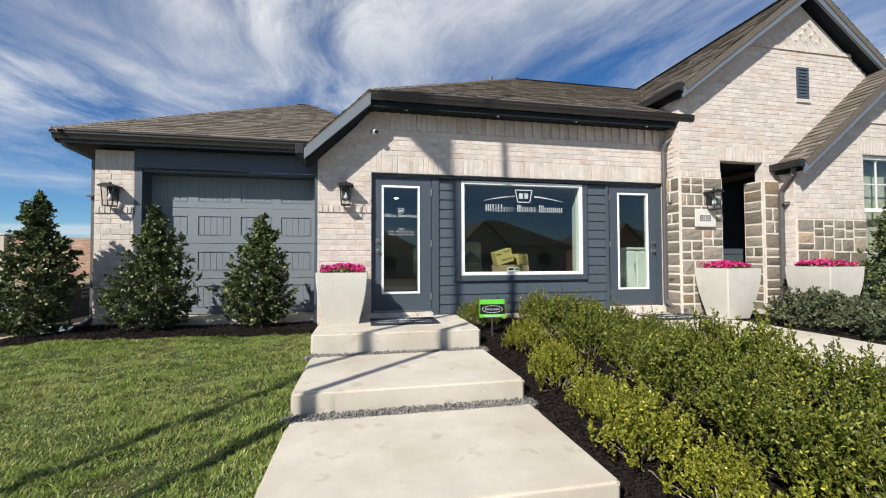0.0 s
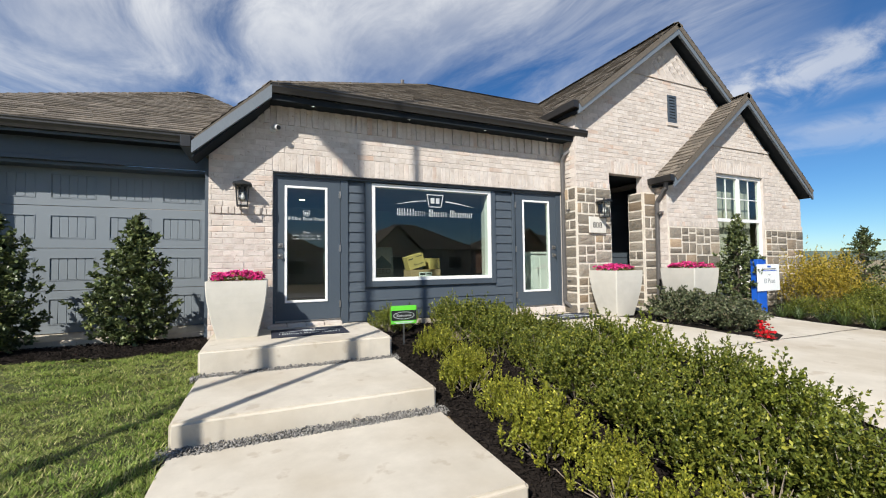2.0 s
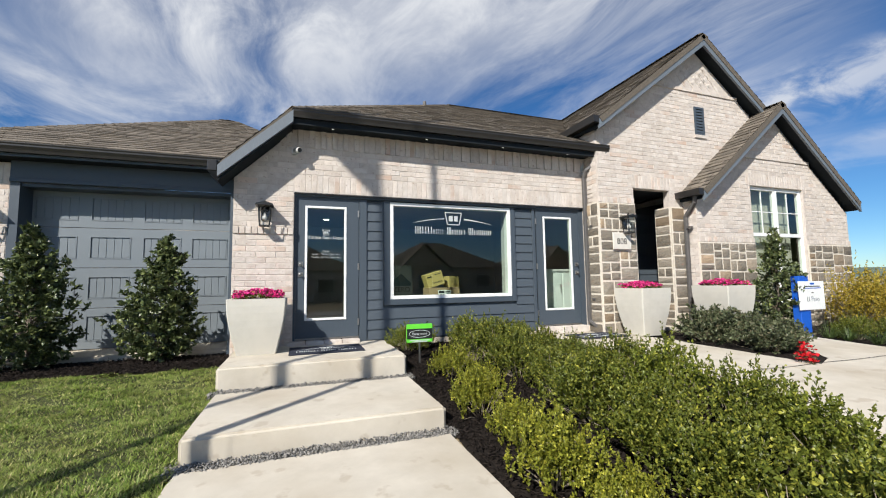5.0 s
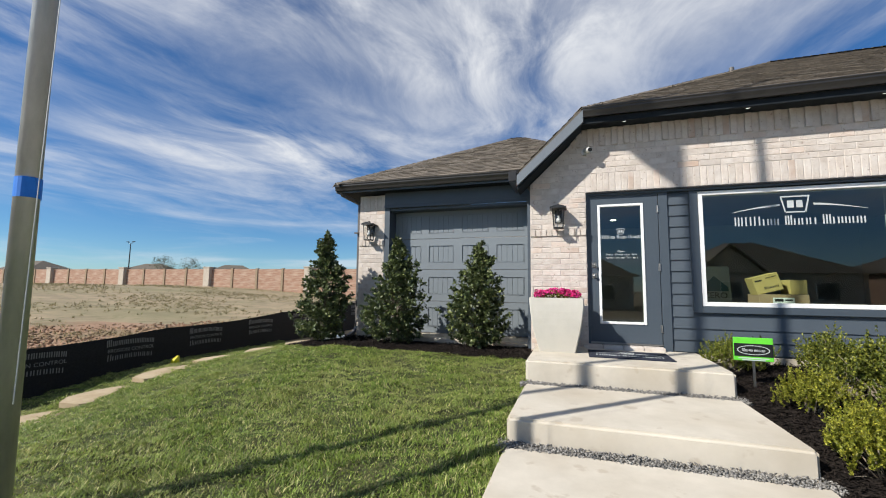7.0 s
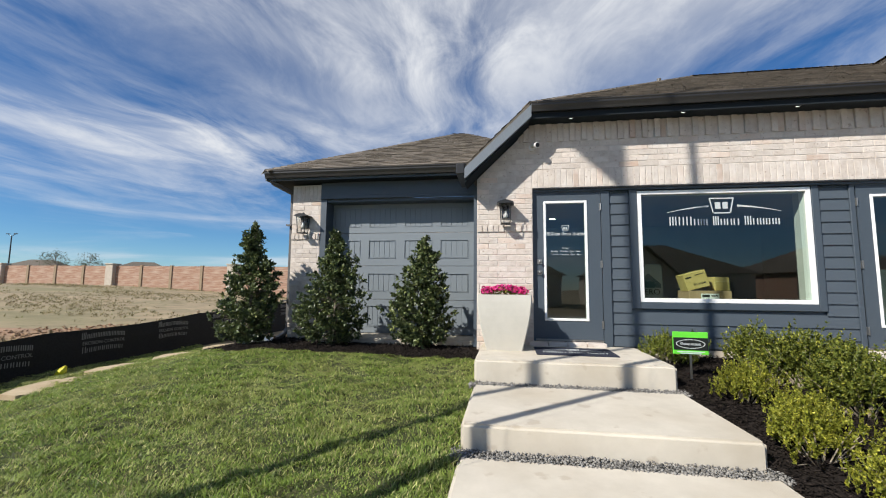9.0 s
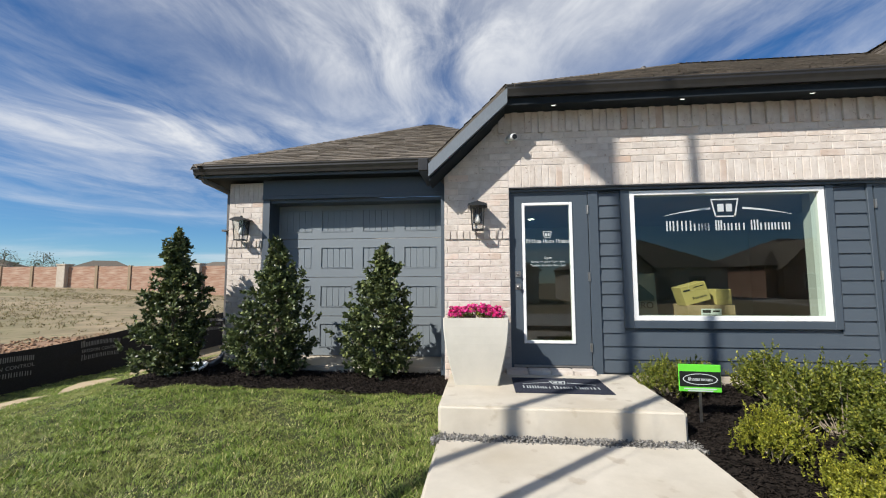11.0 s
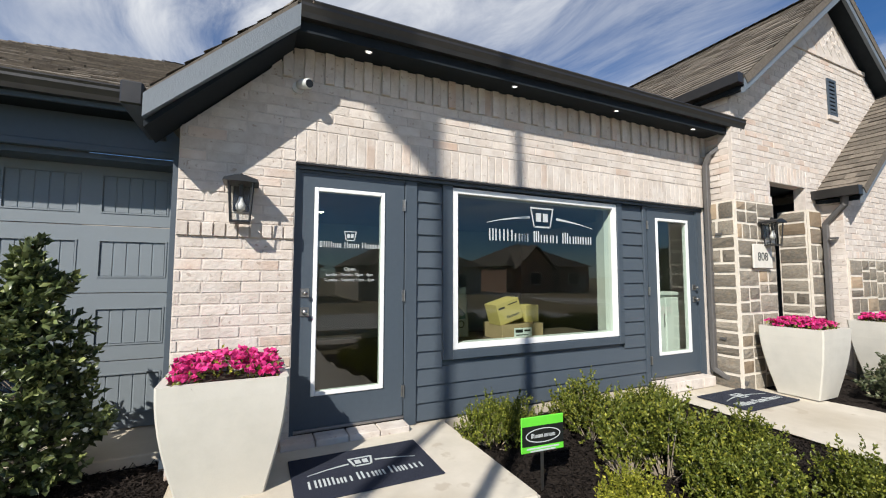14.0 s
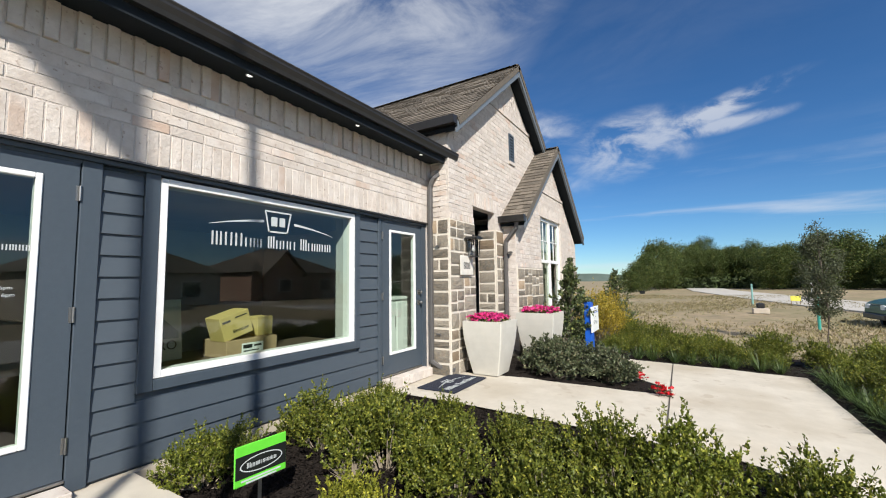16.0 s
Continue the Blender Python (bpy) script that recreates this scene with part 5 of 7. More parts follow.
def round_shrub(seed, height, radius, twigs, per, leaf, mat, name, label, upright=0.5, twig_every=4, twig_mat=None, group="", lobes=8, shoot=0.12, reach=0.7):
    """A shrub of several leafy lobes: shoots over each lobe's surface, some leaves within, a few long shoots on top."""
    rs = np.random.RandomState(seed)
    la = rs.uniform(0, 2 * np.pi, lobes) + np.arange(lobes) * 2.4
    lr = radius * np.where(np.arange(lobes) < 2, 0.15, rs.uniform(0.38, 0.62, lobes))
    lw = radius * rs.uniform(0.42, 0.60, lobes)
    lz = height * np.where(np.arange(lobes) < 2, rs.uniform(0.92, 1.0, lobes), rs.uniform(0.66, 0.92, lobes))
    pick = rs.randint(0, lobes, twigs)
    d = rs.normal(size=(twigs, 3))
    d[:, 2] = np.abs(d[:, 2]) * 1.15 - 0.42
    d /= np.linalg.norm(d, axis=1, keepdims=True)
    deep = np.where(rs.uniform(0, 1, twigs) < 0.25, rs.uniform(0.35, 0.8, twigs), rs.uniform(0.86, 1.06, twigs))
    half = lz[pick] * 0.5
    ends = np.stack([np.cos(la[pick]) * lr[pick] + d[:, 0] * lw[pick] * deep, np.sin(la[pick]) * lr[pick] + d[:, 1] * lw[pick] * deep, half + d[:, 2] * half * deep], 1)
    grow = d * np.array([1, 1, 0.6]) * (1.1 - upright) + np.array([0, 0, upright]) + rs.normal(0, 0.22, (twigs, 3))
    grow /= np.linalg.norm(grow, axis=1, keepdims=True)
    long = rs.uniform(0, 1, twigs) < shoot
    ln = height * np.where(long, rs.uniform(0.22, 0.36, twigs), rs.uniform(0.14, 0.26, twigs))
    ends += grow * (ln * np.where(long, reach, 0.0))[:, None]
    starts = ends - grow * ln[:, None]
    ends[:, 2], starts[:, 2] = np.maximum(ends[:, 2], 0.05), np.maximum(starts[:, 2], 0.02)
    t = thing(name, label, "shrub", group)
    roots = np.concatenate([starts[:, :2] * 0.2, np.full((twigs, 1), -0.03)], 1)
    part("stem", twig_geo(roots, starts, 0.006, twig_every), twig_mat or M_TWIG, t)
    v, f = sprig_leaves(starts, ends, per, leaf, leaf * 0.56, rs, 0.05, 0.58)
    part("foliage", big_mesh("foliage", v, f, mat), None, t)
    return t


PLANTED = set()


def plant_copies(kinds, places, seed, scale=(0.9, 1.1), sink=0.0):
    """Sets out plants: the first places take the originals, the rest copies. places: x, y or x, y, size."""
    rng = random.Random(seed)
    for i, p in enumerate(places):
        k = kinds[i % len(kinds)]
        s = rng.uniform(*scale) * (p[2] if len(p) > 2 else 1)
        m = pose(p[0], p[1], gz(p[0], p[1]) + 0.025 - sink, 0, 0, rng.uniform(0, 360))
        ob = k
        if k.name in PLANTED:
            ob = copy_thing(k, m)
        PLANTED.add(k.name)
        ob.matrix_basis = m @ Matrix.Diagonal((s, s, s * rng.uniform(0.94, 1.06), 1))


# evergreens before the garage
for seed, x, y, hh, rr, lab in ((11, -4.22, 6.25, 1.86, 0.42, "tall dark holly shrub at the corner of the house"), (12, -2.82, 6.25, 1.66, 0.46, "broad dark holly shrub before the garage pier"),
                                (13, -1.47, 6.30, 1.60, 0.42, "conical dark holly shrub before the garage door")):
    tr = cone_evergreen(seed, hh, rr, 560, 15, 0.064, lab)
    tr.matrix_basis = pose(x, y, gz(x, y) + 0.02)
tr = cone_evergreen(14, 1.80, 0.42, 420, 13, 0.066, "dark evergreen shrub beside the gable window")
tr.matrix_basis = pose(8.03, 4.80, gz(8.03, 4.80))

# clipped rows along the walk
ROW = "hedge rows beside the walk"
low_kinds = [round_shrub(21 + i, 0.40, 0.30, 400, 20, 0.022, M_BOX, "boxwood_shrub", "low yellow-green boxwood shrub in black mulch", 0.85, 16, group=ROW, shoot=0.36, reach=0.8) for i in range(3)]
plant_copies(low_kinds, [(1.88, 4.62), (2.02, 4.1, 0.8), (1.80, 3.62, 1.1), (1.88, 3.05, 0.92), (1.82, 2.48, 1.12), (1.92, 1.92), (1.95, 1.38, 1.1), (1.9, 0.8), (1.95, 0.2), (1.9, -0.4)], 3, (0.90, 1.10))
hed_kinds = [round_shrub(31 + i, 0.60, 0.46, 560, 19, 0.030, M_HEDGE, "hedge_shrub", "dense green hedge shrub with glossy leaves", 0.6, 14, group=ROW, shoot=0.16) for i in range(4)]
plant_copies(hed_kinds, [(2.55, 5.62), (3.35, 5.62, 0.72), (2.62, 4.95), (2.60, 4.30), (2.68, 3.68), (2.62, 3.05), (2.70, 2.42), (2.62, 1.80), (2.72, 1.16), (2.66, 0.52), (2.72, -0.1), (2.68, -0.8),
                         (3.2, 4.75, 0.72), (3.22, 4.05, 0.75)], 4, (0.86, 1.02))
mid_kinds = [round_shrub(41 + i, 0.50, 0.38, 430, 17, 0.026, M_MID if i else M_HEDGE, "boxwood_shrub", "upright yellow-green boxwood shrub", 0.75, 8, group=ROW, shoot=0.22) for i in range(2)]
plant_copies(mid_kinds, [(3.30, 3.35, 1.05), (3.30, 2.80, 1.1), (3.28, 2.25, 1.15), (3.26, 1.65, 1.1), (3.22, 0.9), (3.25, 0.3), (3.2, -0.4), (1.66, 5.80, 0.85), (1.95, 5.85, 0.75)], 5)
# twiggy clipped shrubs with bare pale stems
bare = round_shrub(48, 0.50, 0.36, 110, 9, 0.036, M_HEDGE, "hedge_shrub", "half-bare hedge shrub with pale twigs", 0.5, 1, group=ROW)
plant_copies([bare], [(2.42, 1.42), (2.35, 5.05, 0.8)], 6)

# low shrubs below the planters
haw = [round_shrub(51 + i, 0.50, 0.50, 420, 15, 0.048, M_HAWTHORN, "low_shrub", "low grey-green shrub in the entry bed", 0.45, 6, group="entry bed shrubs") for i in range(3)]
plant_copies(haw, [(6.05, 4.60, 1.1), (6.75, 4.72, 1.1), (6.15, 3.85), (6.62, 4.12, 0.95)], 7)
# far bed: hedge, golden shrub, grassy border
plant_copies([hed_kinds[2], mid_kinds[1], hed_kinds[1]], [(8.75, y, 0.78) for y in (4.1, 3.5, 2.9, 2.3, 1.7)] + [(9.35, y, 0.8) for y in (3.8, 3.1, 2.4, 1.7, 1.0)] + [(x, 0.85, 0.8) for x in (8.3, 7.6, 6.9, 6.2, 5.5)] + [(x, 0.2, 0.85) for x in (8.8, 8.1, 7.4, 6.6, 5.8)]
             + [(10.0, 3.4), (10.6, 3.9), (9.9, 2.6), (11.3, 4.3), (9.7, 1.6), (9.2, 0.4), (5.4, -0.5), (6.3, -0.6), (7.3, -0.6)], 8)
gold = round_shrub(61, 1.35, 0.66, 700, 14, 0.042, M_GOLD, "golden_shrub", "tall golden-yellow shrub near the house corner", 0.6, 5)
plant_copies([gold], [(10.3, 4.75), (11.2, 4.7, 0.95)], 9, (0.98, 1.02))
tall = cone_evergreen(15, 1.75, 0.55, 380, 12, 0.055, "dark upright shrub behind the golden one", "upright_shrub")
tall.matrix_basis = pose(12.2, 4.6, gz(12.2, 4.6))


def grass_clump(seed, n=90, length=0.38):
    rs = np.random.RandomState(seed)
    a = rs.uniform(0, 2 * np.pi, n)
    ln = length * rs.uniform(0.6, 1.15, n)
    out = rs.uniform(0.25, 0.95, n)
    d = np.stack([np.cos(a), np.sin(a), np.zeros(n)], 1)
    base = d * 0.03
    s = np.stack([-np.sin(a), np.cos(a), np.zeros(n)], 1) * 0.004
    rows = []
    for t in (0.0, 0.35, 0.7, 1.0):
        p = base + d * (ln * out * t)[:, None]
        p[:, 2] += ln * (t * 1.1 - out * t * t * 0.95)
        rows += [p - s * (1 - t * 0.8), p + s * (1 - t * 0.8)]
    v = np.stack(rows, 1).reshape(-1, 3)
    k = np.arange(n)[:, None] * 8
    f = np.concatenate([k + np.array([[0, 1, 3, 2]]), k + np.array([[2, 3, 5, 4]]), k + np.array([[4, 5, 7, 6]])], 1).reshape(-1, 4)
    t = thing("liriope_clump", "arching grass-like border plant", "plant", "grassy border")
    part("tuft", big_mesh("tuft", v, f, M_LIRIOPE), None, t)
    return t


clumps = [grass_clump(70 + i) for i in range(3)]
plant_copies(clumps, [(8.38, 4.3 - i * 0.30 + 0.05 * (i % 2)) for i in range(10)] + [(7.9 - i * 0.32, 1.18) for i in range(9)] + [(3.55, 3.0), (3.6, 2.3), (3.55, 3.5)], 10)


def blossom_bed(name, label, places, petal, leaf, seed, lift=0.03):
    """Flowers over a mat of leaves: places x, y, z."""
    rs = np.random.RandomState(seed)
    p = np.array(places)
    t = thing(name, label, "flowers")
    n = len(p)
    five = np.arange(5) * 2 * np.pi / 5
    c = np.repeat(p, 5, axis=0)
    a = np.tile(five, n) + np.repeat(rs.uniform(0, 6, n), 5)
    tilt = np.repeat(rs.normal(0, 0.5, (n, 3)), 5, axis=0)
    w = np.stack([np.cos(a), np.sin(a), np.full(n * 5, 0.35)], 1) + tilt * np.array([0.3, 0.3, 0.8])
    v, f = leaf_blades(c, w, 0.038, 0.040, rs, 0.1)
    part("blossoms", big_mesh("blossoms", v, f, petal), None, t)
    m = n * 4
    q = p[rs.randint(0, n, m)] + rs.normal(0, 0.02, (m, 3)) - np.array([0, 0, 0.03])
    v, f = leaf_blades(q, rs.normal(size=(m, 3)) + np.array([0, 0, 0.3]), 0.035, 0.018, rs)
    part("leaves", big_mesh("leaves", v, f, leaf), None, t)
    return t


rs0 = np.random.RandomState(3)
q = rs0.normal(0, 1, (26, 2)) * np.array([0.045, 0.05]) + np.array([5.72, 3.17])
blossom_bed("red_flowers", "bright red flowers at the tip of the entry bed", [(x, y, gz(x, y) + 0.08 + 0.11 * rs0.rand()) for x, y in q], M_RED, M_HAWTHORN, 5)
q = rs0.normal(0, 1, (9, 2)) * np.array([0.05, 0.04]) + np.array([6.25, 3.42])
blossom_bed("red_flowers", "few red flowers beside the low shrubs", [(x, y, gz(x, y) + 0.12 + 0.08 * rs0.rand()) for x, y in q], M_RED, M_HAWTHORN, 6)


# ---- trees ----
def leafy_tree(name, label, seed, height, trunk, crown_r, crown_z, limbs, clumps, per, leaf, mat, tall=1.0):
    rs = np.random.RandomState(seed)
    t = thing(name, label, "tree")
    g = Geo().tube([(0, 0, -0.1), (0.02 * height * rs.normal(), 0.02 * height * rs.normal(), crown_z), (0, 0, height * 0.85)], [trunk, trunk * 0.75, trunk * 0.2], 9)
    d = rs.normal(size=(clumps, 3))
    d /= np.linalg.norm(d, axis=1, keepdims=True)
    rad = rs.uniform(0.35, 1.0, clumps) ** 0.45
    c = d * rad[:, None] * np.array([crown_r, crown_r, (height - crown_z) / 2 * tall]) * (1 + rs.normal(0, 0.12, (clumps, 1)))
    c[:, 2] += crown_z + (height - crown_z) / 2
    for i in range(limbs):
        e = c[i]
        s = np.array([0, 0, min(max(crown_z * 0.8, e[2] - np.hypot(e[0], e[1]) * 0.9), height * 0.8)])
        g.tube([s, (s + e) / 2 + np.array([0, 0, 0.05 * height]), e], [trunk * 0.4, trunk * 0.25, trunk * 0.06], 5, caps=False)
    part("trunk", g, M_BARK, t)
    p = np.repeat(c, per, axis=0)
    size = crown_r * 0.145
    off = rs.normal(0, size, p.shape) * np.array([1, 1, 0.7])
    v, f = leaf_blades(p + off, off + rs.normal(0, size * 0.5, p.shape) + np.array([0, 0, 0.1 * size]), leaf, leaf * 0.55, rs)
    part("crown", big_mesh("crown", v, f, mat), None, t)
    return t


sap = leafy_tree("sapling", "young grey-green street tree with a slim trunk", 81, 2.95, 0.042, 0.43, 0.75, 26, 170, 48, 0.055, M_SAGE, 1.12)
sap.matrix_basis = pose(13.3, 0.05, gz(13.3, 0.05)) @ Matrix.Diagonal((0.88, 0.88, 0.95, 1))
woods = [leafy_tree("woodland_tree", "dense green tree at the field's edge", 90 + i, 7.4 + 0.8 * i, 0.20, 2.9 + 0.35 * i, 0.9, 14, 210, 70, 0.30, M_WOODS, 1.08) for i in range(4)]
rngw = random.Random(4)
spots = []
for i in range(46):
    a = radians(-32 + 38.0 * (i + rngw.uniform(-0.4, 0.4)) / 46)
    d = rngw.choice((74, 84, 95)) + rngw.uniform(-4, 4)
    spots.append((d * math.cos(a), d * math.sin(a), rngw.uniform(0.66, 1.05) * (0.72 + 0.12 * i / 46)))
spots += [(66, 8.0, 0.50), (60, 8.6, 0.42), (72, 6.2, 0.62), (56, 9.2, 0.36)]
for i, (x, y, s) in enumerate(spots):
    k = woods[i % 4]
    m = pose(x, y, gz(x, y) - 0.1, 0, 0, rngw.uniform(0, 360))
    ob = k if i < 4 else copy_thing(k, m)
    ob.matrix_basis = m @ Matrix.Diagonal((s * rngw.uniform(0.85, 1.1), s * rngw.uniform(0.85, 1.1), s * rngw.uniform(0.90, 1.22), 1))
    tagged(ob, group="woods beyond the field")
# undergrowth closes the wood's foot, the trees' shade put into its leaf colour
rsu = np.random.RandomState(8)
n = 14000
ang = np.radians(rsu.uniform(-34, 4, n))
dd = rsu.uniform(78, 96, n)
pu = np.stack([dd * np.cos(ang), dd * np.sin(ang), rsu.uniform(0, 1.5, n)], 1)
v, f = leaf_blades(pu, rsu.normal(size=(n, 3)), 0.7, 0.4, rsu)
tagged(part("undergrowth", big_mesh("undergrowth", v, f, M_BRUSH_SHADE), None), "brush in shaded leaf colour below the woodland trees", "brush", kind="stuff")


# ---- lawn, mulch chips, gravel ----
def inside_many(outline, x, y):
    hit = np.zeros(len(x), bool)
    for (x0, y0), (x1, y1) in zip(outline, outline[1:] + outline[:1]):
        if y0 == y1:
            continue
        hit ^= ((y0 > y) != (y1 > y)) & (x < (x1 - x0) * (y - y0) / (y1 - y0) + x0)
    return hit


def lawn_blades():
    rs = np.random.RandomState(17)
    n = 680000
    x, y = rs.uniform(-7.82, -0.60, n), rs.uniform(-2.2, 9.5, n)
    keep = inside_many([(-0.60 if a > -0.7 and b < 5.0 else a, b) for a, b in LAWN], x, y)
    keep &= rs.uniform(0, 1, n) < np.clip(1.35 - np.hypot(x + 0.5, y - 2) * 0.10, 0.3, 1)
    x, y = x[keep], y[keep]
    n = len(x)
    z = ground_z(x, y) + 0.004 + 0.020 * (0.5 + 0.5 * np.sin(x * 7.3 + 2 * np.sin(y * 2.1)) * np.sin(y * 8.1 + x * 2.3))
    z += 0.020 + 0.018 * np.sin(y * 19 + 2.2 * np.sin(x * 2.7) + 1.3 * np.sin(x * 7.1 + y * 3)) * np.sin(x * 6.3 + 2 * np.sin(y * 4.9)) + 0.008 * np.sin(x * 23 + 3 * np.sin(y * 9)) * np.sin(y * 31 + 2 * np.sin(x * 11))
    clump = np.sin(x * 5.1 + np.sin(y * 3.7) * 1.3) * np.cos(y * 4.3 + np.sin(x * 2.9)) * 0.5 + 0.5
    ln = rs.uniform(0.014, 0.036, n) * (0.45 + 1.1 * clump)
    # neighbouring blades lean the same way, tuft by tuft
    cells = rs.uniform(0, 2 * np.pi, (160, 200))
    broad = rs.normal(0, 0.9, (40, 50))
    jx, jy = x + rs.normal(0, 0.028, n), y + rs.normal(0, 0.028, n)
    a = cells[((jx + 8) / 0.085).astype(int) % 160, ((jy + 3) / 0.085).astype(int) % 200]
    a = 0.55 * a + 1.2 * broad[((jx + 8 + rs.normal(0, 0.1, n)) / 0.33).astype(int) % 40, ((jy + 3 + rs.normal(0, 0.1, n)) / 0.33).astype(int) % 50] + rs.normal(0, 0.8, n)
    lean = rs.uniform(0.35, 1.35, n)
    s = np.stack([-np.sin(a), np.cos(a), np.zeros(n)], 1) * rs.uniform(0.0020, 0.0042, n)[:, None]
    p0 = np.stack([x, y, z - 0.01], 1)
    d = np.stack([np.cos(a) * lean, np.sin(a) * lean, np.ones(n) * 0.9], 1) * ln[:, None]
    mid = p0 + d * 0.6
    tip = p0 + d * np.array([1.35, 1.35, 0.95])
    v = np.stack([p0 - s, p0 + s, mid + s * 0.8, mid - s * 0.8, tip], 1).reshape(-1, 3)
    k = np.arange(n)[:, None] * 5
    f = np.concatenate([k + np.array([[0, 1, 2]]), k + np.array([[0, 2, 3]]), k + np.array([[3, 2, 4]])], 1).reshape(-1, 3)
    tagged(part("lawn", big_mesh("lawn", v, f, M_GRASS), None), "thick mown green lawn", "lawn", kind="stuff")


LATER.append(lawn_blades)


def scatter_boxes(name, x, y, z, size, flat, seed, material, label, category):
    """Small tumbled chips lying on the ground."""
    rs = np.random.RandomState(seed)
    n = len(x)
    c = np.stack([x, y, z], 1)
    a = rs.normal(size=(n, 3)) * np.array([1, 1, flat])
    a /= np.linalg.norm(a, axis=1, keepdims=True)
    b = np.cross(a, rs.normal(size=(n, 3)) * 0.4 + np.array([0, 0, 1]))
    b /= np.linalg.norm(b, axis=1, keepdims=True)
    cc = np.cross(a, b)
    la, lb, lc = size[0] * rs.uniform(0.5, 1.5, n), size[1] * rs.uniform(0.5, 1.4, n), size[2] * rs.uniform(0.6, 1.3, n)
    corners = []
    for i, j, k in ((-1, -1, 0), (1, -1, 0), (0.8, 1, 0), (-0.9, 0.9, 0), (0, 0, 1), (0, 0, -1)):
        corners.append(c + a * (la * i)[:, None] + b * (lb * j)[:, None] + cc * (lc * k)[:, None])
    v = np.stack(corners, 1).reshape(-1, 3)
    k = np.arange(n)[:, None] * 6
    tri = []
    for i in range(4):
        tri += [k + np.array([[i, (i + 1) % 4, 4]]), k + np.array([[(i + 1) % 4, i, 5]])]
    f = np.concatenate(tri, 1).reshape(-1, 3)
    tagged(part(name, big_mesh(name, v, f, material), None), label, category, kind="stuff")


def mulch_chips():
    rs = np.random.RandomState(23)
    for outline, count, seed, lab in ((MULCH_L, 16000, 1, "shredded black mulch before the garage"), (MULCH_R, 30000, 2, "shredded black mulch under the hedges"), (MULCH_E, 4000, 3, "dark mulch in the entry bed"), (MULCH_F, 6000, 4, "dark mulch in the far bed")):
        xs, ys = [p[0] for p in outline], [p[1] for p in outline]
        x, y = rs.uniform(min(xs), max(xs), count * 2), rs.uniform(max(min(ys), -0.5), max(ys), count * 2)
        keep = inside_many(outline, x, y)
        x, y = x[keep][:count], y[keep][:count]
        z = ground_z(x, y) + 0.03 + rs.uniform(0.0, 0.022, len(x))
        scatter_boxes("mulch_chips", x, y, z, (0.030, 0.0042, 0.003), 0.30, seed, M_CHIP, lab, "mulch")


def gravel():
    rs = np.random.RandomState(29)
    for y0, y1, zz, sd in ((4.66, 4.85, 0.155, 1), (3.30, 3.47, -0.012, 2), (1.93, 2.09, -0.165, 3), (0.55, 0.71, -0.275, 4)):
        n = 4600
        x, y = rs.uniform(-0.66, 1.46, n), rs.uniform(y0 - 0.01, y1 + 0.01, n)
        scatter_boxes("gravel_strip", x, y, zz + rs.uniform(-0.03, 0.022, n), (0.0095, 0.008, 0.0065), 1.0, sd, M_GRAVEL, "grey gravel strip between the step slabs", "gravel")
        structure("gravel_bed", Geo().box(-0.62, 1.42, y0 + 0.03, y1 - 0.01, zz - 0.25, zz - 0.012), M_GRAVEL, "packed grey gravel", "gravel")


def soil_clods():
    rs = np.random.RandomState(43)
    n = 9000
    y = rs.uniform(-2, 14, n)
    x = -8.2 - rs.beta(1, 1.8, n) * np.interp(y, [-2, 15], [13.5, 4.5])
    scatter_boxes("soil_clods", x, y, ground_z(x, y) + 0.02 + rs.uniform(-0.02, 0.02, n), (0.055, 0.040, 0.022), 0.4, 5, M_REDSOIL, "loose reddish clods behind the silt fence", "soil")


LATER += [mulch_chips, gravel, soil_clods]


def field_tufts():
    """Dry tufts over the open ground on both sides."""
    rs = np.random.RandomState(37)
    x = np.concatenate([rs.uniform(-46, -8.3, 16000), rs.uniform(9.5, 48, 26000)])
    y = np.concatenate([rs.uniform(-2, 46, 16000), rs.uniform(-6, 26, 26000)])
    keep = (np.sin(x * 0.45 + 1.5 * np.sin(y * 0.3)) + np.sin(y * 0.7 + x * 0.2) + rs.normal(0, 0.8, len(x)) > 0.1)
    keep &= ~inside_many(MULCH_F, x, y) & ~((x < 12.3) & (y > 4.0) & (x > 5))
    x, y = x[keep], y[keep]
    n = len(x)
    base = np.repeat(np.stack([x, y, ground_z(x, y) - 0.015], 1), 5, axis=0)
    base[:, :2] += rs.normal(0, 0.05, (n * 5, 2))
    way = rs.normal(0, 0.6, (n * 5, 3)) + np.array([0, 0, 0.8])
    way[:, 2] = np.abs(way[:, 2]) + 0.1
    v, f = leaf_blades(base, way, 0.12, 0.03, rs)
    tagged(part("dry_grass", big_mesh("dry_grass", v, f, M_DRY), None), "sparse dry grass tufts over the field", "grass", kind="stuff")


M_DRY = leaf_surface("dry field grass", (0.20, 0.17, 0.085), (0.38, 0.31, 0.17), 0.7, 0.25, tip=(0.15, 0.16, 0.06))
LATER.append(field_tufts)

# ---- planters ----
M_PLANTER = surface("pale grey-cream planter composite", (0.52, 0.50, 0.44), (0.60, 0.575, 0.51), 5, 0.7, 0.1, 90, stain=(0.48, 0.45, 0.38), stain_scale=2.5, stain_amount=0.35)
M_SOIL = surface("potting soil", (0.03, 0.022, 0.016), (0.06, 0.045, 0.03), 40, 0.95, 0.8, 60)
M_MAT = surface("navy doormat pile", (0.012, 0.016, 0.032), (0.020, 0.025, 0.045), 60, 0.95, 0.8, 400)
M_GREEN = plain("lime-green sign plastic", (0.13, 0.62, 0.045), 0.4)
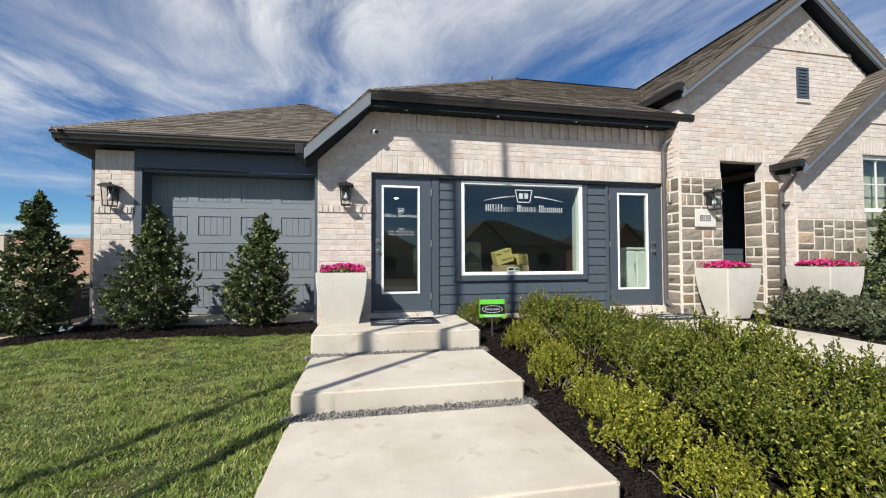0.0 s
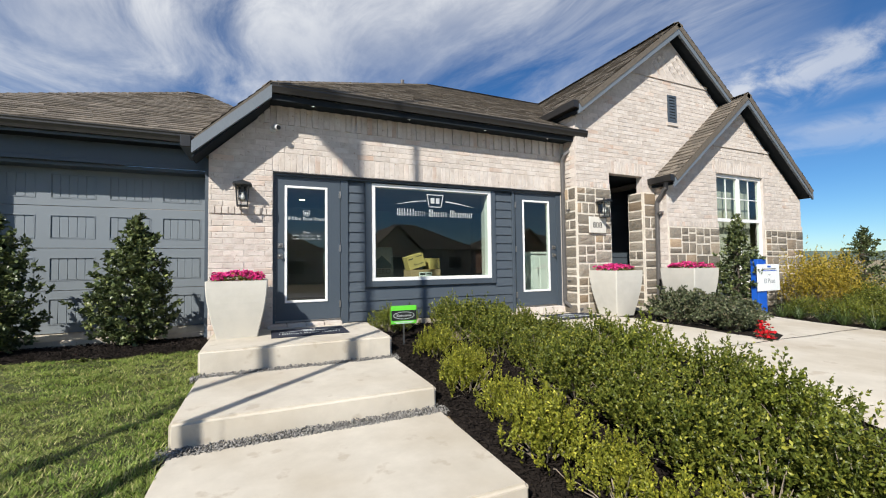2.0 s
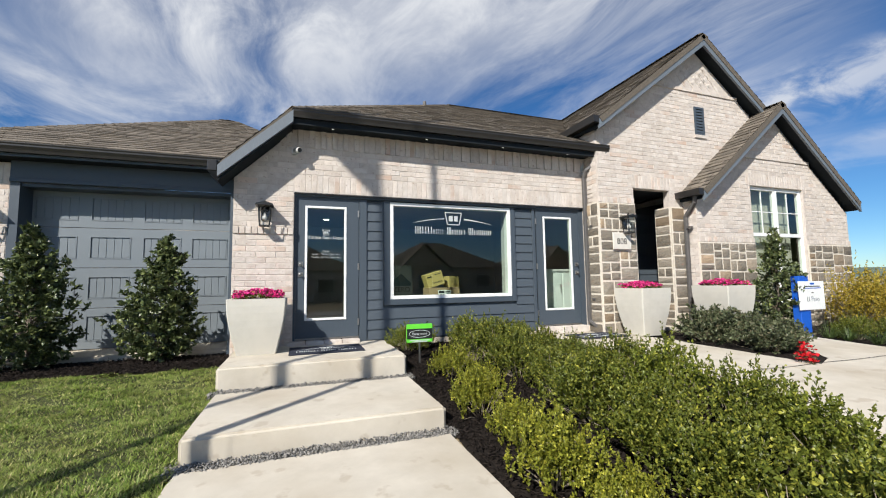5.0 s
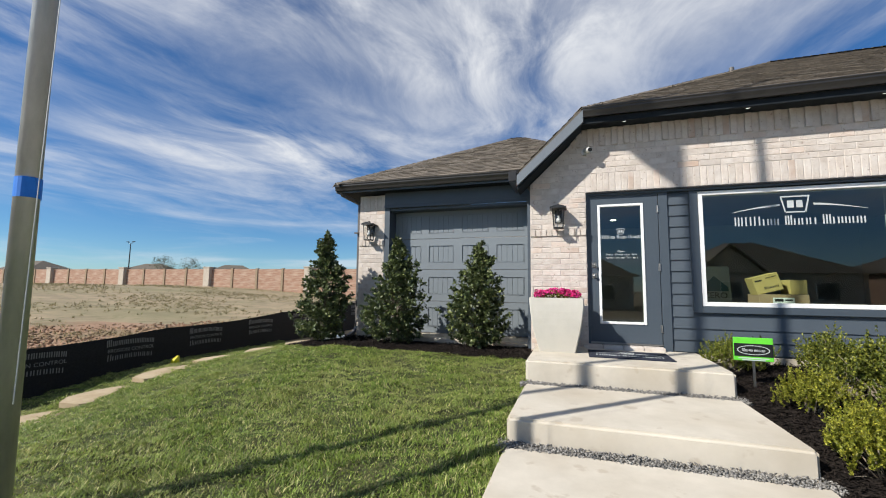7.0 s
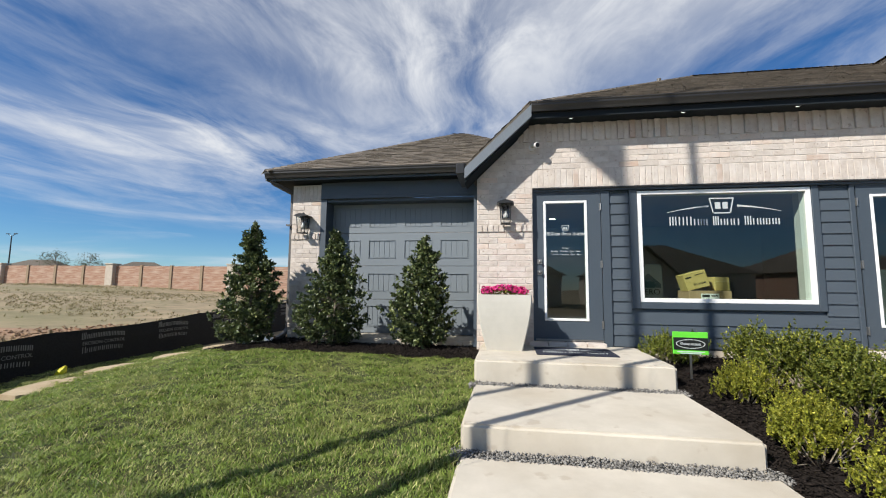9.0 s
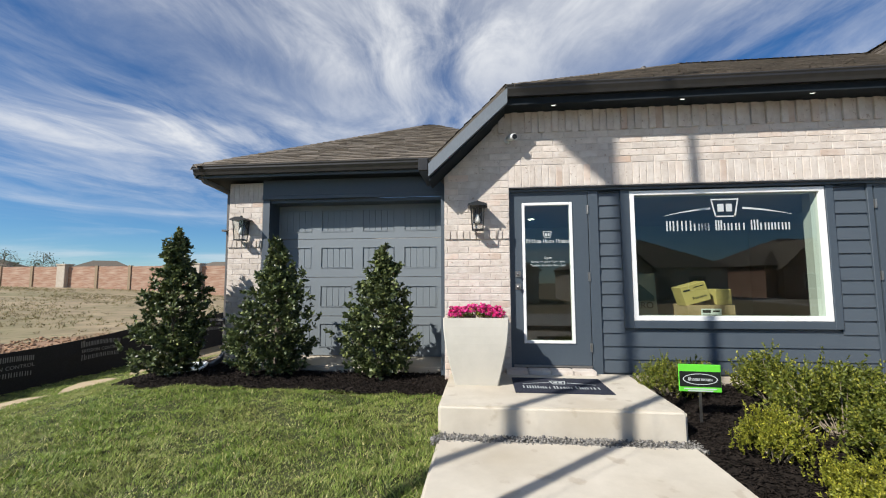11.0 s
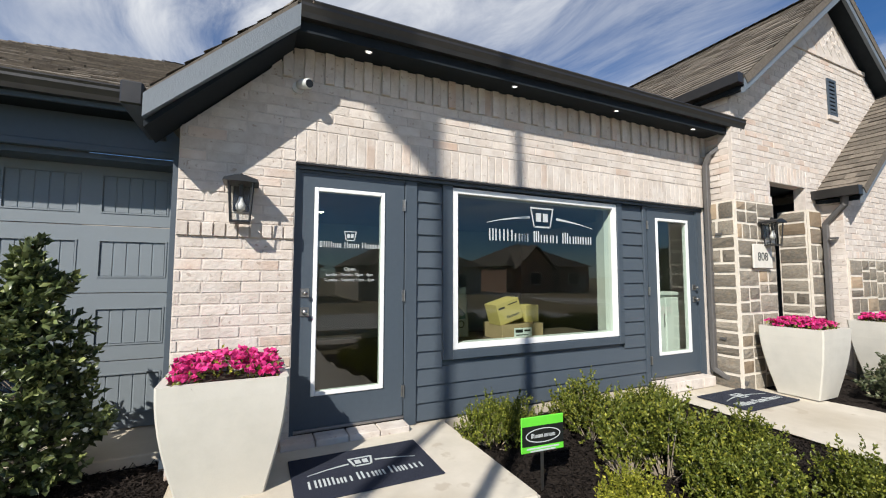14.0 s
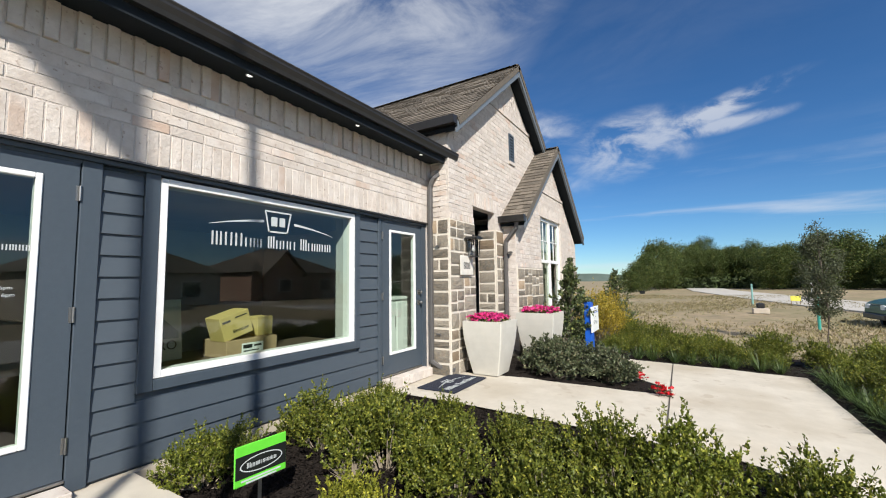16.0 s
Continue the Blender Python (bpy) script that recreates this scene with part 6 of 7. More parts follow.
M_SIGNBLACK = plain("black sign print", (0.012, 0.014, 0.013), 0.4)
M_CARD = surface("brown cardboard", (0.34, 0.23, 0.125), (0.42, 0.29, 0.165), 10, 0.85)
M_CARD2 = surface("yellow-tan carton", (0.52, 0.39, 0.13), (0.58, 0.44, 0.16), 10, 0.7)
M_BLUE = plain("royal blue sign post", (0.012, 0.10, 0.50), 0.4)
M_PAPER = plain("white sign panel", (0.80, 0.82, 0.80), 0.4)
M_GALV = surface("galvanised steel pole", (0.30, 0.31, 0.31), (0.50, 0.50, 0.49), 7, 0.45, 0.05, 30, metal=0.7, stretch=(1, 1, 0.3))
M_TAPE = plain("blue painter's tape", (0.01, 0.17, 0.62), 0.6)
M_FABRIC = surface("black woven silt fabric", (0.012, 0.012, 0.013), (0.026, 0.026, 0.027), 40, 0.8, 0.4, 200, spec=0.15)
M_PRINT = plain("faded white print", (0.17, 0.17, 0.17), 0.8)
M_STAKE = surface("weathered wooden stake", (0.22, 0.16, 0.10), (0.34, 0.26, 0.17), 20, 0.9, stretch=(1, 1, 0.2))
M_PAVER = surface("tan flagstone", (0.36, 0.27, 0.16), (0.47, 0.38, 0.25), 6, 0.92, 0.6, 50, random=0.1)
M_REDBRICK = surface("far red-brown brickwork", (0.25, 0.125, 0.08), (0.42, 0.27, 0.19), 2.4, 0.95, stretch=(0.6, 0.6, 5), stain=(0.50, 0.40, 0.31), stain_scale=1.5, stain_amount=0.8)
M_PIER = surface("pale stone pier", (0.42, 0.36, 0.29), (0.52, 0.46, 0.38), 3, 0.9)
M_ASPHALT = surface("pale street concrete", (0.40, 0.375, 0.33), (0.48, 0.455, 0.41), 0.6, 0.9, 0.3, 40)
M_SCREEN = plain("grey camera plastic", (0.60, 0.60, 0.58), 0.4)
M_LAMPWARM = plain("frosted bulb", (0.75, 0.74, 0.70), 0.3)
M_VAN = plain("green vehicle paint", (0.012, 0.050, 0.012), 0.3)
M_TYRE = plain("tyre rubber", (0.015, 0.015, 0.015), 0.8)


def square_planter(x, y, z, top, base, h, label, seed):
    """A square pot whose sides swell outwards from a narrow foot to a rim."""
    t = thing("planter", label, "planter", "", "", pose(x, y, z))
    g = Geo()
    rings = []
    n = 9
    for i in range(n):
        u = i / (n - 1)
        w = (base + (top - base) * math.sin(u * math.pi / 2) ** 1.05) / 2
        rings.append((w, u * h))
    rings += [(top / 2, h + 0.0), (top / 2 - 0.045, h), (top / 2 - 0.05, h - 0.10)]
    c = 0.012
    for w, zz in rings:
        g.v += [(-w + c, -w, zz), (w - c, -w, zz), (w, -w + c, zz), (w, w - c, zz), (w - c, w, zz), (-w + c, w, zz), (-w, w - c, zz), (-w, -w + c, zz)]
    for i in range(len(rings) - 1):
        for k in range(8):
            k2 = (k + 1) % 8
            g.f.append((i * 8 + k, i * 8 + k2, (i + 1) * 8 + k2, (i + 1) * 8 + k))
    g.f.append(tuple(range(7, -1, -1)))
    part("pot", g, M_PLANTER, t)
    w = top / 2 - 0.052
    part("soil", Geo().box(-w, w, -w, w, h - 0.12, h - 0.06), M_SOIL, t)
    rs = np.random.RandomState(seed)
    k = 190
    px, py = rs.uniform(-w, w, k), rs.uniform(-w, w, k)
    pz = h + 0.008 + 0.075 * (1 - (px / w) ** 2 * 0.5 - (py / w) ** 2 * 0.5) + rs.normal(0, 0.014, k)
    fl = blossom_bed("pink_flowers", "magenta bedding flowers filling the planter", list(zip(px + x, py + y, pz + z)), M_PINK, M_HEDGE, seed)
    return t


square_planter(-0.295, 5.75, 0.40, 0.66, 0.44, 0.68, "tall cream planter with a narrow foot by the office door", 1)
square_planter(5.62, 5.40, 0.33, 0.62, 0.40, 0.77, "wide cream planter beside the stone pier", 2)
square_planter(7.14, 5.12, 0.30, 0.67, 0.42, 0.82, "wide cream planter before the window gable", 3)


# ---- wall lanterns, camera, downspouts, soffit lights ----
def lantern(x, y, z, label):
    """A tapered coach lantern on a back plate; z is its foot."""
    t = thing("wall_lantern", label, "lamp", "coach lanterns", "", pose(x, y, z))
    part("back_plate", Geo().box(-0.055, 0.055, -0.02, 0.0, 0.10, 0.33, 0.006), M_BLACK, t)
    part("arm", Geo().box(-0.018, 0.018, -0.11, -0.018, 0.275, 0.30), M_BLACK, t)
    part("roof", Geo().prism([(-0.115, 0.285), (0.115, 0.285), (0.105, 0.305), (0.03, 0.33), (-0.03, 0.33), (-0.105, 0.305)], -0.215, -0.005), M_BLACK, t)
    part("finial", Geo().tube([(0, -0.11, 0.325), (0, -0.11, 0.345), (0, -0.11, 0.36)], [0.02, 0.022, 0.008], 10), M_BLACK, t)
    b, u = 0.060, 0.078
    for sx in (-1, 1):
        for sy in (-1, 1):
            part("post", Geo().tube([(sx * b, -0.11 + sy * b, 0.01), (sx * u, -0.11 + sy * u, 0.285)], 0.007, 6), M_BLACK, t)
    part("base", Geo().box(-0.068, 0.068, -0.178, -0.042, 0.0, 0.016, 0.003), M_BLACK, t)
    for k in range(4):
        a = Matrix.Translation((0, -0.11, 0)) @ Matrix.Rotation(k * math.pi / 2, 4, "Z")
        g = Geo().poly((-b + 0.004, -b, 0.016), (b - 0.004, -b, 0.016), (u - 0.006, -u, 0.284), (-u + 0.006, -u, 0.284)).moved(a)
        q = part("pane", g, M_GLASS_CLEAR, t)
        q.visible_shadow = False
    part("bulb", Geo().tube([(0, -0.11, 0.19), (0, -0.11, 0.165), (0, -0.11, 0.13), (0, -0.11, 0.10), (0, -0.11, 0.085)], [0.013, 0.016, 0.033, 0.03, 0.01], 12), M_LAMPWARM, t, "frosted glass bulb", smooth=True)
    part("socket", Geo().tube([(0, -0.11, 0.19), (0, -0.11, 0.284)], 0.014, 10), M_BLACK, t)
    return t


lantern(-0.275, BY - 0.002, 2.045, "black glass coach lantern on the brick pier")
lantern(-3.66, GY - 0.002, 2.045, "black glass coach lantern on the garage pier")
lantern(5.70, VY - 0.03, 2.06, "black glass coach lantern on the stone pier")

cam_t = thing("security_camera", "small white bullet camera under the eave", "camera", "", "", pose(0.10, BY, 3.16))
part("mount", Geo().tube([(0, 0, 0), (0, -0.03, 0)], 0.045, 16), M_SCREEN, cam_t)
part("arm", Geo().tube([(0, -0.03, 0), (0.01, -0.07, 0.0), (0.02, -0.09, 0)], 0.014, 8), M_SCREEN, cam_t)
part("body", Geo().tube([(0.0, -0.06, 0.005), (0.03, -0.10, 0.0), (0.06, -0.17, -0.02), (0.065, -0.18, -0.022)], [0.030, 0.040, 0.040, 0.034], 14), M_SCREEN, cam_t, smooth=True)
part("lens", Geo().tube([(0.066, -0.181, -0.022), (0.068, -0.186, -0.023)], 0.030, 14), M_BLACK, cam_t, "black lens face")

for x in (0.62, 2.05, 3.40, 4.70):
    s = thing("recessed_light", "small round recessed soffit light", "lamp", "soffit lights", "", pose(x, 5.99, 3.499))
    part("trim_ring", Geo().tube([(0, 0, 0.01), (0, 0, -0.004)], 0.030, 18), M_WHITE, s)
    part("lamp", Geo().tube([(0, 0, 0.0), (0, 0, -0.006)], 0.022, 14), M_SPOT, s, "lit lamp")


def downspout(pts, label):
    t = thing("downspout", label, "downspout")
    g = Geo()
    for a, b in zip(pts, pts[1:]):
        a, b = Vector(a), Vector(b)
        d = (b - a).normalized()
        q = d.to_track_quat("Z", "Y").to_matrix().to_4x4()
        g2 = Geo().box(-0.036, 0.036, -0.03, 0.03, -0.012, (b - a).length + 0.012, 0.008).moved(Matrix.Translation(a) @ q)
        n = len(g.v)
        g.v += g2.v
        g.f += [tuple(n + i for i in f) for f in g2.f]
    part("pipe", g, M_SPOUT, t)
    for z in (0.9, 2.2):
        if pts[-2][2] < z < pts[2][2]:
            x, y = pts[-2][0], pts[-2][1]
            part("strap", Geo().box(x - 0.045, x + 0.045, y - 0.036, y + 0.036, z, z + 0.025), M_SPOUT, t)
    return t


downspout([(5.40, 5.86, 3.56), (5.36, 5.89, 3.47), (5.13, 6.07, 3.26), (5.12, 6.12, 3.12), (5.12, 6.12, 0.52), (5.16, 6.0, 0.44), (5.22, 5.80, 0.40)], "grey-brown downspout in the corner by the stone pier")
downspout([(7.10, 5.50, 2.78), (7.12, 5.52, 2.66), (7.14, 5.74, 2.42), (7.14, 5.75, 0.50), (7.12, 5.65, 0.40), (7.10, 5.5, 0.36)], "grey-brown downspout beside the entry jamb")
downspout([(-4.20, 6.62, 2.98), (-4.18, 6.66, 2.90), (-3.97, 6.95, 2.78), (-3.97, 6.97, 0.45), (-3.99, 6.90, 0.36), (-4.02, 6.75, 0.30)], "grey-brown downspout at the garage corner")

# brick sills below the doors
for x0, x1 in ((0.03, 1.03), (4.10, 5.05)):
    sill = tagged(thing("door_sill", "whitewashed rowlock brick sill below the door", "sill", kind="structure"))
    n = round((x1 - x0) / 0.255)
    w = (x1 - x0) / n
    for k in range(n):
        part("brick", Geo().box(x0 + k * w + 0.004, x0 + (k + 1) * w - 0.004, 6.06, SY - 0.022, 0.385 if x0 < 2 else 0.33, 0.447, 0.006), M_BRICK, sill)

structure("foundation_edge", Geo().box(1.04, 4.10, SY - 0.03, SY + 0.05, 0.15, 0.375), M_CONCRETE_SIDE, "concrete foundation edge under the siding", "foundation")


# ---- writing and marks ----
def words(text, size, m, material, parent, name="lettering", depth=0.001):
    cu = bpy.data.curves.new(name, "FONT")
    cu.body, cu.size, cu.align_x, cu.extrude = text, size, "CENTER", depth
    ob = bpy.data.objects.new("tmp", cu)
    me = bpy.data.meshes.new_from_object(ob)
    bpy.data.objects.remove(ob)
    me.materials.clear()
    me.materials.append(material)
    p = part(name, me, None, parent)
    p.matrix_basis = m
    return p


def word_bars(widths, h, gap, g=None):
    """An unlettered word mark: plain upright bars in each character's place, centred."""
    g = g or Geo()
    total = sum(abs(w) for w in widths) + gap * (len(widths) - 1)
    x = -total / 2
    for i, w in enumerate(widths):
        if w > 0:
            first = i == 0 or widths[i - 1] < 0
            hh = h * (1.0 if first or w < h * 0.3 else 0.70)
            s = min(w, h * 0.13)
            k = max(1, round(w / (h * 0.24)))
            for j in range(k):
                x0 = x + (w - s) * (j / (k - 1) if k > 1 else 0.5)
                g.box(x0, x0 + s, 0, 0.002, 0, hh)
        x += abs(w) + gap
    return g


def keystone(g, x, z, w, h, t):
    """The outline of a shield wider above than below, and two bars in it."""
    a, b = w / 2, w * 0.36
    for s in (-1, 1):
        g.prism([(x + s * a, z + h), (x + s * (a - t), z + h), (x + s * (b - t), z), (x + s * b, z)], 0, 0.002)
    g.prism([(x - a + t, z + h), (x + a - t, z + h), (x + a - t * 1.2, z + h - t), (x - a + t * 1.2, z + h - t)], 0, 0.002)
    g.prism([(x - b, z), (x + b, z), (x + b, z + t), (x - b, z + t)], 0, 0.002)
    g.box(x - a * 0.52, x - a * 0.08, 0, 0.002, z + h * 0.30, z + h * 0.72)
    g.box(x + a * 0.08, x + a * 0.50, 0, 0.002, z + h * 0.30, z + h * 0.72)
    return g


def swoosh(g, x0, x1, z, rise, t, gap):
    n = 24
    c = (x0 + x1) / 2
    for i in range(n):
        u0, u1 = i / n, (i + 1) / n
        xa, xb = x0 + (x1 - x0) * u0, x0 + (x1 - x0) * u1
        if abs((xa + xb) / 2 - c) < gap:
            continue
        f = lambda u: z + rise * (1 - (2 * u - 1) ** 2)
        k = lambda u: t * (0.12 + 1 - abs(2 * u - 1))
        g.prism([(xa, f(u0)), (xb, f(u1)), (xb, f(u1) + k(u1)), (xa, f(u0) + k(u0))], 0, 0.002)
    return g


GLY = SY + 0.031
NAME = [0.062, 0.024, 0.018, 0.018, 0.024, 0.044, 0.060, -0.02, 0.050, 0.040, 0.044, 0.046, -0.02, 0.056, 0.044, 0.060, 0.040, 0.036]
g = Geo()
keystone(g, 2.585, 2.185, 0.31, 0.215, 0.016)
swoosh(g, 1.90, 3.30, 2.205, 0.075, 0.03, 0.165)
wl = part("window_mark", g, M_LETTER, window_1, "white vinyl shield and swoosh")
wl.matrix_basis = pose(0, GLY, 0)
nm = part("window_name", word_bars([w * 1.42 for w in NAME], 0.118, 0.020), M_LETTER, window_1, "white vinyl word mark")
nm.matrix_basis = pose(2.60, GLY, 2.03)
g = keystone(Geo(), 0.552, 1.965, 0.105, 0.08, 0.007)
dm = part("door_mark", g, M_LETTER, door_1, "small white vinyl shield")
dm.matrix_basis = pose(0, SY - 0.001, 0)
nm = part("door_name", word_bars([w * 0.52 for w in NAME], 0.05, 0.009), M_LETTER, door_1, "white vinyl word mark")
nm.matrix_basis = pose(0.552, SY - 0.001, 1.905)
for text, size, z in (("Open", 0.042, 1.715), ("Sunday - Monday 12pm - 6pm", 0.0325, 1.672), ("Tuesday - Saturday 10am - 6pm", 0.0325, 1.628)):
    words(text, size, pose(0.552, SY - 0.0015, z, 90, 0, 0), M_LETTER, door_1)


def doormat(x0, x1, y0, y1, z, label):
    t = thing("doormat", label, "doormat", "", "", pose((x0 + x1) / 2, (y0 + y1) / 2, z))
    w, d = (x1 - x0) / 2, (y1 - y0) / 2
    part("mat", Geo().box(-w, w, -d, d, 0, 0.012, 0.004), M_MAT, t)
    lay_flat = Matrix(((1, 0, 0, 0), (0, 0, 1, 0), (0, -1, 0, 0.0145), (0, 0, 0, 1)))
    badge, arc = Geo(), Geo()
    keystone(badge, 0.0, 0.02, 0.17, 0.13, 0.014)
    swoosh(arc, -0.36, 0.36, 0.01, 0.06, 0.02, 0.10)
    b = word_bars([q * 0.80 for q in NAME], 0.095, 0.010)
    b.v = [(p[0], p[1], p[2] - 0.155) for p in b.v]
    for piece, shape in (("badge_print", badge), ("arc_print", arc), ("word_print", b)):
        part(piece, shape, M_LETTER, t, "white print").matrix_basis = lay_flat
    return t


doormat(0.075, 0.985, 5.285, 5.87, 0.40, "navy doormat with a white print on the porch slab")
doormat(4.35, 5.25, 5.30, 5.85, gz(4.8, 5.5) + 0.062, "navy doormat with a white print before the glass door")

# yard sign
ys = thing("yard_sign", "small lime-green and black yard sign on a stake", "sign", "", "", pose(1.655, 5.15, 0.40, 0, 0, -4))
part("panel", Geo().box(-0.17, 0.17, -0.006, 0.006, 0.08, 0.315, 0.004), M_GREEN, ys, "lime-green panel")
part("band", Geo().box(-0.165, 0.165, -0.0085, -0.006, 0.125, 0.255), M_SIGNBLACK, ys, "black band")
g = Geo()
for k in range(28):
    a0, a1 = 2 * math.pi * k / 28, 2 * math.pi * (k + 1) / 28
    g.poly((math.cos(a0) * 0.14, -0.0095, 0.19 + math.sin(a0) * 0.048), (math.cos(a1) * 0.14, -0.0095, 0.19 + math.sin(a1) * 0.048), (math.cos(a1) * 0.132, -0.0095, 0.19 + math.sin(a1) * 0.042), (math.cos(a0) * 0.132, -0.0095, 0.19 + math.sin(a0) * 0.042))
part("oval", g, M_LETTER, ys, "white oval line")
w = part("mark", word_bars([0.022, 0.022, 0.026, 0.018, 0.022, 0.022, 0.024], 0.03, 0.006), M_LETTER, ys, "white word mark")
w.matrix_basis = pose(0, -0.0105, 0.176)
part("small_print", Geo().box(-0.10, 0.10, -0.0075, -0.006, 0.085, 0.095).box(-0.13, 0.13, -0.0075, -0.006, 0.102, 0.112), M_LETTER, ys)
part("stake", Geo().box(-0.011, 0.011, 0.006, 0.012, -0.25, 0.31), M_STEEL, ys, "flat steel stake")

# address plate and plan sign
M_PLAQUE = surface("cast pale stone", (0.60, 0.57, 0.50), (0.70, 0.67, 0.60), 9, 0.85, 0.3, 60)
ap = thing("address_plaque", "pale stone plaque with a house number", "plaque", "", "", pose(5.60, VY - 0.062, 1.93))
part("plate", Geo().box(-0.20, 0.20, -0.012, 0.012, -0.15, 0.15, 0.006), M_PLAQUE, ap)
words("808", 0.15, pose(-0.01, -0.0135, -0.055, 90, 0, 0), M_SIGNBLACK, ap, "number")
ps = thing("plan_sign", "white plan sign on a royal blue post", "sign", "", "", pose(8.22, 4.40, 0.20))
part("post", Geo().box(-0.29, -0.04, 0.012, 0.13, -0.1, 1.06, 0.006), M_BLUE, ps, "royal blue post")
part("panel", Geo().box(-0.33, 0.31, -0.012, 0.010, 0.50, 0.97, 0.004), M_PAPER, ps, "white panel")
words("El Paso", 0.115, pose(0.0, -0.0135, 0.64, 90, 0, 0), plain("grey print", (0.25, 0.27, 0.30), 0.6), ps)
part("fine_print", Geo().box(-0.03, 0.03, -0.0145, -0.012, 0.775, 0.787), M_SIGNBLACK, ps)
for k, (z, w, m) in enumerate(((0.915, 0.05, M_BLUE), (0.88, 0.20, M_SIGNBLACK), (0.85, 0.22, M_BLUE))):
    part("mark", Geo().box(-w, w, -0.0145, -0.012, z, z + (0.03 if k == 0 else 0.014)), m, ps, "small printed line")

# ---- things behind the glass ----
bx = thing("carton", "large brown cardboard box on the window ledge", "box", "", "", pose(2.53, 6.72, 0.99))
part("body", Geo().box(-0.30, 0.24, -0.2, 0.2, 0.0, 0.165, 0.004), M_CARD, bx)
part("shipping_label", Geo().box(-0.15, 0.08, -0.203, -0.2, 0.0, 0.125), M_PAPER, bx, "white shipping label")
part("label_print", Geo().box(-0.135, -0.04, -0.2045, -0.203, 0.075, 0.11).box(-0.02, 0.06, -0.2045, -0.203, 0.085, 0.105).box(-0.13, 0.03, -0.2045, -0.203, 0.045, 0.055), M_SIGNBLACK, bx)
b2 = thing("carton", "yellow-tan carton leaning on the brown box", "box", "", "", pose(2.37, 6.66, 1.185, 0, -16, 0))
part("body", Geo().box(-0.15, 0.15, -0.12, 0.12, 0.0, 0.23, 0.004), M_CARD2, b2)
w = part("print", word_bars([0.022] * 6, 0.034, 0.006), M_SIGNBLACK, b2, "dark printed word mark")
w.matrix_basis = pose(0.03, -0.1225, 0.05)
part("print_line", Geo().box(-0.13, -0.05, -0.1225, -0.12, 0.165, 0.185).box(0.0, 0.12, -0.1225, -0.12, 0.185, 0.195), M_SIGNBLACK, b2)
b3 = thing("carton", "small plain tan carton on the brown box", "box", "", "", pose(2.70, 6.74, 1.157, 0, 0, 8))
part("body", Geo().box(-0.10, 0.10, -0.1, 0.1, 0.0, 0.19, 0.004), M_CARD2, b3)
structure("window_ledge", Geo().box(WX0 - 0.05, WX1 + 0.05, SY + 0.301, 7.2, 0.95, 0.988), M_ROOMFLOOR, "dark window display ledge", "ledge")
zs = thing("poster_stand", "grey display poster leaning behind the window", "sign", "", "", pose(1.86, 6.95, 0.99, -6, 0, 4))
part("board", Geo().box(-0.2, 0.2, -0.01, 0.01, 0.0, 0.56, 0.003), plain("grey poster board", (0.35, 0.38, 0.38), 0.5), zs)
part("roof_shape", Geo().prism([(-0.17, 0.26), (0.0, 0.42), (0.17, 0.26), (0.17, 0.20), (-0.17, 0.20)], -0.013, -0.01), plain("teal print", (0.03, 0.10, 0.12), 0.5), zs)
words("ZERO", 0.12, pose(0.0, -0.0145, 0.10, 90, 0, 0), M_SIGNBLACK, zs)
cb = thing("cabinet", "white panelled cabinet behind the glass door", "cabinet", "", "", pose(4.85, 6.64, 0.44))
part("body", Geo().box(-0.40, 0.55, 0, 0.55, 0, 0.98, 0.004), M_WHITE, cb)
for x in (-0.38, 0.09):
    d = part("door", Geo().box(x, x + 0.45, -0.02, 0.0, 0.10, 0.95, 0.006), M_WHITE, cb)
    part("handle", Geo().tube([(x + 0.40, -0.045, 0.58), (x + 0.40, -0.045, 0.74)], 0.006), M_STEEL, d, "steel bar handle")
part("worktop", Geo().box(-0.42, 0.57, -0.03, 0.57, 0.98, 1.02, 0.004), M_WHITE, cb)

# ---- flagpoles ----
def flagpole(x, y, h, r, flag, label, lean=0.0):
    t = thing("flagpole", label, "pole", "", "", pose(x, y, gz(x, y)))
    part("pole", Geo().tube([(0, 0, -0.2), (lean * 0.5, 0, h * 0.5), (lean, 0, h)], [r, r * 0.95, r * 0.8], 20), M_GALV, t, smooth=True)
    part("tape", Geo().tube([(lean * 1.86 / h, 0, 1.86), (lean * 1.96 / h, 0, 1.96)], r * 1.03, 20), M_TAPE, t, "band of blue tape")
    part("cord", Geo().tube([(r + 0.01, -0.02, 0.9), (r + 0.04, -0.03, 2.2), (r + 0.01, 0, h - 0.2)], 0.0025, 5), M_LETTER, t, "thin white cord")
    part("cap", Geo().tube([(lean, 0, h), (lean, 0, h + 0.06), (lean, 0, h + 0.1)], [r, r * 0.9, r * 0.3], 16), M_GALV, t)
    if flag:
        n = 14
        g = Geo()
        for i in range(n + 1):
            u = i / n
            sway = 0.10 * math.sin(u * 7)
            g.v += [(lean * 0.9 - r - 0.75 * u, sway * 0.5, h - 0.25 - 0.15 * u), (lean * 0.85 - r - 0.75 * u, sway * 0.5, h - 1.40 + 0.75 * u)]
        g.f = [(2 * i, 2 * i + 1, 2 * i + 3, 2 * i + 2) for i in range(n)]
        part("flag", g, M_LETTER, t, "drooping cloth flag")
    return t


flagpole(-2.56, 1.37, 10.2, 0.05, False, "galvanised flagpole with a band of blue tape", -0.28)
flagpole(-4.45, 0.42, 11.0, 0.055, True, "galvanised flagpole with a drooping flag", -0.28)

# ---- silt fence, pavers, marker ----
fence = thing("silt_fence", "black printed silt fence on wooden stakes", "fence")
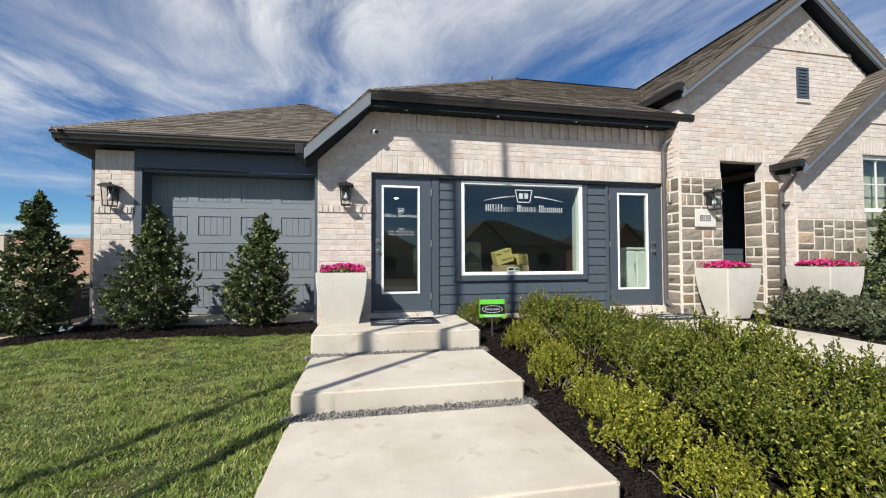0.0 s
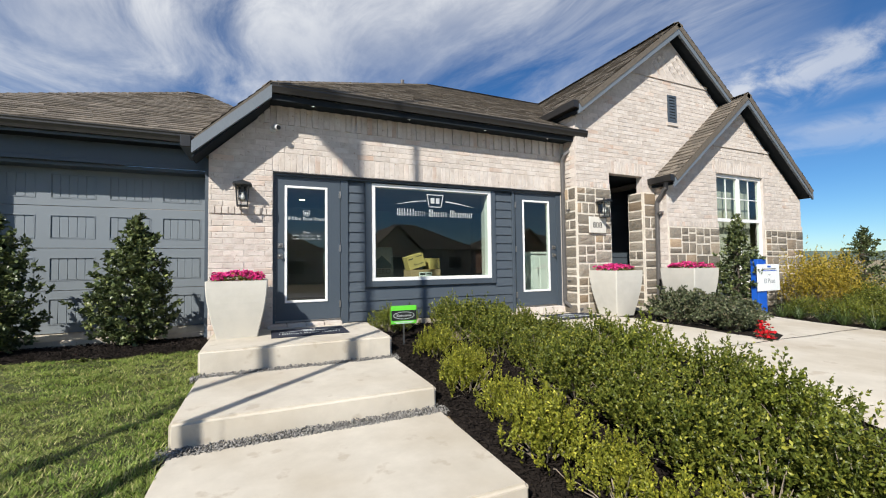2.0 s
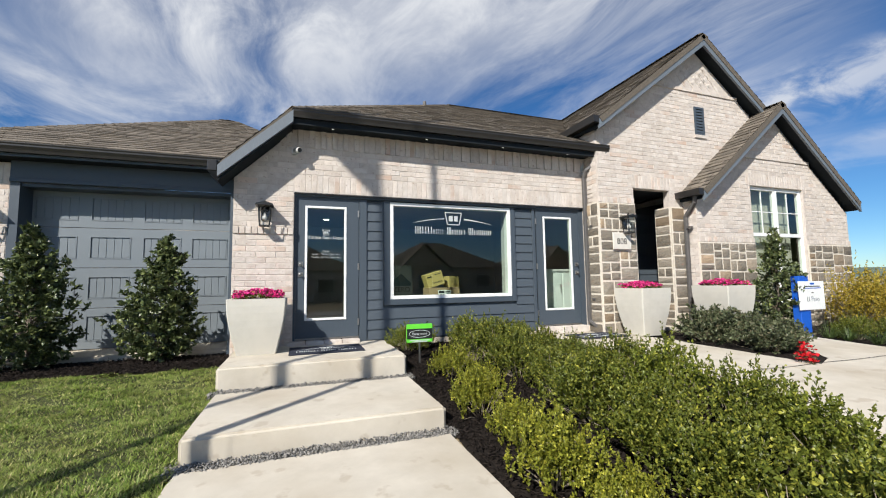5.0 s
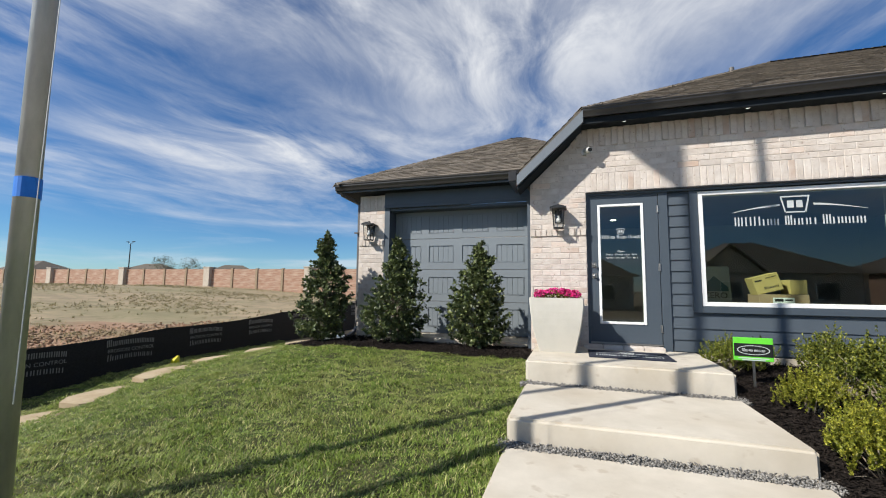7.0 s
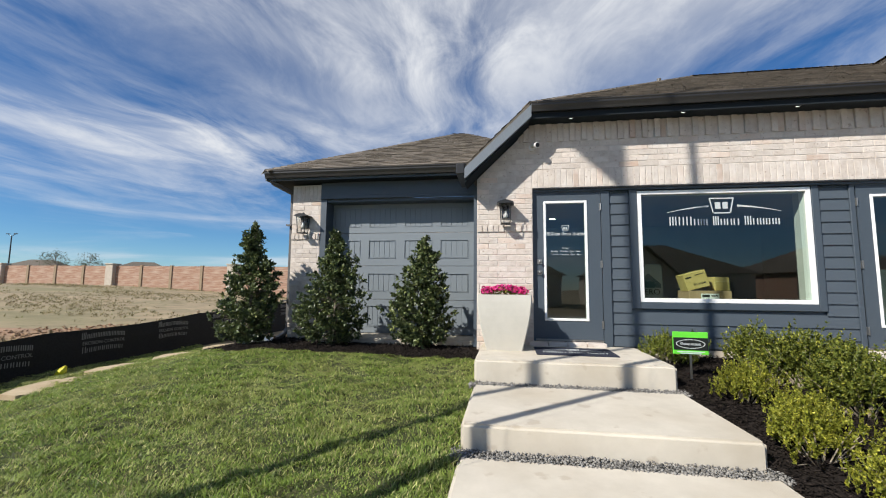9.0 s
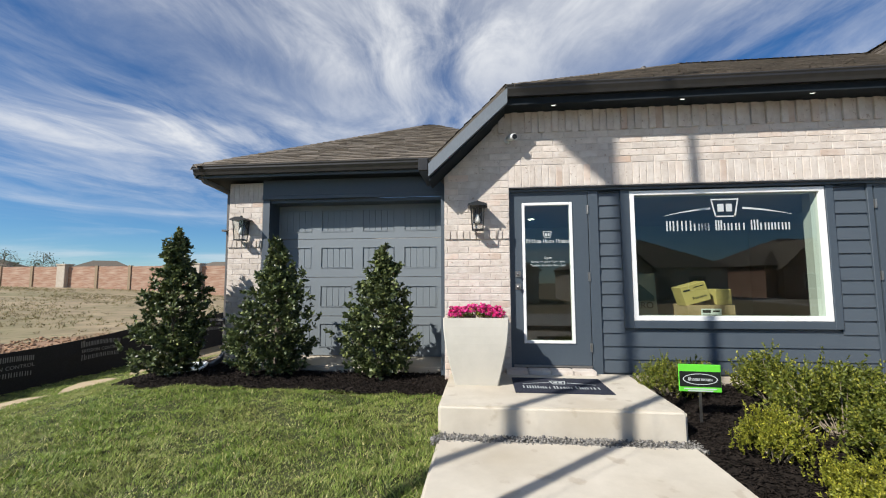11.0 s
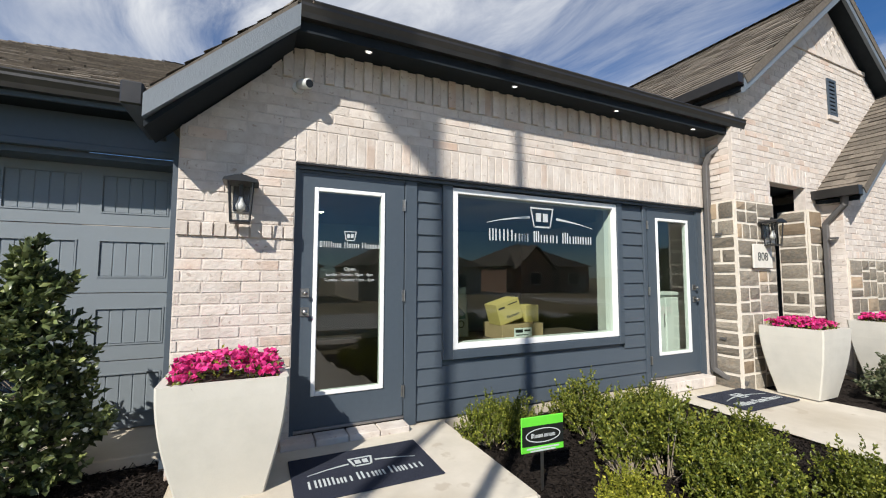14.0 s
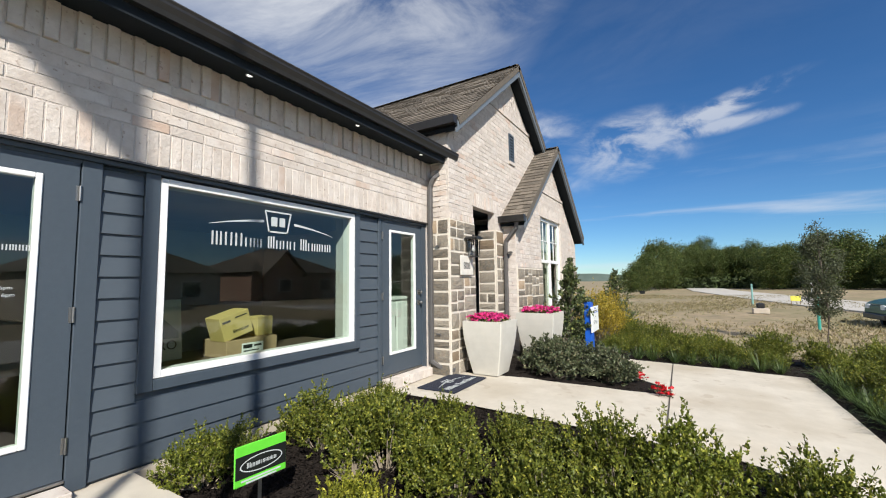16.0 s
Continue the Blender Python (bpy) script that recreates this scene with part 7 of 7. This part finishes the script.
ftop = lambda y: 0.055 + 0.043 * y


def fence_panel(y0, y1):
    g = Geo()
    n = 10
    for i in range(n + 1):
        u = i / n
        y = y0 + (y1 - y0) * u
        sag = 0.05 * math.sin(u * math.pi)
        x = -7.9 + 0.01 * math.sin(y * 5)
        g.v += [(x, y, ftop(y) - sag), (x + 0.02, y, ftop(y) - 0.3), (x + 0.01, y, gz(-7.9, y) - 0.1), (x - 0.006, y, gz(-7.9, y) - 0.1), (x + 0.014, y, ftop(y) - 0.3), (x - 0.006, y, ftop(y) - sag)]
    for i in range(n):
        a = i * 6
        for k in range(6):
            k2 = (k + 1) % 6
            g.f.append((a + k, a + 6 + k, a + 6 + k2, a + k2))
    return g


ys_f = [-2.2, 0.6, 3.4, 6.3, 9.65, 12.9, 16.0]
for a, b in zip(ys_f, ys_f[1:]):
    p = part("fabric", fence_panel(a, b), M_FABRIC, fence, "black woven fabric with pale print")
    c0 = (a + b) / 2
    for c in ((c0,) if b < 6.2 else (a + (b - a) * 0.27, a + (b - a) * 0.76)):
        for widths, hh, zz in (([0.075] * 9, 0.12, 0.0), ([0.06] * 10, 0.11, -0.25)):
            wb = word_bars(widths, hh, 0.02)
            g, n = Geo(), 0
            g.v += [(q[0], q[1], q[2] + zz + 0.03 * (1 - (q[0] / 0.45) ** 2)) for q in wb.v]
            g.f += [tuple(n + i for i in f) for f in wb.f]
            w = part("print", g, M_PRINT, p, "pale printed word mark")
            w.matrix_basis = pose(-7.868, c, ftop(c) - 0.22, 0, 0, 90)
        for word, shift in (("EROSION", -0.215), ("CONTROL", 0.215)):
            words(word, 0.088, pose(-7.866, c + shift, ftop(c) - 0.315, 90, 0, 90), M_PRINT, p)
for y in ys_f:
    part("stake", Geo().box(-7.96, -7.915, y - 0.022, y + 0.022, gz(-7.9, y) - 0.2, ftop(y) + 0.06, 0.004), M_STAKE, fence, "weathered wooden stake")
rngp = random.Random(12)
for x, y, a, b, r in ((-6.15, 2.35, 0.34, 0.26, 20), (-6.15, 3.35, 0.42, 0.24, -12), (-6.3, 4.25, 0.40, 0.30, 15), (-6.5, 5.35, 0.45, 0.30, 8), (-6.55, 6.4, 0.38, 0.24, -10), (-6.35, 7.3, 0.42, 0.26, 12), (-6.1, 8.3, 0.4, 0.3, 0)):
    t = thing("stepping_stone", "irregular tan flagstone set in the grass", "paver", "stepping stones", "", pose(x, y, gz(x, y) + 0.005, 0, 0, r))
    k = 9
    pts = [(math.cos(2 * math.pi * i / k) * b * 1.4 * rngp.uniform(0.8, 1.1), math.sin(2 * math.pi * i / k) * a * 1.35 * rngp.uniform(0.85, 1.1)) for i in range(k)]
    part("stone", Geo().prism(pts, -0.03, 0.035, "z"), M_PAVER, t)
fl = thing("marker_flag", "small yellow plastic marker in the grass", "marker", "", "", pose(-7.45, 6.15, gz(-7.45, 6.15)))
part("cone", Geo().tube([(0, 0, -0.02), (0.02, 0, 0.08), (0.05, 0.03, 0.16)], [0.10, 0.07, 0.02], 8), plain("yellow plastic", (0.62, 0.55, 0.01), 0.5), fl)

# small white stone by the downspout
wb = thing("splash_block", "white splash block at the garage corner", "splash block", "", "", pose(-4.30, 6.65, gz(-4.3, 6.65) + 0.02, 0, 0, 30))
part("block", Geo().box(-0.22, 0.22, -0.3, 0.3, -0.03, 0.07, 0.02), M_PAPER, wb)

# ---- far surroundings ----
wall_far = tagged(thing("boundary_wall", "long red-brown brick boundary wall with pale piers", "wall"), kind="structure")
A0, D0 = Vector((-69.8, 37.2)), Vector((45.8, 0.7))
D1 = D0.normalized()
ang0 = math.degrees(math.atan2(D1.y, D1.x))
SPAN = 3.51
for k in range(-10, 21):
    c = A0 + D1 * (k * SPAN)
    foot = 0.95 - 0.0017 * k * SPAN
    if k % 4 == 0:
        part("pier", Geo().box(-0.45, 0.45, -0.45, 0.45, -2.0, 2.42, 0.03).box(-0.52, 0.52, -0.52, 0.52, 2.42, 2.54, 0.02), M_PIER, wall_far, "pale stone pier").matrix_basis = pose(c.x, c.y, foot, 0, 0, ang0)
    else:
        part("post", Geo().box(-0.14, 0.14, -0.16, 0.16, -2.0, 2.36), M_STAKE, wall_far, "narrow dark post").matrix_basis = pose(c.x, c.y, foot, 0, 0, ang0)
    part("panel", Geo().box(0.14, SPAN - 0.14, -0.08, 0.08, -2.0, 2.28), M_REDBRICK, wall_far).matrix_basis = pose(c.x, c.y, foot, 0, 0, ang0)


def simple_house(x, y, turn, w, d, h, rise, wall_m, label, front=True, garage=True):
    """A one-storey house with a hip roof; its front faces -y before the turn."""
    t = thing("house", label, "house", "", "", pose(x, y, gz(x, y) - 0.05, 0, 0, turn))
    part("wall", Geo().box(-w / 2, w / 2, 0, d, -0.5, h), wall_m, t)
    e, r = 0.45, rise
    g = Geo()
    x0, x1, y0, y1 = -w / 2 - e, w / 2 + e, -e, d + e
    k = min(w, d) / 2 * 0.95
    g.v = [(x0, y0, h), (x1, y0, h), (x1, y1, h), (x0, y1, h), (x0 + k, (y0 + y1) / 2, h + r), (x1 - k, (y0 + y1) / 2, h + r)]
    g.f = [(0, 1, 5, 4), (1, 2, 5), (2, 3, 4, 5), (3, 0, 4), (3, 2, 1, 0)]
    part("roof", g, M_SHINGLES, t)
    if front:
        gx = w * 0.22
        part("gable", Geo().prism([(gx - w * 0.2, h - 0.1), (gx + w * 0.2, h - 0.1), (gx, h + w * 0.17)], -0.8, 0.6), wall_m, t)
        gr = Geo()
        for s in (-1, 1):
            gr.prism([(gx, h + w * 0.17 + 0.15), (gx + s * (w * 0.2 + 0.4), h - 0.45), (gx + s * (w * 0.2 + 0.4), h - 0.32), (gx, h + w * 0.17 + 0.3)], -1.2, d / 2)
        part("gable_roof", gr, M_SHINGLES, t)
        for wx in (-w * 0.30, gx):
            wd = part("window", Geo().box(wx - 0.8, wx + 0.8, -0.86 if wx == gx else -0.06, 0.05, 0.9, 2.3, 0.01), M_WHITE, t)
            part("pane", Geo().box(wx - 0.72, wx + 0.72, -0.875 if wx == gx else -0.075, -0.05, 0.98, 2.22), M_DARK, wd)
        part("front_wall", Geo().box(gx - w * 0.2, gx + w * 0.2, -0.8, 0.0, -0.5, h), wall_m, t)
        part("door", Geo().box(-w * 0.08 - 0.5, -w * 0.08 + 0.5, -0.05, 0.02, 0.1, 2.2), M_BARK, t)
        if garage:
            part("garage_door", Geo().box(-w * 0.47, -w * 0.47 + 2.4, -0.06, 0.02, 0.0, 2.2), M_PIER, t)
    return t


for x, y, turn, w, d, h, r, m, lab in ((-17, -27, 180, 13, 12, 3.0, 3.0, M_REDBRICK, "one-storey red-brick house across the street"), (-1, -28, 180, 12, 12, 3.1, 3.4, M_MORTAR, "pale brick house across the street"),
                                       (15, -27.5, 180, 13, 12, 3.0, 3.2, M_PIER, "tan brick house across the street"), (31, -28, 180, 12, 12, 3.0, 3.0, M_REDBRICK, "red-brick house further along the street")):
    simple_house(x, y, turn, w, d, h, r, m, lab)
for i, (x, y) in enumerate(((-135, 62), (-112, 78), (-90, 88), (-70, 96), (-52, 104), (-36, 110), (-150, 40), (-22, 112))):
    simple_house(x, y, 20 * (i % 3), 16, 13, 2.9, 3.2, M_PIER, "far house behind the boundary wall", front=False)
# distant bare trees beyond the wall
for i, (x, y, s) in enumerate(((-77.2, 59, 0.5), (-75.0, 63, 0.45))):
    ob = leafy_tree("distant_tree", "thin distant tree behind the boundary wall", 120 + i, 6.2, 0.12, 2.1, 1.8, 20, 60, 14, 0.25, M_SAGE)
    ob.matrix_basis = pose(x, y, 0.6)


def street_lamp(x, y, h):
    t = thing("street_lamp", "tall dark street lamp beyond the wall", "street lamp", "", "", pose(x, y, gz(x, y)))
    part("pole", Geo().tube([(0, 0, -0.3), (0, 0, h)], [0.14, 0.09], 8), M_BLACK, t)
    for s in (-1, 1):
        part("arm", Geo().tube([(0, 0, h - 0.1), (s * 0.9, 0, h + 0.35)], 0.05, 6), M_BLACK, t)
        part("head", Geo().box(s * 0.9 - 0.35, s * 0.9 + 0.35, -0.14, 0.14, h + 0.32, h + 0.46, 0.03), M_BLACK, t)
    return t


street_lamp(-94.4, 64, 9.2)
street_lamp(-35, 92, 7.0)

structure("road", Geo().box(-120, 16.5, -14, -6.2, -0.9, -0.47), M_ASPHALT, "pale concrete street before the house", "road")
structure("kerb", Geo().box(-120, 16.5, -6.2, -6.0, -0.9, -0.33, 0.02), M_CONCRETE_SIDE, "concrete street kerb", "kerb")
structure("sidewalk", Geo().box(-60, 16.0, -4.6, -3.2, -0.9, -0.40), M_CONCRETE, "pale concrete sidewalk", "sidewalk")
g = Geo()
cl = [(22.5, -40), (22.8, -14), (24.5, -8.6), (30.5, -5.4), (40, -3.6), (62, 0.0), (95, 2.0)]
wd = 2.5
n = len(cl)
for i, (x, y) in enumerate(cl):
    a = Vector(cl[max(i - 1, 0)])
    b = Vector(cl[min(i + 1, n - 1)])
    d = (b - a).normalized()
    nx, ny = -d.y, d.x
    zz = gz(x, y) + 0.03
    g.v += [(x + nx * wd, y + ny * wd, zz + 0.02), (x - nx * wd, y - ny * wd, zz + 0.02), (x + nx * wd, y + ny * wd, zz - 0.4), (x - nx * wd, y - ny * wd, zz - 0.4)]
for i in range(n - 1):
    a, b = 4 * i, 4 * i + 4
    g.f += [(a, b, b + 1, a + 1), (a, a + 2, b + 2, b), (a + 1, b + 1, b + 3, a + 3)]
structure("road", g, M_ASPHALT, "pale concrete street curving past the field", "road")

ub = thing("utility_box", "low pale utility box with a dark lid in the field", "utility box", "", "", pose(25.2, -0.1, gz(25.2, -0.1)))
part("base", Geo().box(-0.25, 0.25, -0.33, 0.33, 0, 0.26, 0.03), M_PIER, ub)
part("lid", Geo().box(-0.14, 0.14, -0.16, 0.16, 0.26, 0.52, 0.05), M_BLACK, ub, "dark green lid")
for x, y, h, r, m, lab in ((18.0, -0.78, 1.1, 0.045, plain("teal pipe", (0.05, 0.32, 0.26), 0.5), "teal marker pipe standing in the field"), (31.3, -0.44, 1.25, 0.05, plain("pale teal pipe", (0.22, 0.42, 0.38), 0.5), "pale teal marker post near the street"), (43, -5.5, 1.2, 0.06, M_PAPER, "far white marker post")):
    t = thing("marker_post", lab, "post", "", "", pose(x, y, gz(x, y)))
    part("pipe", Geo().tube([(0, 0, -0.1), (0, 0, h)], r, 10), m, t)
    part("cap", Geo().tube([(0, 0, h), (0, 0, h + 0.05)], r * 1.15, 10), m, t)
for x, y, m, lab in ((32, -2.6, plain("yellow sign", (0.75, 0.68, 0.10), 0.5), "yellow lot sign in the field"), (44, 6.8, M_SIGNBLACK, "small dark lot sign in the field")):
    t = thing("lot_sign", lab, "sign", "", "", pose(x, y, gz(x, y), 0, 0, 90))
    part("panel", Geo().box(-0.24, 0.24, -0.02, 0.02, 0.25, 0.55), m, t)
    part("leg", Geo().box(-0.23, -0.19, -0.02, 0.02, -0.1, 0.3), M_STAKE, t)
    part("leg", Geo().box(0.19, 0.23, -0.02, 0.02, -0.1, 0.3), M_STAKE, t)


def van(x, y, turn):
    """A cargo van, nose towards +y before the turn."""
    t = thing("van", "dark green cargo van with a white roof rack", "van", "", "", pose(x, y, gz(x, y) + 0.05, 0, 0, turn))
    prof = [(-2.5, 0.42), (2.3, 0.42), (2.38, 0.60), (2.35, 0.95), (2.1, 1.08), (1.55, 1.20), (0.95, 1.78), (0.7, 1.88), (-2.4, 1.90), (-2.52, 1.75)]
    bm = bmesh.new()
    gg = Geo().prism(prof, -0.9, 0.9, "x")
    vs = [bm.verts.new(p) for p in gg.v]
    for f in gg.f:
        bm.faces.new([vs[i] for i in f])
    bmesh.ops.recalc_face_normals(bm, faces=bm.faces[:])
    bmesh.ops.bevel(bm, geom=bm.edges[:], offset=0.05, segments=2, affect="EDGES")
    body = Geo()
    body.add_bm(bm)
    bm.free()
    part("body", body, M_VAN, t)
    part("windshield", Geo().poly((-0.72, 1.50, 1.27), (0.72, 1.50, 1.27), (0.66, 1.00, 1.76), (-0.66, 1.00, 1.76)).moved(Matrix.Translation((0, 0.035, 0.03))), M_DARK, t, "dark windshield")
    for s in (-1, 1):
        part("side_window", Geo().prism([(1.35, 1.22), (0.45, 1.22), (0.45, 1.70), (0.92, 1.70)], s * 0.902, s * 0.908, "x"), M_DARK, t, "dark side window")
        part("mirror", Geo().box(s * 0.93 - 0.02 * s, s * 1.12, 1.25, 1.37, 1.22, 1.48, 0.02) if s > 0 else Geo().box(-1.12, -0.93, 1.25, 1.37, 1.22, 1.48, 0.02), M_BLACK, t)
        part("headlight", Geo().box(s * 0.6 - 0.15, s * 0.6 + 0.15, 2.28, 2.39, 0.78, 0.95, 0.02), M_PAPER, t, "clear headlight")
        for wy in (1.6, -1.5):
            wh = part("wheel", Geo().tube([(s * 0.74, wy, 0.30), (s * 0.93, wy, 0.30)], 0.33, 24), M_TYRE, t, "black tyre")
            part("rim", Geo().tube([(s * 0.90, wy, 0.30), (s * 0.94, wy, 0.30)], 0.19, 16), M_STEEL, wh, "grey rim")
        part("rack_rail", Geo().tube([(s * 0.75, -2.2, 2.05), (s * 0.75, 0.6, 2.05)], 0.03, 8), M_PAPER, t, "white rack rail")
    for yy in (-2.0, -0.7, 0.5):
        part("rack_bar", Geo().tube([(-0.78, yy, 1.9), (-0.78, yy, 2.08), (0.78, yy, 2.08), (0.78, yy, 1.9)], 0.025, 8), M_PAPER, t, "white rack bar")
    part("bumper", Geo().box(-0.85, 0.85, 2.30, 2.44, 0.42, 0.62, 0.03), M_BLACK, t)
    return t


van(21.5, -5.40, 4)

# low far ridge on the eastern horizon
g = Geo()
for i in range(60):
    a0, a1 = radians(-20 + 2.2 * i), radians(-20 + 2.2 * (i + 1))
    h0, h1 = 7 + 4 * noise.noise(Vector((i * 0.37, 0, 0))), 7 + 4 * noise.noise(Vector(((i + 1) * 0.37, 0, 0)))
    g.poly((420 * math.cos(a0), 420 * math.sin(a0), -2), (420 * math.cos(a1), 420 * math.sin(a1), -2), (430 * math.cos(a1), 430 * math.sin(a1), h1), (430 * math.cos(a0), 430 * math.sin(a0), h0))
structure("backdrop", g, surface("hazy far woods", (0.06, 0.085, 0.07), (0.10, 0.13, 0.11), 0.05, 0.95), "low far wooded ridge on the horizon", "hills")

# ceiling downlights in the office, lit
for x, y in ((0.75, 7.9), (0.75, 9.6)):
    t = thing("downlight", "round lit downlight in the office ceiling", "lamp", "office downlights", "", pose(x, y, 2.72))
    part("trim_ring", Geo().tube([(0, 0, 0.0), (0, 0, -0.008)], 0.08, 18), M_WHITE, t)
    part("lens", Geo().tube([(0, 0, -0.008), (0, 0, -0.011)], 0.06, 18), M_GLOW, t, "glowing lens")

# ---- brick, stone and shingle work ----
for job in LATER:
    job()
